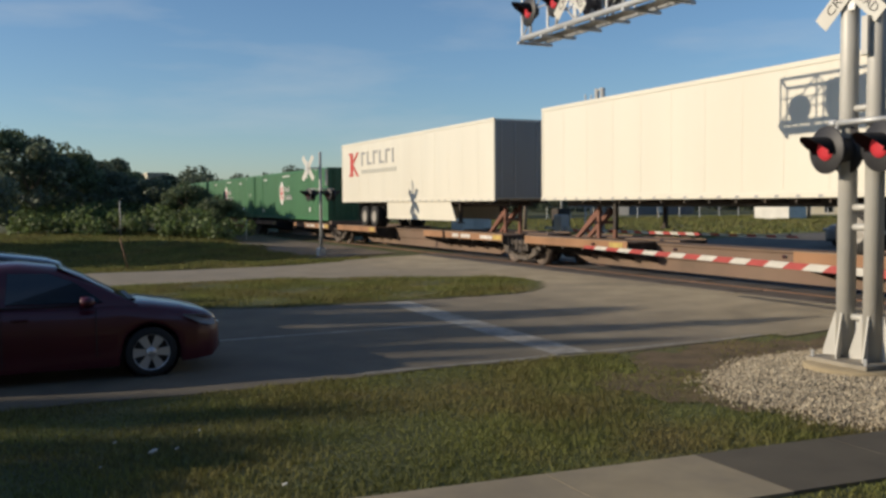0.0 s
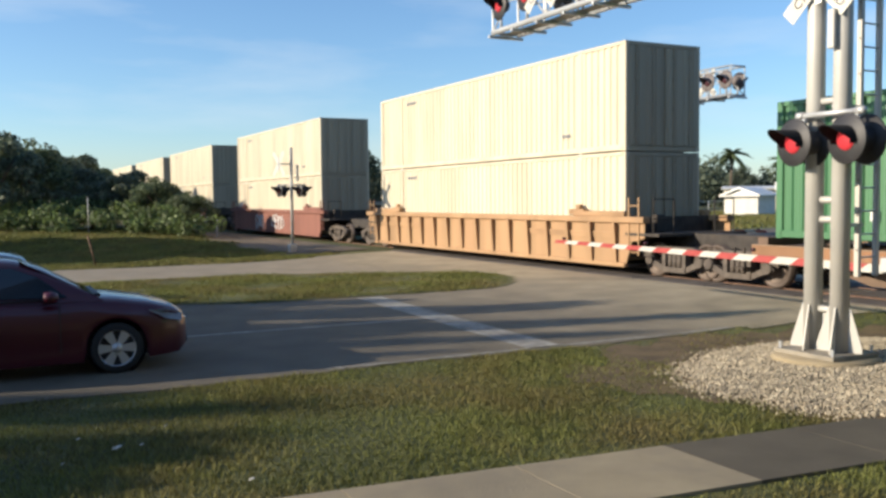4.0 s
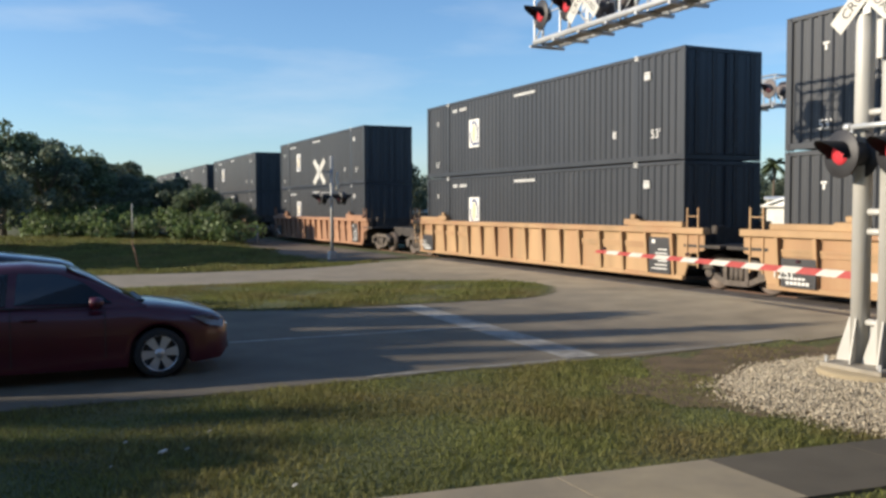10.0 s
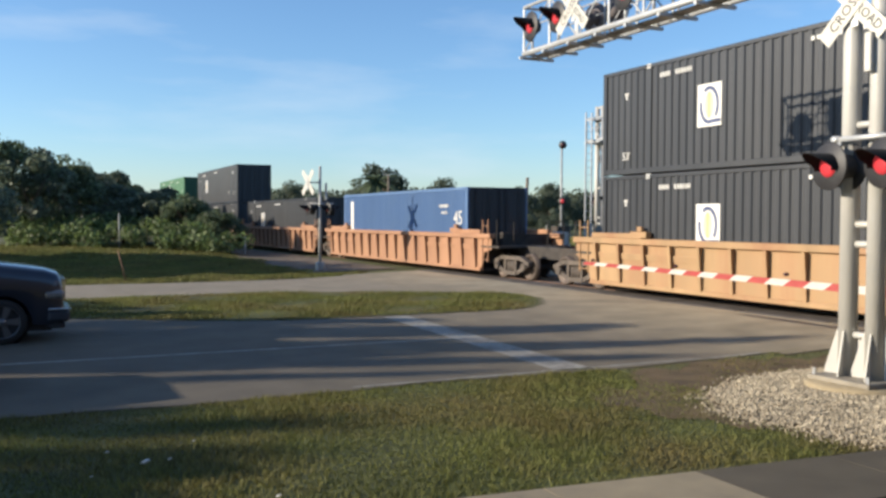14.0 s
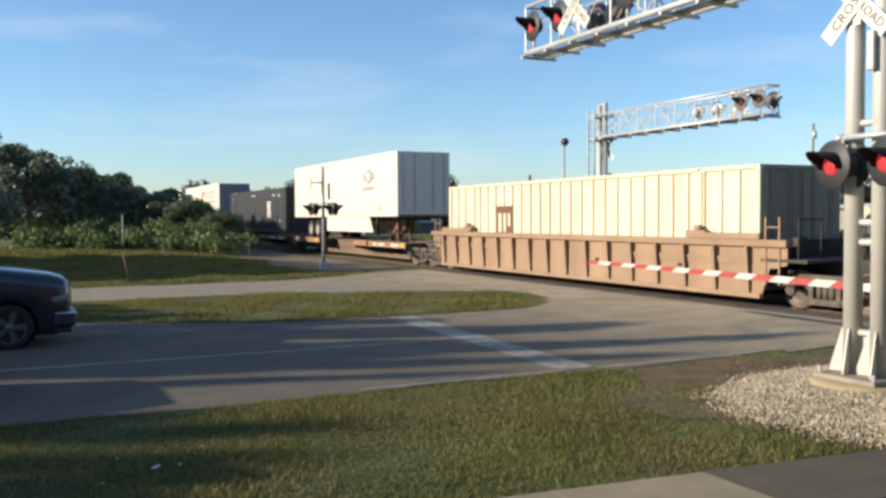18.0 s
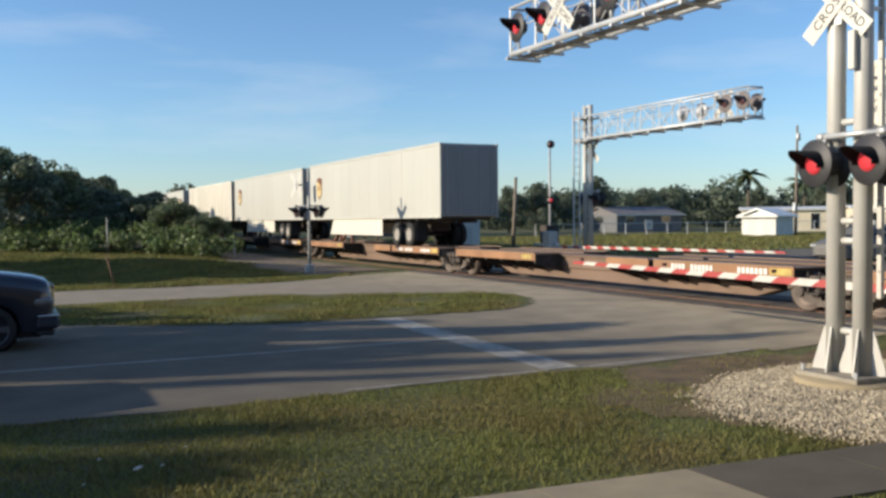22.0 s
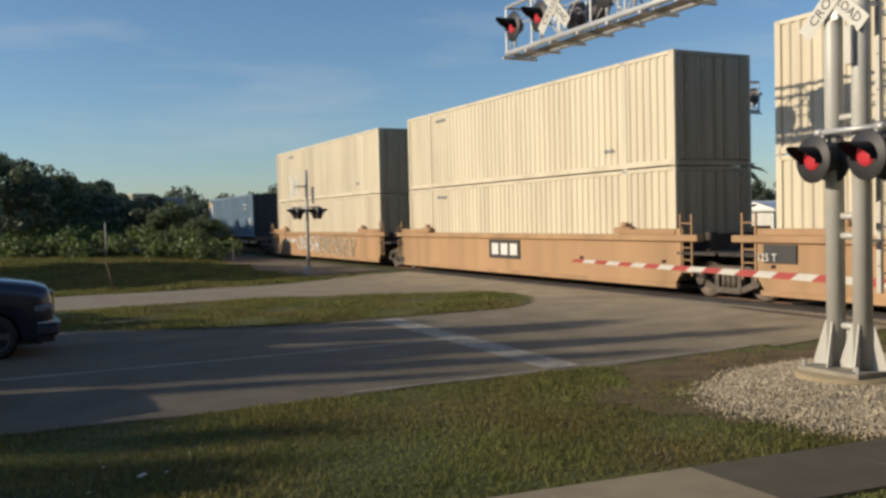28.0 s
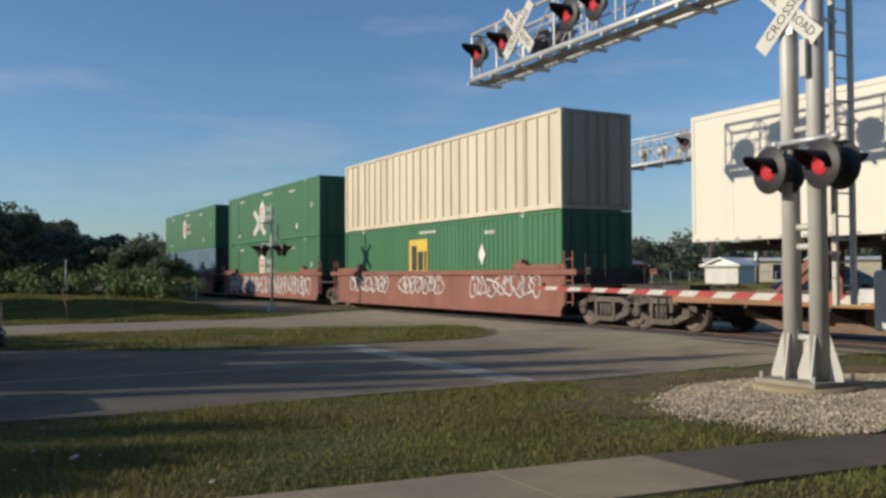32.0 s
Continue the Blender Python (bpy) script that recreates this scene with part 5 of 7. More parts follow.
def spine_car(paint, label, length, near_truck=True, far_truck=True, hitch_at=None, pads=False, dark_hitch=False):
    """A skeleton flat wagon unit from y = 0 to length; rail head at z = 0; deck about 0.95."""
    t = thing("spine_wagon", label, "freight wagon", group="wagons of the train")
    part("centre_sill", boxes((-0.36, 0.36, 0.1, length - 0.1, 0.5, 0.88), (-0.42, 0.42, 0.1, length - 0.1, 0.86, 0.92), bevel=0.015), paint, t)
    spans = [(0.75, 5.3), (5.5, 7.3), (length - 6.2, length - 0.75)]
    for a, b in spans:
        n = max(1, round((b - a) / 1.05))
        for s in (-1, 1):
            lo, hi = min(s * 0.44, s * 1.4), max(s * 0.44, s * 1.4)
            deck = part("wheel_platform", boxes((lo, hi, a, b, 0.925, 0.97)), paint, t)
            part("platform_edge", boxes((s * 1.41 - 0.012, s * 1.41 + 0.012, a, b, 0.74, 0.975)), M_FASCIA, deck, "rust-orange platform edge plate")
            part("deck_lip", boxes((s * 1.4 - 0.035, s * 1.4 + 0.035, a, b, 0.975, 0.995)), M_WELLD, deck)
            for i in range(n + 1):
                y = a + 0.08 + (b - a - 0.16) * i / n
                def bracket():
                    bm = BM()
                    prism(bm, [(-1.38, 0.92), (-1.38, 0.66), (-1.2, 0.6), (-0.34, 0.36), (-0.34, 0.92)], -0.035, 0.035, "y")
                    return bm
                part("bracket", once(("bracket", 1), bracket, M_UNDER), None, t, at=Matrix.Translation((0, y, 0)) @ (Matrix.Rotation(math.pi, 4, "Z") if s > 0 else Matrix.Identity(4)))
    a, b = spans[0]
    bars(t, -1.424, digits(b - 0.7, 0.79, 4, 0.13, 0.09, 0.04) + digits(b - 1.4, 0.79, 6, 0.13, 0.09, 0.04) + digits(a + 1.6, 0.79, 7, 0.13, 0.09, 0.04), M_MARK, "number_mark")
    for y in (spans[2][0] + 0.5, spans[0][0] + 0.35):
        part("yellow_edge", boxes((-1.432, -1.41, y - 0.3, y + 0.3, 0.79, 0.94)), M_DULLYEL, t)
    for y in (0.3, length - 0.3):
        part("end_step", boxes((-1.35, -0.9, y - 0.16, y + 0.16, 0.42, 0.46), (-1.35, -1.31, y - 0.16, y - 0.13, 0.42, 0.9), (-1.35, -1.31, y + 0.13, y + 0.16, 0.42, 0.9)), M_UNDER, t)
        part("brake_hose", boxes((-0.5, -0.44, y - 0.2, y + 0.2, 0.5, 0.56), bevel=0.02), M_TYRE, t)
    if pads:
        for y in (0.9, length / 2, length - 0.9):
            part("container_pad", boxes((-1.25, 1.25, y - 0.14, y + 0.14, 0.97, 1.15), bevel=0.01), paint, t)
    # hanging plates of the fish-bellied sill
    bm = BM()
    prism(bm, [(1.7, 0.5), (length - 1.7, 0.5), (length - 2.9, 0.17), (2.9, 0.17)], -0.3, 0.3)
    part("belly_plate", bm, paint, t)
    if hitch_at is not None:
        if dark_hitch:
            bm = BM()
            prism(bm, [(hitch_at - 0.5, 0.95), (hitch_at + 0.25, 0.95), (hitch_at + 0.12, 1.5), (hitch_at + 0.2, 1.98), (hitch_at - 0.26, 1.98), (hitch_at - 0.3, 1.5)], -0.3, 0.3)
            hitch = part("hitch_post", bm, M_UNDER, t, "dark folding trailer hitch")
            legs = (1.95, 0.45)
        else:
            hitch = part("hitch_post", boxes((-0.36, -0.26, hitch_at - 0.12, hitch_at + 0.02, 0.95, 1.98), (0.26, 0.36, hitch_at - 0.12, hitch_at + 0.02, 0.95, 1.98), (-0.36, 0.36, hitch_at - 0.1, hitch_at, 1.4, 1.5), bevel=0.01), M_HITCH, t, "dull red folding trailer hitch")
            legs = (1.3, 0.16)
        for s in (-0.22, 0.22):
            bm = BM()
            prism(bm, [(hitch_at + legs[0] - legs[1], 0.95), (hitch_at + legs[0], 0.95), (hitch_at + 0.1, 1.9), (hitch_at - 0.05, 1.75)], s - 0.06, s + 0.06)
            part("hitch_strut", bm, M_UNDER if dark_hitch else M_HITCH, hitch)
        part("hitch_plate", boxes((-0.42, 0.42, hitch_at - 0.42, hitch_at + 0.36, 1.98, 2.06), bevel=0.015), M_UNDER, hitch)
    if near_truck:
        truck(t, 0.0)
    if far_truck:
        truck(t, length)
    return t


def road_wheel(r=0.5, w=0.27):
    bm = BM()
    lathe(bm, [(-w / 2, r * 0.55), (-w / 2, r * 0.93), (-w / 2 + 0.04, r), (w / 2 - 0.04, r), (w / 2, r * 0.93), (w / 2, r * 0.55)], (1, 0, 0), 22)
    return bm


def disc(r=0.5, w=0.27):
    bm = BM()
    lathe(bm, [(-w / 2 + 0.05, 0.0), (-w / 2 + 0.03, r * 0.3), (-w / 2 + 0.08, r * 0.45), (-w / 2, r * 0.56), (w / 2, r * 0.56), (w / 2 - 0.05, 0)], (1, 0, 0), 18)
    return bm


def t_rod(a, b):
    bm = BM()
    tube(bm, (0, 0, a), (0, 0, b), 0.018, seg=6)
    return bm


def trailer(paint, label, length=16.15, rear_near=True, skirt=True, axles=2, marks=None, style="smooth", end=None):
    """A road trailer standing on a wagon: tyres at z = 0, box from 1.2 to 4.1; near end at y = 0."""
    t = thing("semi_trailer", label, "trailer", group="trailers on the train")
    k = (paint.name, length, style)
    z0, z1, hw = 1.17, 4.1, 1.29
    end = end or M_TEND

    def body():
        bm = BM()
        box(bm, -hw + 0.012, hw - 0.012, 0.02, length - 0.02, z0 + 0.06, z1 - 0.03)
        return bm
    part("box", once(("trailer_box",) + k, body, paint), None, t)
    if style == "ribs":
        n = 22
        for i in range(1, n):
            part("side_post", once(("side_post", paint.name), lambda: boxes((-0.022, 0.01, -0.045, 0.045, z0 + 0.15, z1 - 0.1), bevel=0.006), paint), None, t, at=(-hw, length * i / n, 0))
    else:
        n = 13
        for i in range(1, n):
            part("panel_seam", once(("panel_seam", paint.name), lambda: boxes((-0.004, 0.01, -0.025, 0.025, z0 + 0.15, z1 - 0.1)), paint), None, t, at=(-hw + 0.012, length * i / n, 0))
    for s in (-1, 1):
        part("top_rail", once(("t_top",) + k, lambda: boxes((-0.03, 0.03, 0.0, length, -0.12, 0.0), bevel=0.012), paint), None, t, at=(s * (hw - 0.022), 0, z1))
        part("bottom_rail", once(("t_bot",) + k, lambda: boxes((-0.03, 0.03, 0.0, length, 0.0, 0.14), bevel=0.01), paint), None, t, at=(s * (hw - 0.022), 0, z0))
        for y in (0.0, length - 0.12):
            part("corner_post", once(("t_corner", paint.name), lambda: boxes((-0.05, 0.05, 0, 0.12, z0, z1 - 0.05), bevel=0.02), paint), None, t, at=(s * (hw - 0.045), y, 0))
    bm = BM()
    for i in range(round(length / 0.6)):
        box(bm, -hw - 0.012, -hw + 0.02, 0.3 + 0.6 * i, 0.42 + 0.6 * i, z0 + 0.02, z0 + 0.07)
    part("reflective_tape", bm, M_MARK if paint is M_TGREY else M_GREYM, t)
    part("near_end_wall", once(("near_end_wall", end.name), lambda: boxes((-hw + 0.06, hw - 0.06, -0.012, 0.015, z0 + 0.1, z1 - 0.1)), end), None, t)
    for x in (-1.0, -0.45, 0.45, 1.0):
        part("door_rod", once(("t_rod", 1), lambda: t_rod(z0 + 0.15, z1 - 0.15), M_DULL), None, t, at=(x, -0.03, 0))
    part("underframe", once(("underframe", length), lambda: boxes((-0.5, -0.38, 0.3, length - 0.3, z0 - 0.2, z0), (0.38, 0.5, 0.3, length - 0.3, z0 - 0.2, z0), *[(-1.2, 1.2, 0.5 + j * 0.9 - 0.03, 0.5 + j * 0.9 + 0.03, z0 - 0.1, z0) for j in range(int((length - 1) / 0.9))]), M_UNDER), None, t)
    first = 3.1 if length > 10 else 0.95
    ys = [first + 1.25 * j for j in range(axles)]
    if not rear_near:
        ys = [length - y for y in ys]
    for y in ys:
        for s in (-1, 1):
            for off in (1.12, 0.8):
                w = part("tyre", once(("trailer_tyre", 1), road_wheel, M_TYRE), None, t, at=(s * off, y, 0.5))
                if off > 1:
                    part("wheel_rim", once(("trailer_rim", 1), disc, M_HUBS), None, w)
        part("axle", once(("t_axle", 1), axle, M_UNDER), None, t, at=(0, y, 0.5))
    ym = (min(ys) + max(ys)) / 2
    part("suspension", boxes((-0.5, 0.5, ym - 1.1, ym + 1.1, 0.62, z0 - 0.15), bevel=0.03), M_UNDER, t)
    part("mud_flap", boxes((-1.25, -0.7, ym + (-1.35 if rear_near else 1.33), ym + (-1.33 if rear_near else 1.35), 0.25, z0)), M_TYRE, t)
    yl = length - 3.4 if rear_near else 3.4
    if length < 10:
        yl = length - 1.9 if rear_near else 1.9
    for s in (-0.9, 0.9):
        part("landing_leg", boxes((s - 0.06, s + 0.06, yl - 0.06, yl + 0.06, 0.35, z0), (s - 0.12, s + 0.12, yl - 0.12, yl + 0.12, 0.31, 0.36), bevel=0.01), M_UNDER, t)
    if length < 10:
        a, b = (1.75, 5.1) if rear_near else (length - 5.1, length - 1.75)
        # dark block added to fill the shadowed space below the floor
        part("underslung_box", boxes((-1.12, 1.12, a, b, 0.12, z0 - 0.02), bevel=0.03), M_UNDER, t, "dark box slung under the trailer floor")
        q = length - 2.4 if rear_near else 2.4
        part("placard", boxes((-1.24, -1.22, q - 0.3, q + 0.3, z0 - 0.36, z0 + 0.02)), M_SIGN, t, "small white placard")
    if skirt:
        a, b = (6.0, 13.0) if rear_near else (length - 13.0, length - 6.0)
        for s in (-1.22, 1.22):
            bm = BM()
            prism(bm, [(a, 0.42), (b, 0.42), (b - 0.5, z0), (a, z0)] if rear_near else [(a, 0.42), (b, 0.42), (b, z0), (a + 0.5, z0)], s - 0.012, s + 0.012)
            part("side_skirt", bm, M_TWHITE, t, "white aerodynamic side skirt")
    if marks:
        marks(t, -hw, length, z1)
    return t


# ---- markings ----
def emblem_panel(t, x, yy, z0):
    bars(t, x, [(yy + 0.05, yy + 0.88, z0 + 0.02, z0 + 1.06)], M_MARK, "logo_panel")
    # two open navy strokes round a tall gold core
    for a0, a1, tail in ((125, -42, 0.0), (168, 286, 0.3)):
        angles = [math.radians(a0 + (a1 - a0) * i / 10) for i in range(11)]
        outer = [(yy + 0.465 - 0.33 * math.cos(a), z0 + 0.54 + 0.46 * math.sin(a)) for a in angles]
        inner = [(yy + 0.465 - 0.25 * math.cos(a), z0 + 0.54 + 0.37 * math.sin(a)) for a in angles]
        if tail:
            outer.append((outer[-1][0] - tail, outer[-1][1] + 0.01))
            inner.append((outer[-1][0], outer[-1][1] + 0.08))
        poly_mark(t, x, outer + inner[::-1], M_NAVYM, 0.018)
    poly_mark(t, x, [(yy + 0.465 - 0.15 * math.cos(a / 14 * 6.283), z0 + 0.54 + 0.33 * math.sin(a / 14 * 6.283)) for a in range(14)], M_PALEGOLD, 0.018)
    bars(t, x - 0.009, [(yy + 0.43, yy + 0.5, z0 + 0.24, z0 + 0.84)], M_GOLD, "emblem_bar")


def m_navy(t, x, L, H):
    emblem_panel(t, x, L - 4.8, 1.02)
    bars(t, x, digits(L - 2.5, H - 0.42, 4) + digits(L - 3.1, H - 0.42, 6) + digits(L / 2 + 0.7, H - 0.34, 10, 0.09, 0.09, 0.05) + [(L - 1.18, L - 1.02, H - 0.72, H - 0.67), (L - 1.13, L - 1.07, H - 0.84, H - 0.7), (1.4, 1.64, H - 0.53, H - 0.49), (1.4, 1.46, H - 0.7, H - 0.55), (1.49, 1.55, H - 0.7, H - 0.55), (1.58, 1.64, H - 0.7, H - 0.55), (2.92, 2.97, 0.72, 0.92), (3.01, 3.06, 0.72, 0.92)], M_MARK)
    if t.get("upper"):
        text_mark(t, x, "53'", 1.15, 0.72, 0.34, M_MARK)
        text_mark(t, x, "53'", L - 1.1, 0.5, 0.3, M_MARK)


def m_plain(t, x, L, H):
    emblem_panel(t, x, 3.65, 1.0)
    text_mark(t, x, "53'", L - 1.0, 0.75, 0.3, M_MARK)
    text_mark(t, x, "53'", 1.3, 0.75, 0.3, M_MARK)
    bars(t, x, digits(3.2, H - 0.5, 6) + digits(9.0, H - 0.42, 8, 0.09, 0.09, 0.05) + [(L - 2.55, L - 2.49, 0.7, 0.95), (L - 2.45, L - 2.39, 0.7, 0.95), (2.4, 2.46, 0.7, 0.95), (2.5, 2.56, 0.7, 0.95), (1.5, 1.7, H - 0.6, H - 0.4), (L - 1.1, L - 1.0, H - 0.55, H - 0.4), (L - 6.4, L - 6.3, 0.45, 0.6)], M_MARK)


def m_hexagon(t, x, L, H):
    y, z = L / 2 + 1.0, H / 2 + 0.15
    poly_mark(t, x, [(y - 0.5, z - 0.34), (y, z - 0.76), (y + 0.5, z - 0.34), (y + 0.5, z + 0.34), (y, z + 0.76), (y - 0.5, z + 0.34)], M_MARK, 0.012, "logo_panel")
    bars(t, x - 0.008, [(y - 0.32, y - 0.2, z - 0.38, z + 0.38), (y + 0.2, y + 0.32, z - 0.38, z + 0.38), (y - 0.34, y + 0.34, z - 0.07, z + 0.07), (y - 0.06, y + 0.06, z - 0.36, z - 0.2), (y - 0.06, y + 0.06, z + 0.2, z + 0.36)], M_REDM, "emblem")
    for k in range(8):
        # each stroke pair of the plain wordmark: three short marks above, five below
        q, lo, hi = (y - 0.82 - 0.32 * k, z + 0.08, z + 0.44 - 0.12 * (k % 2)) if k < 3 else (y - 0.78 - 0.3 * (k - 3), z - 0.4, z - 0.04 - 0.1 * (k % 2))
        bars(t, x, [(q - 0.06, q, lo, hi), (q - 0.2, q - 0.14, lo, hi - 0.1), (q - 0.2, q, (lo + hi) / 2 - 0.03, (lo + hi) / 2 + 0.03)], M_MARK, "logo_mark")
    bars(t, x, digits(L - 2.6, H - 0.42, 8) + digits(L / 2 + 0.8, H - 0.3, 12, 0.09, 0.09, 0.04) + digits(4.4, H - 0.5, 8) + [(3.1, 3.3, 0.5, 0.75), (L - 2.5, L - 2.3, 0.4, 0.6)], M_MARK)
    text_mark(t, x, "53'", 1.05, 1.55, 0.34, M_MARK)


def emp_mark(t, x, L, H, y, q, z):
    bars(t, x, [(y, y + 1.5, 0.95, 2.35)], M_YEL, "logo_panel")
    bars(t, x - 0.008, [(y + 0.86, y + 1.28, 1.2, 2.12), (y + 0.34, y + 0.76, 1.2, 1.9), (y + 0.08, y + 0.24, 1.2, 1.9)], M_BLACK, "logo_mark")
    poly_mark(t, x, [(q - 0.22, z), (q, z - 0.36), (q + 0.22, z), (q, z + 0.36)], M_MARK)
    bars(t, x, digits(4.2, H - 0.55, 6) + digits(L / 2 + 0.8, H - 0.35, 10, 0.09, 0.09, 0.04), M_MARK)


def m_yellow_panel(t, x, L, H):
    emp_mark(t, x, L, H, 4.5, L - 3.3, 1.65)
    text_mark(t, x, "53'", 1.5, 1.2, 0.34, M_MARK)


def m_yellow_panel_far(t, x, L, H):
    emp_mark(t, x, L, H, L - 7.9, 4.4, 1.7)
    text_mark(t, x, "53'", 1.5, 1.2, 0.3, M_MARK)


def m_cream(t, x, L, H):
    bars(t, x, digits(L - 2.6, H - 0.42, 8, 0.1, 0.06) + digits(2.9, 0.5, 4, 0.1, 0.06), M_GREYM)


def m_w1(t, x, L, H):
    y = L - 4.9
    bars(t, x, [(y, y + 1.1, 0.95, 2.1)], M_BROWNM, "logo_panel")
    bars(t, x - 0.008, [(y + 0.7, y + 0.9, 1.2, 1.85), (y + 0.4, y + 0.55, 1.2, 1.85), (y + 0.1, y + 0.25, 1.4, 1.85)], M_CREAM, "logo_mark")


def m_45(t, x, L, H, z=1.72):
    text_mark(t, x, "45", 0.75, z, 0.75, M_MARK)
    bars(t, x, [(L - 1.42, L - 1.05, 0.35, H - 0.35)], M_MARK, "white_band")
    bars(t, x, digits(2.4, H - 0.75, 8) + digits(2.2, H - 1.0, 5, 0.1), M_MARK)


def m_45b(t, x, L, H):
    m_45(t, x, L, H, 1.05)
    bars(t, x - 0.004, [(L - 0.85, L - 0.4, H - 0.65, H - 0.2)], M_YEL, "yellow_plate")


def m_red_stroke(t, x, L, H):
    red_stroke_mark(t, x, 6.8, 2.4)


def m_red_stroke_far(t, x, L, H):
    red_stroke_mark(t, x, L - 2.1, 2.45)


def red_stroke_mark(t, x, y, z):
    # a red emblem of strokes, then dark bars for the lettering
    k, e = 1.24, y + 1.0
    bars(t, x, [(e - 0.45 * k, e - 0.15 * k, z, z + 1.16), (e - 0.1 * k, e, z, z + 0.12), (e - 0.1 * k, e, z + 1.04, z + 1.16)], M_REDM, "emblem")
    for s in (-1, 1):
        poly_mark(t, x, [(e - 0.45 * k, z + 0.58), (e - 0.45 * k, z + 0.58 + s * 0.16), (e - 0.88 * k, z + 0.58 + s * 0.58), (e - 1.12 * k, z + 0.58 + s * 0.58)], M_REDM)
    g = e - 1.42 * k
    bars(t, x, [(g - 0.13 - 0.78 * i, g - 0.78 * i, z + 0.5, z + 1.14) for i in range(6)] + [(g - 0.5 - 0.78 * i, g - 0.22 - 0.78 * i, z + (0.51 if i % 2 else 1.02), z + (0.62 if i % 2 else 1.13)) for i in range(5)], M_GREYM, "logo_mark")
    bars(t, x, [(g - 0.18 - 0.345 * i, g - 0.345 * i, z + 0.1, z + 0.29) for i in range(13)], M_TGREY, "small_mark")


def m_star(t, x, L, H):
    y, z, r = 3.6, 3.1, 0.36
    bars(t, x, [(y - 0.75, y + 0.75, z + 0.08, z + 0.18), (y - 0.75, y + 0.75, z - 0.06, z + 0.04), (y - 0.75, y + 0.75, z - 0.2, z - 0.1)], M_GREYM, "grey_band")
    poly_mark(t, x, [(y + r * math.cos(6.283 * i / 24), z + r * math.sin(6.283 * i / 24)) for i in range(24)], M_GREYM, 0.018, "roundel")
    poly_mark(t, x, [(y + (0.33 if i % 2 == 0 else 0.14) * math.sin(6.283 * i / 10), z + (0.33 if i % 2 == 0 else 0.14) * math.cos(6.283 * i / 10)) for i in range(10)], M_MARK, 0.024, "star")
    bars(t, x, [(y + 0.7 - 0.2 * k, y + 0.83 - 0.2 * k, z - 0.66, z - 0.5) for k in range(8)], M_TGREY, "logo_mark")
    poly_mark(t, x, [(2.0, 1.45), (2.35, 1.45), (2.175, 1.75)], M_YEL, 0.014, "warning_triangle")


def shield_at(pos):
    def go(t, x, L, H):
        y, z = pos if pos > 0 else L + pos, 2.85
        out = [(-0.42, 0.42), (-0.42, -0.12), (-0.3, -0.42), (0, -0.62), (0.3, -0.42), (0.42, -0.12), (0.42, 0.42), (0.2, 0.52), (0, 0.55), (-0.2, 0.52)]
        poly_mark(t, x, [(y + a, z + b) for a, b in out], M_BROWNM, 0.012, "logo_panel")
        poly_mark(t, x, [(y + a * 0.86, z + b * 0.86) for a, b in [(-0.42, 0.1), (-0.42, -0.12), (-0.3, -0.42), (0, -0.62), (0.3, -0.42), (0.42, -0.12), (0.42, 0.42), (0.1, 0.3)]], M_GOLD, 0.018, "emblem")
        bars(t, x - 0.012, [(y + 0.12, y + 0.2, z - 0.12, z + 0.12), (y - 0.04, y + 0.04, z - 0.25, z + 0.12), (y - 0.22, y - 0.12, z - 0.12, z + 0.12)], M_BROWNM, "logo_mark")
    return go


def m_black_panel(t, x, L, zt):
    y, z = L / 2 - 0.9, 0.72
    bars(t, x - 0.005, [(y, y + 2.0, z, z + 0.62)], M_BLACK, "logo_panel")
    bars(t, x - 0.018, [(y + 0.16 + 0.6 * k, y + 0.6 + 0.6 * k, z + 0.12, z + 0.5) for k in range(3)], M_MARK, "logo_mark")


M_GRAF = mat("white_spray_paint", (0.7, 0.68, 0.64), 0.7, var=0.15)
M_GRAF2 = mat("pale_spray_paint", (0.5, 0.44, 0.34), 0.7, var=0.2)


def scrawl(seed, spans, material, z0=0.45, z1=1.2):
    """Sprayed bubble letters: fat closed outlines with inner strokes, joined into one part."""
    def go(t, x, L, zt):
        rnd = random.Random(seed)
        bm = BM()
        for a, b in spans:
            y = a
            while y < b:
                w, zc = rnd.uniform(0.26, 0.42), (z0 + z1) / 2 + rnd.uniform(-0.06, 0.06)
                h = (z1 - z0) / 2 * rnd.uniform(0.75, 1.05)
                n, tilt, ph = 12, rnd.uniform(-0.25, 0.25), rnd.uniform(0, 6)
                ring = []
                for i in range(n):
                    q = 2 * math.pi * i / n
                    k = 1 + 0.22 * math.sin(3 * q + ph) + rnd.uniform(-0.08, 0.08)
                    ring.append((y + w * k * math.cos(q) + tilt * h * math.sin(q), zc + h * min(1.1, k) * math.sin(q)))
                for u, v in zip(ring, ring[1:] + ring[:1]):
                    tube(bm, (x - 0.008, *u), (x - 0.008, *v), 0.026, seg=4)
                for _ in range(rnd.randrange(1, 4)):
                    u = (y + rnd.uniform(-0.5, 0.5) * w, zc + rnd.uniform(-0.6, 0.6) * h)
                    v = (u[0] + rnd.uniform(-0.3, 0.3) * w, u[1] + rnd.uniform(-0.7, 0.7) * h)
                    tube(bm, (x - 0.008, *u), (x - 0.008, *v), 0.034, seg=4)
                y += 1.55 * w
        tagged(part("graffiti", bm, material, t), "sprayed scribbles on the wagon side", kind="stuff")
    return go


def both(*fs):
    def go(*a):
        for f in fs:
            f(*a)
    return go


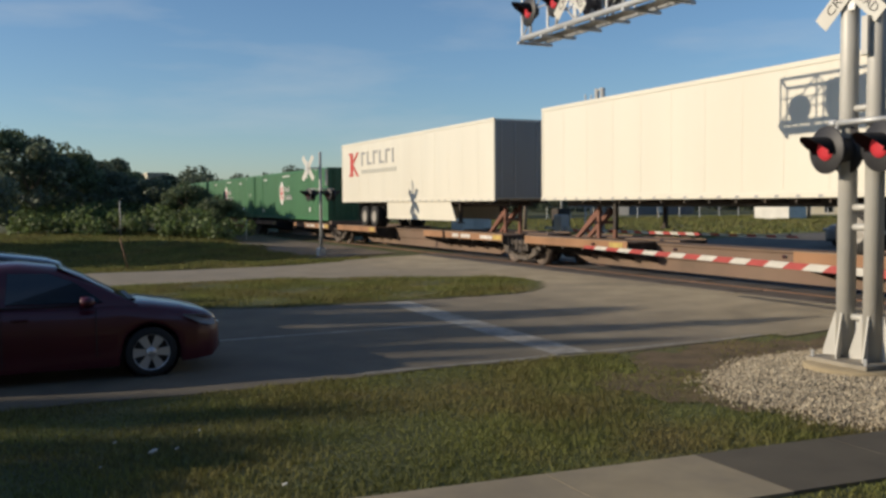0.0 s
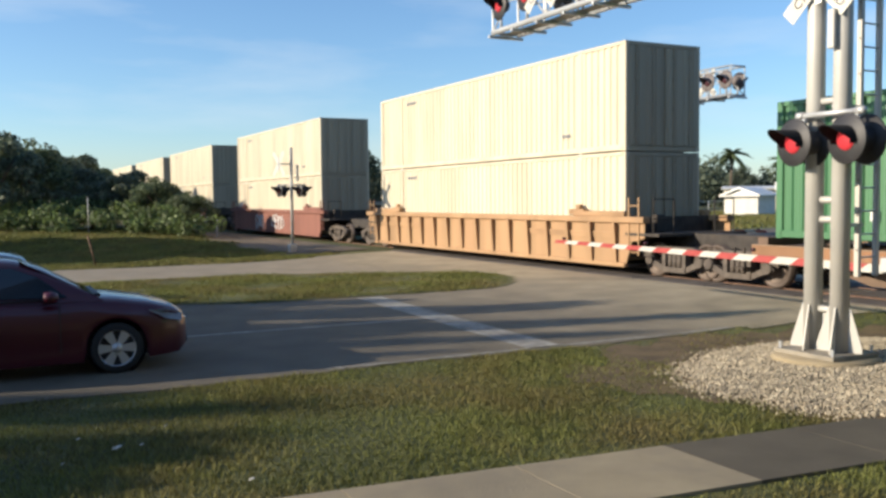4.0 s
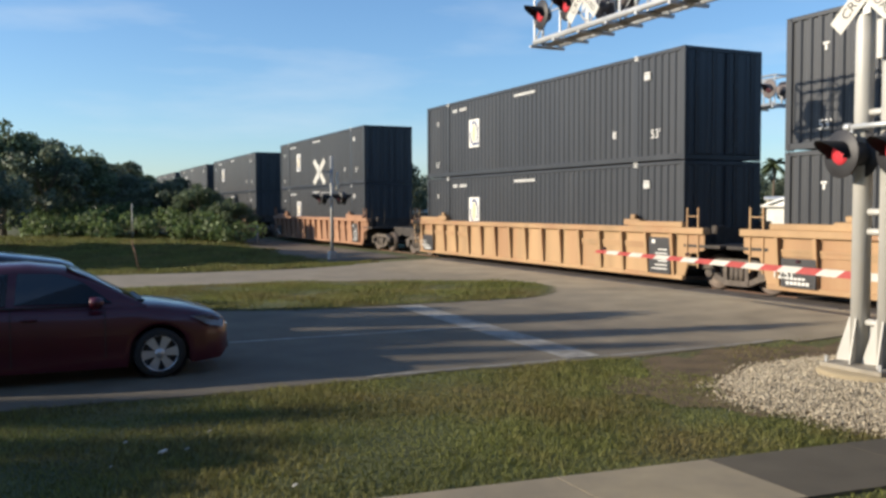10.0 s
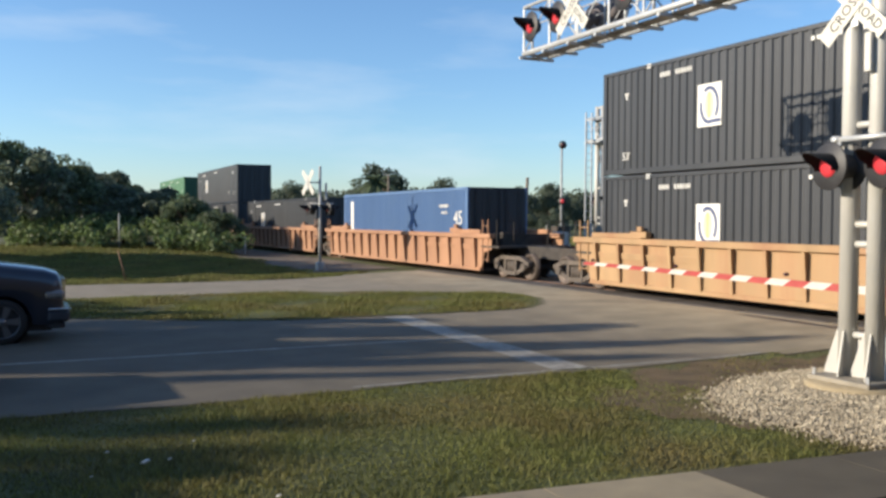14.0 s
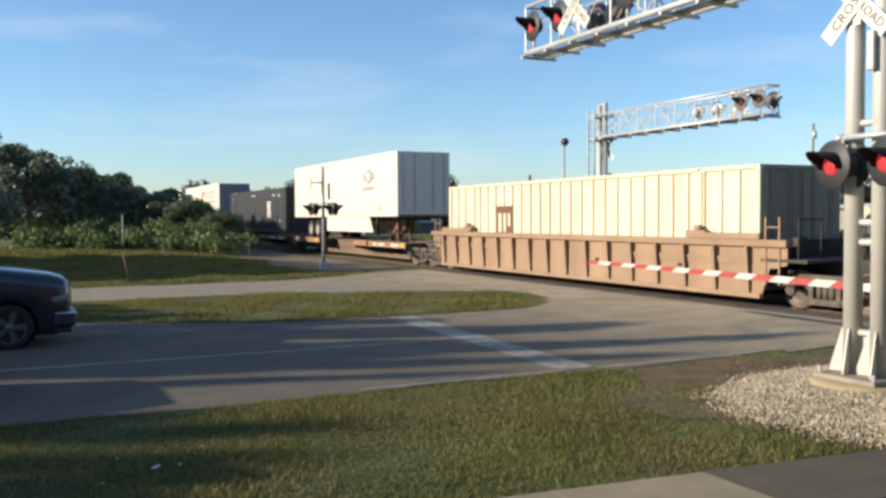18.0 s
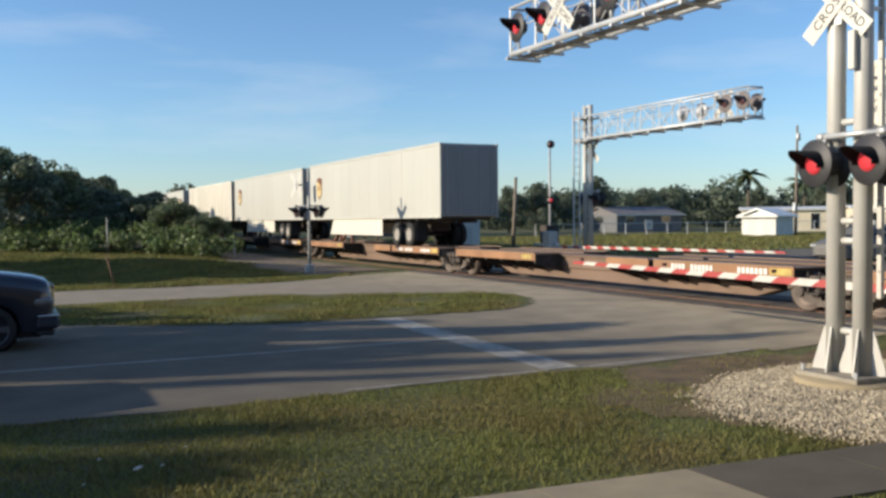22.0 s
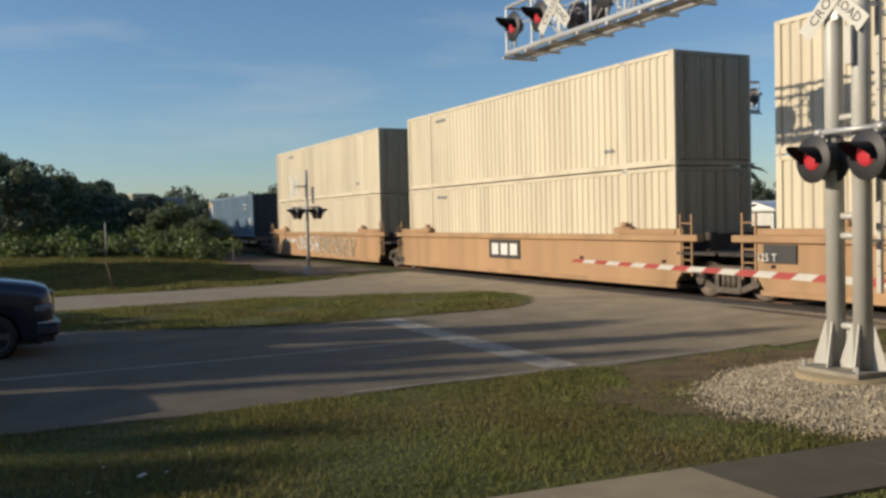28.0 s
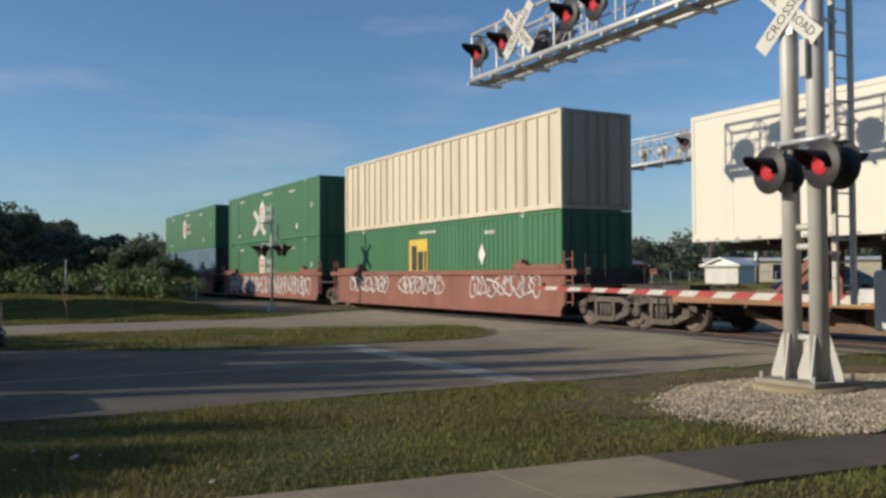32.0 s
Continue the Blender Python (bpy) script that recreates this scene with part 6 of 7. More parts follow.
def car_number(t, x, L, zt):
    bars(t, x - 0.1, [(0.15, 1.0, 0.34, 1.28)], M_BLACK, "stencil_plate")
    bars(t, x - 0.11, [(0.25, 0.25 + 0.6 - 0.12 * (k % 3), 0.45 + 0.1 * k, 0.48 + 0.1 * k) for k in range(6)] + [(0.75, 0.87, 1.12, 1.22)], M_MARK, "number_mark")
    bars(t, x - 0.1, [(L - 1.2, L - 0.25, 0.32, 0.95)], M_BLACK, "number_plate")
    text_mark(t, x - 0.11, "1251", L - 0.32, 0.6, 0.32, M_MARK)
    bars(t, x - 0.11, digits(L - 0.4, 0.38, 6, 0.07, 0.08, 0.03) + digits(L - 0.4, 0.49, 5, 0.05, 0.08, 0.03), M_MARK, "number_mark")


def car_number_high(t, x, L, zt):
    bars(t, x - 0.02, [(L - 0.75, L + 0.15, 0.95, 1.35)], M_BLACK, "number_plate")
    text_mark(t, x - 0.04, "125 T", L + 0.05, 1.06, 0.24, M_MARK)


def reporting_mark(t, x, L, zt):
    bars(t, x - 0.005, digits(L - 2.2, 0.95, 4, 0.2, 0.13, 0.05) + digits(L - 3.2, 0.95, 6, 0.2, 0.13, 0.05), M_MARK, "number_mark")


def wagon_size(t, x, L, zt):
    text_mark(t, x - 0.06, "53", 1.62, 0.55, 0.4, M_MARK)
    bars(t, x - 0.05, digits(3.0, 0.95, 3, 0.1, 0.14, 0.05) + digits(3.0, 0.75, 3, 0.1, 0.14, 0.05) + digits(5.9, 0.95, 3, 0.14, 0.16, 0.08) + digits(0.6, 0.6, 2, 0.12, 0.1, 0.05), M_MARK, "number_mark")


# ---- the consist: place at the start, what it is ----
def put(ob, s, z):
    ob.location = (TRACK_X, s, z)
    TRAIN.append((ob, s, z))
    return ob


LABELS = {"cream": (M_CREAM, "cream corrugated 53-foot container with rusty streaks"), "navy": (M_NAVY, "slate-black corrugated 53-foot container with white emblem panel"), "green": (M_GREEN, "green corrugated 53-foot container with white markings"),
          "white": (M_TWHITE, "white ribbed container in the lower stack")}


def stack(s, well, style, low, up, near, far, low_marks=None, up_marks=None, well_marks=None, lstyle="corr", ustyle="corr", upitch=0.28, lpitch=0.28, ntr=True, ftr=True, wlabel="", lower_len=16.15):
    w = put(well_car(well, wlabel, style, near_gap=near, far_gap=far, near_truck=ntr, far_truck=ftr, marks=well_marks), s, RAIL)
    if low:
        put(container(low[0], low[1] + " in a well", lower_len, marks=low_marks, style=lstyle, pitch=lpitch), s + (16.15 - lower_len) / 2, 0.52)
    if up:
        c = container(up[0], up[1] + ", upper tier", marks=None, style=ustyle, pitch=upitch)
        c["upper"] = 1
        if up_marks:
            up_marks(c, -W / 2, 16.15, 2.9)
        put(c, s, 3.44)


CR, NV, GR, WH = (LABELS[k] for k in ("cream", "navy", "green", "white"))
G_IN, G_OUT = 1.66, 3.7
L_TAN, L_RED, L_BRN, L_ORG = "dusty tan well wagon with ribbed sides", "faded red smooth-sided well wagon", "brown well wagon with ribbed sides", "orange well wagon with ribbed sides"
stack(117.95, M_WELLT, "ribbed", CR, CR, G_OUT, G_OUT, m_cream, m_cream, None, wlabel=L_TAN)
stack(141.7, M_WELLR, "smooth", CR, CR, G_OUT, G_OUT, m_cream, m_cream, scrawl(3, [(6, 8), (10, 11)], M_GRAF), wlabel=L_RED)
stack(165.27, M_WELLB, "ribbed", CR, CR, G_OUT, G_IN, m_cream, m_cream, both(car_number, wagon_size), ftr=True, wlabel=L_BRN)
stack(184.94, M_WELLB, "ribbed", CR, CR, G_IN, G_IN, m_cream, m_cream, both(car_number, wagon_size), ntr=False, wlabel=L_BRN)
stack(204.42, M_WELLB, "ribbed", CR, CR, G_IN, G_OUT, m_cream, m_cream, both(car_number, wagon_size), ntr=False, wlabel=L_BRN)
stack(228.06, M_WELLO, "ribbed", NV, NV, G_OUT, G_IN, m_navy, m_navy, car_number, wlabel=L_ORG)
stack(247.52, M_WELLO, "ribbed", NV, NV, G_IN, G_IN, m_navy, m_navy, car_number, ntr=False, wlabel=L_ORG)
stack(267.0, M_WELLO, "ribbed", NV, NV, G_IN, G_OUT, m_navy, m_navy, car_number, ntr=False, wlabel=L_ORG)
stack(290.88, M_WELLK, "ribbed", NV, NV, G_OUT, G_OUT, m_navy, m_navy, car_number, wlabel=L_ORG)
stack(314.23, M_WELLO, "ribbed", NV, NV, G_OUT, G_IN, m_navy, m_navy, None, wlabel=L_ORG)
stack(333.89, M_WELLO, "ribbed", NV, NV, G_IN, G_IN, m_navy, m_navy, None, ntr=False, wlabel=L_ORG)
stack(353.47, M_WELLO, "ribbed", NV, NV, G_IN, G_OUT, m_navy, m_navy, None, ntr=False, wlabel=L_ORG)
stack(376.85, M_WELLK, "ribbed", (M_DEEPBLUE, "blue 45-foot container with a white band"), None, G_OUT, G_IN, m_45, None, None, lower_len=13.72, wlabel=L_ORG, lpitch=0.15)
stack(396.45, M_WELLK, "ribbed", NV, None, G_IN, G_IN, m_navy, None, None, ntr=False, wlabel=L_ORG)
stack(415.94, M_WELLO, "ribbed", NV, NV, G_IN, G_OUT, m_navy, m_navy, None, ntr=False, wlabel=L_ORG)
stack(439.25, M_WELLD, "ribbed", GR, GR, G_OUT, G_OUT, m_yellow_panel, m_hexagon, scrawl(9, [(0.6, 5), (8, 13)], M_GRAF), wlabel=L_TAN)
stack(462.79, M_WELLD, "ribbed", (M_CREAM, "cream container with wide ribs and a brown emblem"), None, G_OUT, G_OUT, m_w1, None, None, lstyle="ribs", lpitch=0.6, wlabel=L_TAN)
L_SM = "tan smooth-sided well wagon"
stack(690.68, M_WELLT, "smooth", CR, CR, G_OUT, G_IN, m_cream, m_cream, both(m_black_panel, car_number_high), wlabel=L_SM)
stack(710.05, M_WELLT, "smooth", CR, CR, G_IN, G_IN, m_cream, m_cream, m_black_panel, ntr=False, wlabel=L_SM)
stack(729.38, M_WELLT, "smooth", CR, CR, G_IN, G_OUT, m_cream, m_cream, both(scrawl(12, [(3.0, 8.0)], M_GRAF2, 0.4, 1.35), scrawl(13, [(8.2, 11.8)], M_GRAF, 0.5, 1.4), reporting_mark), ntr=False, wlabel=L_SM)
L_RB = "brown-red smooth well wagon covered in white graffiti"
CRW = (M_CREAM, "cream wide-ribbed container")
stack(810.84, M_WELLR, "smooth", GR, CRW, G_OUT, G_IN, m_yellow_panel_far, None, scrawl(21, [(1, 4.5), (7, 10), (11.5, 15)], M_GRAF, 0.7, 1.4), ustyle="ribs", upitch=0.66, wlabel=L_RB)
stack(830.24, M_WELLR, "smooth", GR, GR, G_IN, G_IN, m_hexagon, m_hexagon, scrawl(22, [(1, 6.5), (7.5, 15)], M_GRAF, 0.45, 1.45), ntr=False, wlabel=L_RB)
stack(849.94, M_WELLR, "smooth", (M_BLUE, "dusty blue-grey ribbed container"), GR, G_IN, G_OUT, None, m_hexagon, scrawl(23, [(2, 6)], M_GRAF), ntr=False, lstyle="ribs", lpitch=0.6, wlabel=L_RB)

DECK = RAIL + 0.97


def spine_group(cuts, hitches, paint=M_SPINE, label="rusty brown skeleton spine wagon"):
    for i, (a, b) in enumerate(zip(cuts, cuts[1:])):
        put(spine_car(paint, label, b - a, near_truck=(i == 0), far_truck=True, hitch_at=hitches[i] - a if hitches[i] else None, pads=hitches[i] is None, dark_hitch=hitches[i] == 770.4), a, RAIL)


spine_group([6.6, 25.9, 44.8, 62.25, 79.05, 96.25, 114.2], [22.6, 28.4, None, None, None, None])
put(trailer(M_TWHITE, "bright white smooth semi-trailer riding on a spine wagon", rear_near=True, skirt=False), 8.15, DECK)
put(trailer(M_TWHITE, "white semi-trailer with red and grey emblem", rear_near=False, marks=m_red_stroke_far), 27.42, DECK)
for s in (45.97, 62.37, 79.62, 96.76):
    put(container(GR[0], "green corrugated 53-foot container with a white and red emblem", marks=m_hexagon, group="green containers on spine wagons"), s, 1.3)
spine_group([482.3, 501.4, 520.7, 540.3, 558.9, 576.1, 593.7, 611.1, 629.3, 648.7, 667.1, 687.2], [486.5, None, 537.0, 544.0, 0, 590.9, 608.4, 625.9, 633.6, 652.1, 670.7])
put(trailer(M_TWHITE, "white semi-trailer with a star roundel", rear_near=False, marks=m_star, end=M_TWHITE), 484.18, DECK)
put(container(NV[0], "slate-black 53-foot container on a spine wagon", marks=m_plain), 502.39, 1.3)
put(trailer(M_TWHITE, "white semi-trailer with red and grey emblem", rear_near=True, marks=m_red_stroke), 522.8, DECK)
put(trailer(M_TDIRTY, "grimy white riveted semi-trailer with faint vertical posts", rear_near=False, skirt=False, style="ribs", end=M_TGREY), 541.78, DECK)
put(trailer(M_TGREY, "pale grey semi-trailer with a small shield emblem", rear_near=True, marks=shield_at(-1.6)), 576.88, DECK)
put(trailer(M_TGREY, "pale grey semi-trailer with a small shield emblem", rear_near=True, marks=shield_at(-1.6)), 594.4, DECK)
put(trailer(M_TDIRTY, "grimy white semi-trailer with vertical ribs", rear_near=True, skirt=False, style="ribs"), 611.67, DECK)
for i, s in enumerate((630.81, 639.58, 649.3, 658.09, 667.84, 676.75)):
    put(trailer(M_TGREY, "short pale grey trailer with a brown and gold shield", 8.53, rear_near=bool(i % 2), skirt=False, axles=1, marks=shield_at(1.7 if i % 2 == 0 else -1.6)), s, DECK)
spine_group([749.6, 767.4, 787.4, 807.0], [None, 770.4, 803.0], M_SPINE)
put(container(M_BLUE, "faded blue 45-foot container with a white band", 13.72, marks=m_45b, pitch=0.15), 751.63, 1.3)
put(trailer(M_TWHITE, "bright white semi-trailer riding on a spine wagon", rear_near=True, skirt=False), 789.57, DECK)


# ---- road vehicles: x forward with the nose at 0, y to the left ----
def pl(x, table):
    for (a, u), (b, v) in zip(table, table[1:]):
        if x <= b:
            k = (x - a) / (b - a) if b > a else 0
            k = max(0.0, min(1.0, k))
            return u + (v - u) * k
    return table[-1][1]


def car(name, label, paint, L, half, top, plan, low, wheels, r, roof, gw, trim, rim_style, at):
    """top: height of hood, belt and deck along d (metres behind the nose); roof: cabin outline (d, z); wheels: d of the two axles."""
    t = thing(name, label, "car", at)
    n = round(L / 0.05)
    rings = []
    bm = BM()
    arch = r + 0.055
    for i in range(n + 1):
        d = L * i / n
        w, zt = half * pl(d, plan), pl(d, top)
        zb = pl(d, low)
        za = zb
        for q in wheels:
            if abs(d - q) < arch:
                za = max(za, r + math.sqrt(arch * arch - (d - q) ** 2))
        zs = max(za + 0.02, zb + 0.12)
        mid = max(zs + 0.03, zb + (zt - zb) * 0.62)
        pts = [(0, zt + 0.035), (0.5 * w, zt + 0.028), (0.82 * w, zt + 0.005), (0.94 * w, zt - 0.05), (0.985 * w, max(mid + 0.02, zt - 0.16)), (w, mid), (0.99 * w, zs), (0.965 * w, za)]
        rings.append([bm.verts.new((-d, s * y, z)) for s in (1,) for y, z in reversed(pts)] + [bm.verts.new((-d, -y, z)) for y, z in pts[1:]])
    m = len(rings[0])
    for a, b in zip(rings, rings[1:]):
        for k in range(m - 1):
            f = bm.faces.new((a[k], a[k + 1], b[k + 1], b[k]))
            f.smooth = True
    bm.faces.new(rings[0][::-1])
    bm.faces.new(rings[-1])
    part("body", bm, paint, t)
    part("underbody", boxes((-L + 0.25, -0.2, -half * 0.8, half * 0.8, 0.2, 0.5)), M_BLACK, t)
    for q in wheels:
        for s in (-1, 1):
            bm = BM()
            lathe(bm, [(0, arch - 0.01), (0.28, arch - 0.01), (0.28, 0)], (0, -s, 0), 24, (-q, s * half * 0.93, r))
            part("wheel_well", bm, M_BLACK, t)
    # cabin
    bm = BM()
    rings = []
    for d, z in roof:
        zb = pl(d, top)
        u = max(0.0, (z - zb))
        y0, y1 = gw[0], gw[0] + (gw[1] - gw[0]) * min(1, u / 0.44)
        rings.append([bm.verts.new(p) for p in ((-d, y0, zb - 0.03), (-d, y0 + (y1 - y0) * 0.85, zb + 0.8 * u), (-d, y1 * 0.9, zb + 0.97 * u), (-d, y1 * 0.5, z + 0.02 * (u > 0.2)), (-d, -y1 * 0.5, z + 0.02 * (u > 0.2)), (-d, -y1 * 0.9, zb + 0.97 * u), (-d, -(y0 + (y1 - y0) * 0.85), zb + 0.8 * u), (-d, -y0, zb - 0.03))])
    for a, b in zip(rings, rings[1:]):
        for k in range(7):
            f = bm.faces.new((a[k], a[k + 1], b[k + 1], b[k]))
            f.smooth = True
    part("cabin", bm, paint, t)
    return t


def glass_quad(t, name, pts, label="", mt=None):
    bm = BM()
    v = [bm.verts.new(p) for p in pts]
    bm.faces.new(v)
    bmesh.ops.solidify(bm, geom=bm.faces, thickness=0.004)
    return part(name, bm, mt or M_GLASS, t, label)


def wheel_set(t, wheels, half, r, rim_style, rim_mat):
    out = []
    for q in wheels:
        for s in (-1, 1):
            bm = BM()
            lathe(bm, [(-0.1, r * 0.72), (-0.105, r * 0.92), (-0.08, r), (0.08, r), (0.105, r * 0.92), (0.1, r * 0.72), (0.0, r * 0.66)], (0, 1, 0), 32)
            w = part("wheel", bm, M_TYRE, t, "black tyre on an alloy rim", at=(-q, s * (half - 0.12), r))
            bm = BM()
            lathe(bm, [(-0.07 * -s, r * 0.68), (0.09 * s, r * 0.7), (0.1 * s, r * 0.745), (0.06 * s, r * 0.76)], (0, 1, 0), 32)
            part("rim", bm, rim_mat, w)
            k_n = rim_style
            for k in range(k_n):
                a = 2 * math.pi * k / k_n
                bm = BM()
                ca, sa = math.cos(a), math.sin(a)
                pts = [(0.05, -0.035), (r * 0.69, -0.062), (r * 0.69, 0.062), (0.05, 0.035)] if k_n < 8 else [(0.05, -0.04), (r * 0.63, -0.05), (r * 0.63, 0.05), (0.05, 0.04)]
                f = []
                for h in (0.055 * s, 0.085 * s):
                    f.append([bm.verts.new((p * ca - q2 * sa, h, p * sa + q2 * ca)) for p, q2 in pts])
                bm.faces.new(f[0])
                bm.faces.new(f[1])
                for j in range(4):
                    bm.faces.new((f[0][j], f[0][(j + 1) % 4], f[1][(j + 1) % 4], f[1][j]))
                part("spoke", bm, rim_mat, w)
            bm = BM()
            lathe(bm, [(0.05 * s, 0.075), (0.1 * s, 0.06), (0.105 * s, 0)], (0, 1, 0), 16)
            part("hub_cap", bm, rim_mat, w)
            bm = BM()
            lathe(bm, [(0.02 * s, 0.0), (0.02 * s, r * 0.68)], (0, 1, 0), 20)
            part("brake_disc", bm, M_BLACK, w)
            out.append((w, q, s))
    return out


M_CARRED = mat("dark_red_car_paint", (0.068, 0.005, 0.013), 0.35, 0.1, var=0.05, coat=0.6)
M_DARKTRIM = mat("dark_grey_trim", (0.03, 0.034, 0.045), 0.5, var=0.1)
# pickup lamps and rims: shade put into the colour, duller than the sedan's
M_DIMLAMP = mat("shade_dimmed_headlamp", (0.2, 0.2, 0.195), 0.25, 0.2, var=0.2, scale=14, coat=0.6)
M_DULLRIM = mat("shade_darkened_rim", (0.16, 0.16, 0.165), 0.4, 0.7, var=0.1)
M_CARNAVY = mat("dark_blue_truck_paint", (0.014, 0.017, 0.03), 0.3, 0.2, var=0.03, coat=1.0)
M_CARWHITE = mat("white_truck_paint", (0.75, 0.75, 0.73), 0.4, var=0.03, coat=0.6)
M_CARGREY = mat("dusty_grey_car_paint", (0.13, 0.125, 0.115), 0.6, 0.1, var=0.1, coat=0.15)
M_CHROME = mat("chrome", (0.75, 0.75, 0.76), 0.12, 1.0, var=0.02)
M_LAMPGLASS = mat("clear_headlamp", (0.45, 0.45, 0.45), 0.2, 0.2, var=0.15, scale=18, coat=1.0)
M_AMBER = mat("amber_lens", (0.6, 0.2, 0.03), 0.2, var=0.05)

SED_TOP = [(0.0, 0.6), (0.05, 0.7), (0.18, 0.78), (0.5, 0.87), (0.9, 0.94), (1.3, 0.985), (1.8, 0.97), (2.8, 1.0), (3.9, 1.03), (4.3, 1.06), (4.68, 1.02), (4.76, 0.88), (4.8, 0.62)]
SED_PLAN = [(0.0, 0.55), (0.04, 0.68), (0.14, 0.83), (0.35, 0.93), (0.8, 0.99), (2.2, 1.0), (3.8, 0.99), (4.4, 0.93), (4.7, 0.82), (4.8, 0.66)]
SED_LOW = [(0.0, 0.3), (0.15, 0.2), (0.6, 0.17), (4.2, 0.19), (4.6, 0.25), (4.8, 0.34)]
SED_ROOF = [(1.1, 0.96), (1.42, 1.15), (1.78, 1.34), (2.08, 1.45), (2.5, 1.505), (3.1, 1.495), (3.5, 1.42), (3.85, 1.26), (4.2, 1.07)]
SEDAN_Y = 12.88
sedan = car("sedan", "dark red four-door sedan waiting on the asphalt lane", M_CARRED, 4.8, 0.91, SED_TOP, SED_PLAN, SED_LOW, (0.95, 3.72), 0.325, SED_ROOF, (0.83, 0.62), None, 6, (4.2, SEDAN_Y, 0.0))
for s in (-1, 1):
    def sp(d, z, out=0.006):
        zb = pl(d, SED_TOP)
        zr = pl(d, SED_ROOF)
        u = max(0.02, zr - zb)
        y1 = 0.83 + (0.62 - 0.83) * min(1, u / 0.44)
        k = (z - zb) / u
        y = 0.83 + (y1 - 0.83) * min(1, k * 1.02)
        return (-d, s * (y + out), z)
    glass_quad(sedan, "front_side_window", [sp(1.52, 1.01), sp(2.66, 1.03), sp(2.62, 1.41), sp(2.16, 1.395), sp(1.85, 1.27)], "dark tinted front side window")
    glass_quad(sedan, "rear_side_window", [sp(2.76, 1.02), sp(3.62, 1.05), sp(3.52, 1.22), sp(3.2, 1.385), sp(2.72, 1.41)], "dark tinted rear side window")
    glass_quad(sedan, "quarter_window", [sp(3.68, 1.06), sp(3.92, 1.07), sp(3.6, 1.2)], "small rear quarter window")
    for d, z0, z1 in ((1.62, 0.32, 0.95), (2.71, 0.25, 1.0), (3.62, 0.55, 1.02)):
        part("door_seam", boxes((-d - 0.004, -d + 0.004, s * 0.905 - 0.01, s * 0.905 + 0.008, z0, z1)), M_BLACK, sedan)
    for d in (2.5, 3.4):
        part("door_handle", boxes((-d - 0.1, -d + 0.1, s * 0.91 - 0.02, s * 0.91 + 0.025, 0.83, 0.86), bevel=0.008), M_CARRED, sedan)
    part("window_trim", boxes((-3.7, -1.75, s * 0.835 - 0.012, s * 0.835 + 0.012, 0.985, 1.0)), M_BLACK, sedan)
    bm = BM()
    lathe(bm, [(-0.09, 0), (-0.08, 0.07), (0.02, 0.075), (0.08, 0.05), (0.09, 0)], (1, 0, 0), 14, (-1.72, s * 0.95, 1.03))
    part("wing_mirror", bm, M_CARRED, sedan)
    bm = BM()
    for (d0, y0, z0), (d1, y1, z1) in (((0.09, 0.72, 0.66), (0.5, 0.87, 0.76)),):
        v = [(-0.06, s * 0.6, 0.63), (-0.12, s * 0.755, 0.62), (-0.34, s * 0.875, 0.67), (-0.58, s * 0.895, 0.8), (-0.3, s * 0.82, 0.79), (-0.1, s * 0.64, 0.71)]
        w = [bm.verts.new((a + 0.02, b + s * 0.012, c)) for a, b, c in v]
        bm.faces.new(w)
        bmesh.ops.solidify(bm, geom=bm.faces, thickness=0.03)
    part("headlight", bm, M_LAMPGLASS, sedan, "clear swept-back headlight")
glass_quad(sedan, "windscreen", [(-1.14, 0.74, 1.0), (-1.14, -0.74, 1.0), (-2.04, -0.56, 1.46), (-2.04, 0.56, 1.46)], "raked windscreen")
glass_quad(sedan, "rear_window", [(-4.14, 0.7, 1.11), (-3.58, 0.56, 1.385), (-3.58, -0.56, 1.385), (-4.14, -0.7, 1.11)], "rear window")
part("wiper", boxes((-1.2, -1.1, -0.6, 0.62, 0.99, 1.02), bevel=0.01), M_BLACK, sedan)
part("grille", boxes((-0.06, 0.012, -0.42, 0.42, 0.5, 0.6), bevel=0.012), M_BLACK, sedan)
part("grille_bar", boxes((-0.03, 0.02, -0.42, 0.42, 0.6, 0.62), bevel=0.005), M_CHROME, sedan)
part("lower_intake", boxes((-0.08, 0.01, -0.5, 0.5, 0.28, 0.38), bevel=0.012), M_BLACK, sedan)
SED_WHEELS = wheel_set(sedan, (0.95, 3.72), 0.91, 0.325, 6, M_ALLOY)

TR_TOP = [(0.0, 0.92), (0.03, 1.1), (0.08, 1.19), (0.3, 1.265), (0.6, 1.315), (1.0, 1.37), (1.35, 1.415), (1.6, 1.45), (3.6, 1.45), (3.8, 1.45), (5.6, 1.45), (5.65, 1.1)]
TR_PLAN = [(0.0, 0.86), (0.06, 0.93), (0.2, 0.97), (0.6, 1.0), (5.4, 1.0), (5.65, 0.97)]
TR_LOW = [(0.0, 0.36), (0.3, 0.32), (5.6, 0.42)]
TR_ROOF = [(1.4, 1.44), (1.85, 1.7), (2.2, 1.9), (2.6, 1.96), (3.4, 1.96), (3.6, 1.82), (3.75, 1.46)]
pickup = car("pickup_truck", "dark navy pickup truck waiting in the inner lane", M_CARNAVY, 5.65, 1.0, TR_TOP, TR_PLAN, TR_LOW, (0.98, 4.55), 0.39, TR_ROOF, (0.92, 0.72), None, 5, (2.42, 18.0, 0.0))
part("bumper", boxes((-0.28, 0.1, -1.0, 1.0, 0.36, 0.57), bevel=0.05), M_DARKTRIM, pickup, "dark front bumper")
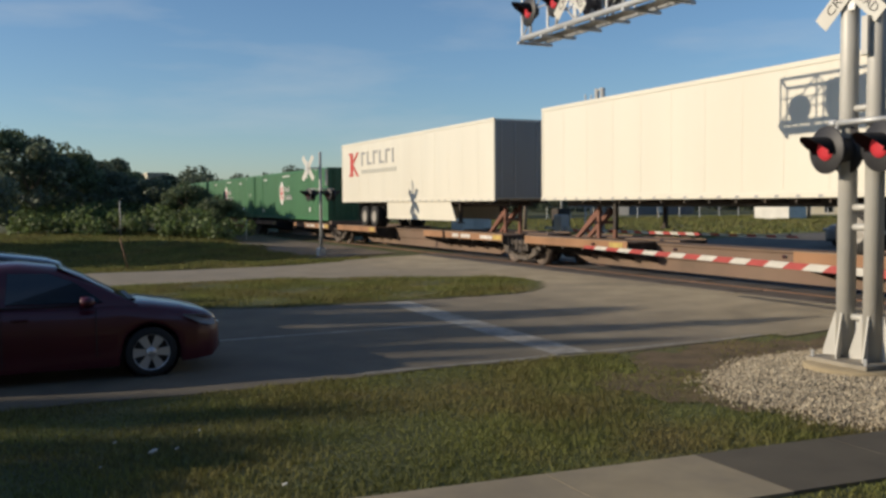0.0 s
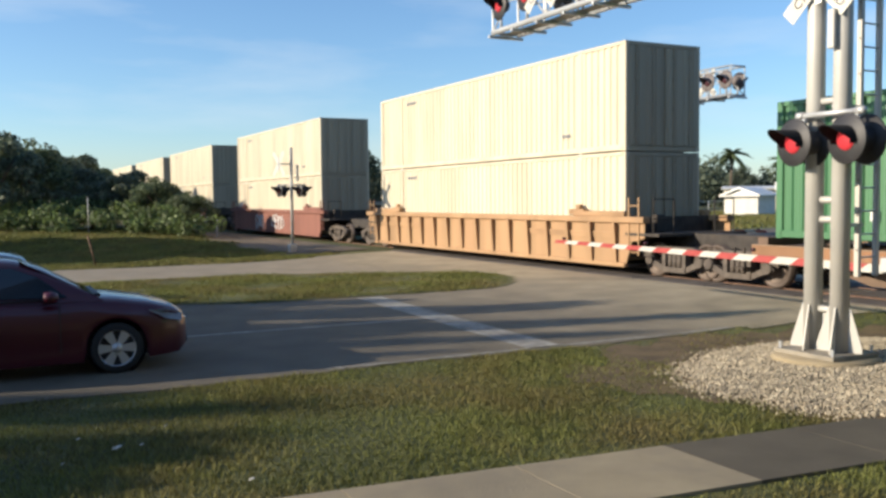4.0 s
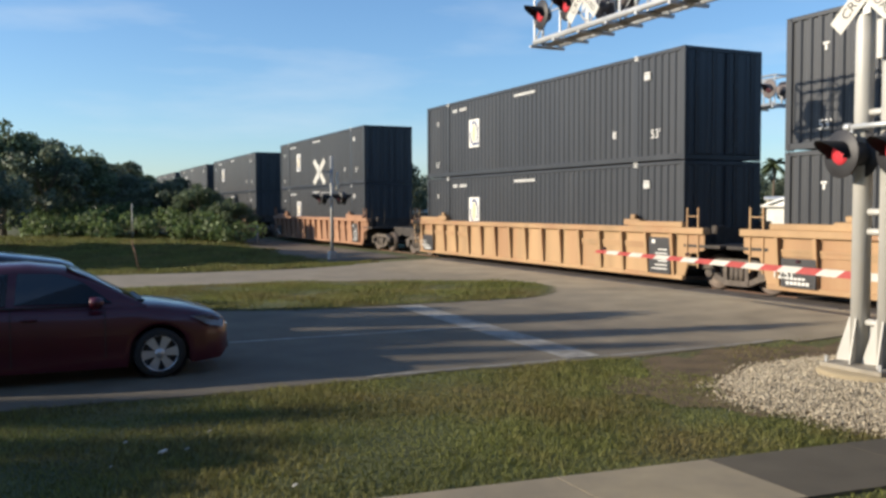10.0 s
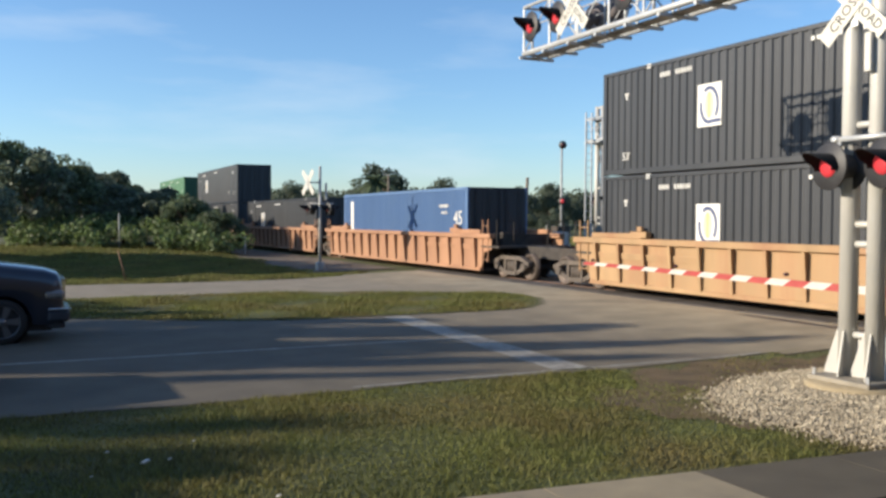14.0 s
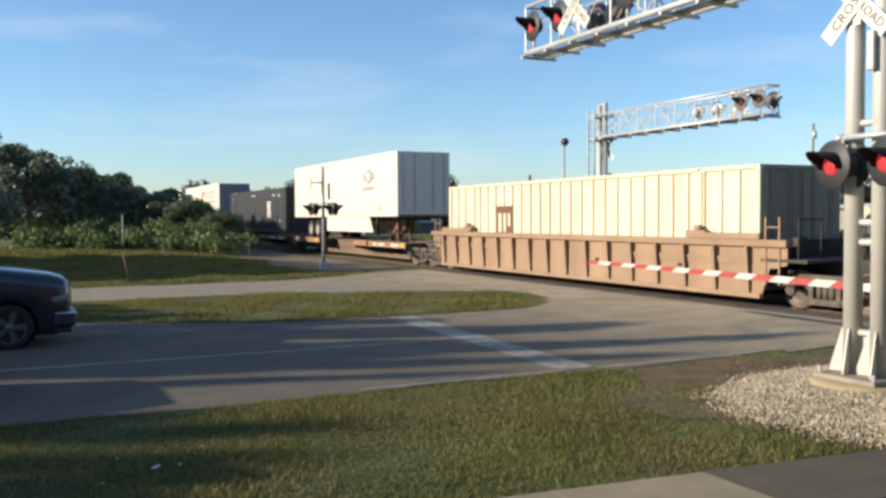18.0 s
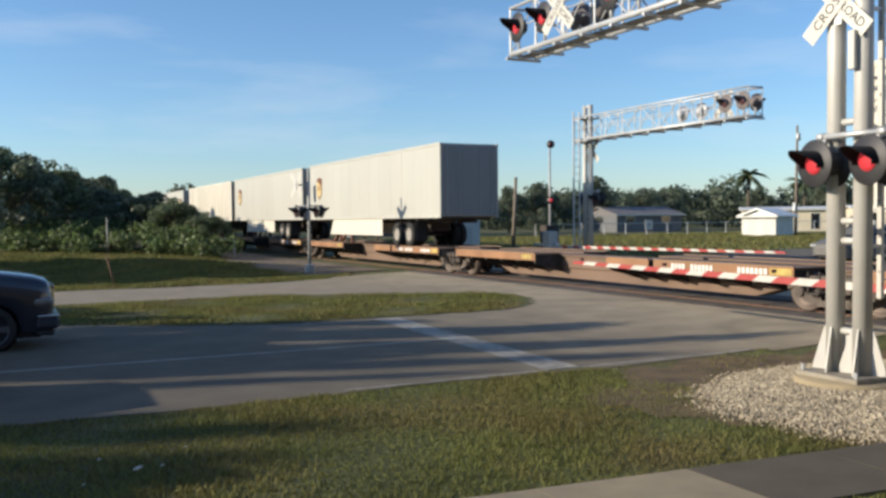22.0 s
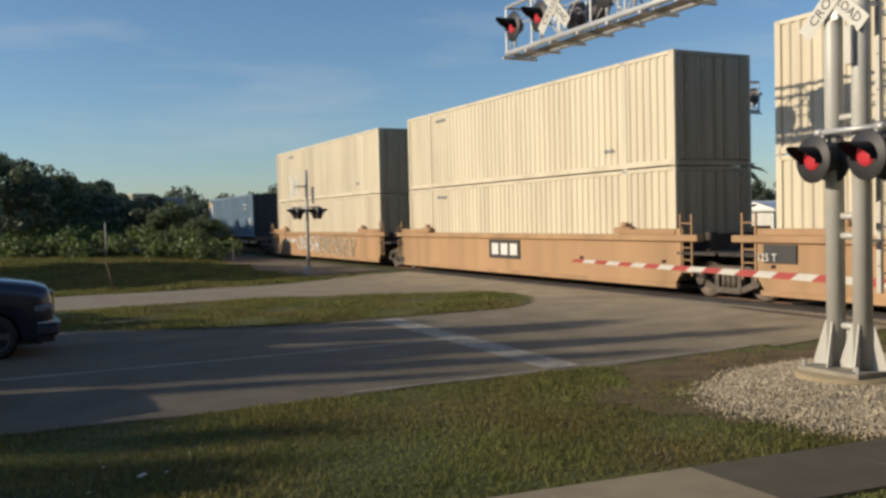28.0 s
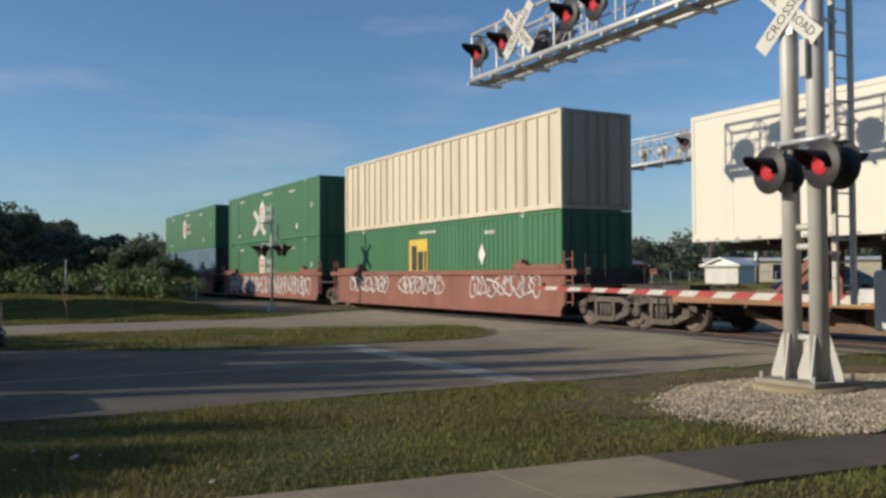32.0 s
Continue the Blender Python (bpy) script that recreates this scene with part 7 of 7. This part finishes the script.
part("bumper_strip", boxes((-0.26, 0.11, -1.0, 1.0, 0.57, 0.605), bevel=0.012), M_CHROME, pickup, "thin chrome bumper strip")
part("air_dam", boxes((-0.3, 0.02, -0.92, 0.92, 0.24, 0.36), bevel=0.03), M_BLACK, pickup)
part("grille", boxes((-0.1, 0.03, -0.42, 0.42, 0.7, 1.06), bevel=0.02), M_BLACK, pickup)
for b in ((-0.02, 0.05, -0.46, 0.46, 1.04, 1.1), (-0.02, 0.05, -0.46, 0.46, 0.68, 0.73), (-0.02, 0.05, -0.46, -0.4, 0.7, 1.08), (-0.02, 0.05, 0.4, 0.46, 0.7, 1.08), (-0.02, 0.05, -0.03, 0.03, 0.7, 1.08), (-0.02, 0.05, -0.4, 0.4, 0.86, 0.91)):
    part("grille_bar", boxes(b, bevel=0.008), M_CHROME, pickup)
for s in (-1, 1):
    part("headlight", boxes((-0.34, 0.02, min(s * 0.56, s * 0.998), max(s * 0.56, s * 0.998), 0.75, 0.93), bevel=0.06), M_DIMLAMP, pickup, "large clouded headlight")
    part("fog_lamp", boxes((-0.05, 0.05, min(s * 0.6, s * 0.75), max(s * 0.6, s * 0.75), 0.36, 0.44), bevel=0.02), M_LAMPGLASS, pickup)
    glass_quad(pickup, "side_window", [(-2.0, s * 0.925, 1.5), (-3.0, s * 0.925, 1.5), (-2.95, s * 0.77, 1.86), (-2.4, s * 0.77, 1.86)], "dark side window")
    part("door_seam", boxes((-1.704, -1.696, s * 0.99 - 0.01, s * 0.99 + 0.014, 0.5, 1.22)), M_BLACK, pickup)
    part("wing_mirror", boxes((-2.0, -1.85, min(s * 1.0, s * 1.22), max(s * 1.0, s * 1.22), 1.4, 1.65), bevel=0.03), M_BLACK, pickup)
    part("arch_lip", boxes((-1.45, -0.5, s * 0.985, s * 0.985 + s * 0.02 if s > 0 else s * 0.985 + 0.001, 0.86, 0.88)), M_CARNAVY, pickup)
glass_quad(pickup, "windscreen", [(-1.47, 0.8, 1.5), (-1.47, -0.8, 1.5), (-2.2, -0.68, 1.91), (-2.2, 0.68, 1.91)], "windscreen")
wheel_set(pickup, (0.98, 4.55), 1.0, 0.39, 5, M_DULLRIM)

waiting = car("waiting_car", "dusty grey car waiting on the road beyond the crossing", M_CARGREY, 4.8, 0.9, SED_TOP, SED_PLAN, SED_LOW, (0.95, 3.72), 0.325, SED_ROOF, (0.83, 0.62), None, 6,
              Matrix.Translation((31.2, 25.05, ground_z(33, 27) - 0.06)) @ Matrix.Rotation(math.pi, 4, "Z"))
glass_quad(waiting, "windscreen", [(-1.14, 0.74, 1.0), (-1.14, -0.74, 1.0), (-2.04, -0.56, 1.46), (-2.04, 0.56, 1.46)], "dark raked windscreen")
for s in (-1, 1):
    glass_quad(waiting, "side_window", [(-1.6, s * 0.84, 1.02), (-3.6, s * 0.84, 1.05), (-3.2, s * 0.69, 1.36), (-2.16, s * 0.69, 1.37)], "dark side window")
    part("headlight", boxes((-0.3, -0.02, min(s * 0.5, s * 0.8), max(s * 0.5, s * 0.8), 0.62, 0.74), bevel=0.03), M_LAMPGLASS, waiting)
    part("roof_post", boxes((-2.5, -2.44, s * 0.3 - 0.04, s * 0.3 + 0.04, 1.5, 1.68), bevel=0.015), M_WHITE, waiting)
wheel_set(waiting, (0.95, 3.72), 0.9, 0.325, 6, M_STEEL)


def drive():
    """The sedan backs away from the stop line and comes to rest."""
    rows = [(0, 4.2), (9.8, 4.2), (10.2, 4.1), (10.6, 3.91), (10.8, 3.78), (11.0, 3.65), (11.2, 3.51), (11.4, 3.33), (11.6, 3.13), (11.8, 2.9), (12.0, 2.68), (12.2, 2.46), (12.4, 2.22), (12.6, 2.0), (12.8, 1.81), (13.0, 1.66), (13.2, 1.53), (13.5, 1.38), (14.0, 1.22), (14.6, 1.1), (15.2, 1.05), (32.0, 1.05)]
    walk(sedan, [(t, pose(x - 0.08, SEDAN_Y, 0)) for t, x in rows])
    for w, q, s in SED_WHEELS:
        walk(w, [(t, pose(-q, s * 0.79, 0.325, 0, math.degrees((x - 4.2) / 0.325), 0)) for t, x in rows])


# ---- posts, yards and houses beyond the railway ----
def post(name, label, x, y, h, r, material, lean=0.0, z=None):
    bm = BM()
    tube(bm, (0, 0, -0.15), (lean, 0, h), r, r * 0.9, 8)
    ob = part(name, bm, material, None, at=(x, y, ground_z(x, y) if z is None else z))
    return tagged(ob, label, "post", "marker posts")


post("marker_post", "thin white marker post at the edge of the lawn", 7.0, 53.5, 2.0, 0.03, M_WHITE)
post("marker_post", "short white marker post beside the railway", 13.6, 51.0, 1.15, 0.05, M_WHITE)
post("marker_post", "leaning thin rusty stake in the verge", 5.15, 32.6, 1.1, 0.025, M_RUST, lean=-0.28)

# wayside signal
ws = thing("railway_signal", "grey steel railway signal post with one red light", "signal", (31.2, 45, ground_z(31, 45)), "railway signals")
bm = BM()
tube(bm, (0, 0, 0), (0, 0, 6.3), 0.075, 0.06, 10)
part("signal_post", bm, M_DULL, ws)
for z, lit in ((6.35, False), (3.0, True)):
    bm = BM()
    lathe(bm, [(0, 0), (0, 0.24), (0.03, 0.24), (0.03, 0)], (-0.6, -0.8, 0), 20, (0, -0.1, z))
    part("backboard", bm, M_BLACK, ws)
    bm = BM()
    lathe(bm, [(0.03, 0.12), (0.06, 0.1), (0.07, 0)], (-0.6, -0.8, 0), 14, (0, -0.12, z))
    part("lens", bm, M_LED if lit else M_LENS_OFF, ws, "lit red lens" if lit else "unlit lens")
part("relay_case", boxes((-0.5, 0.4, -0.35, 0.35, 0.0, 1.5), bevel=0.03), M_UNDER, ws)


def pole(x, y, h, lean=0.0, cross=False):
    t = thing("utility_pole", "weathered timber utility pole", "utility pole", (x, y, ground_z(x, y)), "utility poles")
    bm = BM()
    tube(bm, (0, 0, -0.3), (lean, 0, h), 0.14, 0.1, 10)
    part("pole", bm, M_WOOD, t)
    if cross:
        bm = BM()
        tube(bm, (0.22, -0.1, h - 1.4), (0.22, -0.1, h - 0.7), 0.2, seg=12)
        part("transformer", bm, M_STEEL, t)
        part("meter_box", boxes((-0.3, -0.12, -0.2, 0.1, 2.2, 3.0), bevel=0.02), M_STEEL, t)


pole(31.6, 50, 4.6, 0.25)
pole(68.4, 60, 10.2, 0.2, True)
pole(33.5, 78, 6.0)
pole(40.0, 95, 7.2)

M_SIDING = mat("pale_siding", (0.62, 0.6, 0.54), 0.8, var=0.08, scale=2, bump=0.2)
M_ROOFP = mat("pale_sheet_roof", (0.7, 0.7, 0.68), 0.5, 0.1, var=0.08)
M_ROOFG = mat("grey_shingle_roof", (0.16, 0.15, 0.15), 0.9, var=0.2, scale=4, bump=0.5)
M_CREAMWALL = mat("cream_house_wall", (0.6, 0.53, 0.39), 0.85, var=0.08, scale=1.5)
M_WALLG = mat("grey_house_wall", (0.13, 0.135, 0.14), 0.85, var=0.12, scale=1.5)


def house(name, label, x, y, w, d, h, rise, wall, roof, wins, turn=0.0, ridge="x"):
    z = ground_z(x, y)
    t = thing(name, label, "house" if name == "house" else "shed", Matrix.Translation((x, y, z)) @ Matrix.Rotation(radians(turn), 4, "Z"), "houses beyond the railway")
    part("wall", boxes((-w / 2, w / 2, -d / 2, d / 2, -0.3, h)), wall, t)
    bm = BM()
    o = 0.35
    if ridge == "x":
        prism(bm, [(-d / 2 - o, h - 0.08), (0, h + rise), (d / 2 + o, h - 0.08), (d / 2 + o, h + 0.06), (0, h + rise + 0.14), (-d / 2 - o, h + 0.06)], -w / 2 - o, w / 2 + o)
        prism(bm, [(-d / 2, h), (d / 2, h), (0, h + rise)], -w / 2, w / 2)
    else:
        prism(bm, [(-w / 2 - o, h - 0.08), (0, h + rise), (w / 2 + o, h - 0.08), (w / 2 + o, h + 0.06), (0, h + rise + 0.14), (-w / 2 - o, h + 0.06)], -d / 2 - o, d / 2 + o, "y")
        prism(bm, [(-w / 2, h), (w / 2, h), (0, h + rise)], -d / 2, d / 2, "y")
    part("roof", bm, roof, t)
    part("fascia", boxes((-w / 2 - 0.37, w / 2 + 0.37, -d / 2 - 0.4, -d / 2 - 0.36, h - 0.12, h + 0.06)), M_SIGN, t)
    for u, ww, z0, z1 in wins:
        wnd = part("window", boxes((u - ww / 2, u + ww / 2, -d / 2 - 0.03, -d / 2 + 0.02, z0, z1)), M_SIGN, t)
        part("pane", boxes((u - ww / 2 + 0.06, u + ww / 2 - 0.06, -d / 2 - 0.045, -d / 2 - 0.02, z0 + 0.06, z1 - 0.06)), M_GLASS, wnd)
    return t


house("garden_shed", "small white gabled garden shed on rough grass", 64.5, 59.7, 3.3, 3.2, 1.75, 0.6, M_SIDING, M_ROOFP, [], -75, "y")
house("house", "long low pale house with a white sheet roof", 86.0, 77.6, 9.5, 7, 2.55, 0.2, M_CREAMWALL, M_ROOFP, [(-2.6, 1.2, 1.0, 2.0), (3.2, 1.0, 0.2, 2.1)], -44)
house("house", "grey house with a shingle roof behind a fence", 73, 90, 10, 7, 2.1, 0.9, M_WALLG, M_ROOFG, [(-3, 1.4, 1.0, 2.0), (2.5, 1.4, 1.0, 2.0)])
house("house", "low pale house with a flat roof", 100, 72, 12, 7, 2.7, 0.2, M_CREAMWALL, M_ROOFP, [(-4, 1.4, 1.0, 2.1), (3, 1.4, 1.0, 2.1)], -44)

house("house", "low far house with a thin white roof edge", 39.0, 90, 8, 6, 1.25, 0.25, M_WALLG, M_ROOFP, [(-1.5, 1.0, 0.4, 1.0)], -10)

fence = thing("chain_link_fence", "grey chain-link fence along the yards", "fence", (0, 0, 0))
for k in range(22):
    x = 46 + 2.6 * k
    bm = BM()
    tube(bm, (x, 70, ground_z(x, 70) - 0.1), (x, 70, ground_z(x, 70) + 1.25), 0.04, seg=6)
    part("fence_post", bm, M_STEEL, fence)
bm = BM()
tube(bm, (46, 70, ground_z(60, 70) + 1.2), (100.6, 70, ground_z(60, 70) + 1.2), 0.03, seg=6)
part("top_rail", bm, M_STEEL, fence)
for k in range(4):
    bm = BM()
    tube(bm, (46, 70, ground_z(60, 70) + 0.2 + 0.28 * k), (100.6, 70, ground_z(60, 70) + 0.2 + 0.28 * k), 0.007, seg=4)
    part("wire", bm, M_STEEL, fence)

shelter = thing("equipment_shelter", "small pale metal signal equipment shelter beside the track", "shelter", (25.7, 46.2, 0.3))
part("cabin", boxes((-0.95, 0.95, -0.72, 0.72, 0.1, 2.1), bevel=0.03), M_SIDING, shelter)
bm = BM()
prism(bm, [(-1.05, 2.1), (1.05, 2.1), (1.05, 2.16), (0, 2.3), (-1.05, 2.16)], -0.82, 0.82, "y")
part("roof", bm, M_ROOFP, shelter)
part("door", boxes((-0.2, 0.45, -0.75, -0.71, 0.2, 1.5), bevel=0.01), M_SIGN, shelter)
part("plinth", boxes((-1.05, 1.05, -0.82, 0.82, -0.5, 0.1)), M_WALK, shelter)

# a notice board in the yards
board = thing("notice_board", "small white square notice board by the fence", "sign", (57.2, 67.5, ground_z(57, 67)))
part("panel", boxes((-0.45, 0.45, -0.02, 0.02, 0.6, 1.5), bevel=0.01), M_SIGN, board)
for dx in (-0.35, 0.35):
    part("stake", boxes((dx - 0.03, dx + 0.03, 0.02, 0.07, -0.2, 1.4)), M_WOOD, board)
part("picture_bar", boxes((-0.1, 0.15, -0.026, -0.018, 0.85, 1.2)), M_GREYM, board)
# scraps of litter in the grass
for x, y, sz in ((2.67, 8.2, 0.035), (2.39, 8.68, 0.018), (2.88, 8.2, 0.016), (3.48, 6.73, 0.02), (3.19, 8.78, 0.012), (2.2, 7.9, 0.012)):
    bm = BM()
    bmesh.ops.create_icosphere(bm, subdivisions=1, radius=sz)
    for v in bm.verts:
        v.co = Vector((v.co.x * 1.3, v.co.y, v.co.z * 0.5 + 0.4 * v.co.x))
    tagged(part("litter", bm, M_SIGN, None, at=(x, y, 0.03)), "small crumpled white scrap of litter in the grass", "litter", "litter in the grass")


# ---- what moves ----
def run_of(t):
    """Metres that the train has gone by t seconds."""
    u = t / 32
    return t * (24.68882 + 1.28412 * u - 2.26695 * u * u + 0.98824 * u ** 3)


def motions():
    times = [2.0 * k for k in range(17)]
    for ob, s, z in TRAIN:
        walk(ob, [(t, pose(TRACK_X, s - run_of(t), z)) for t in times])
    drive()


motions()
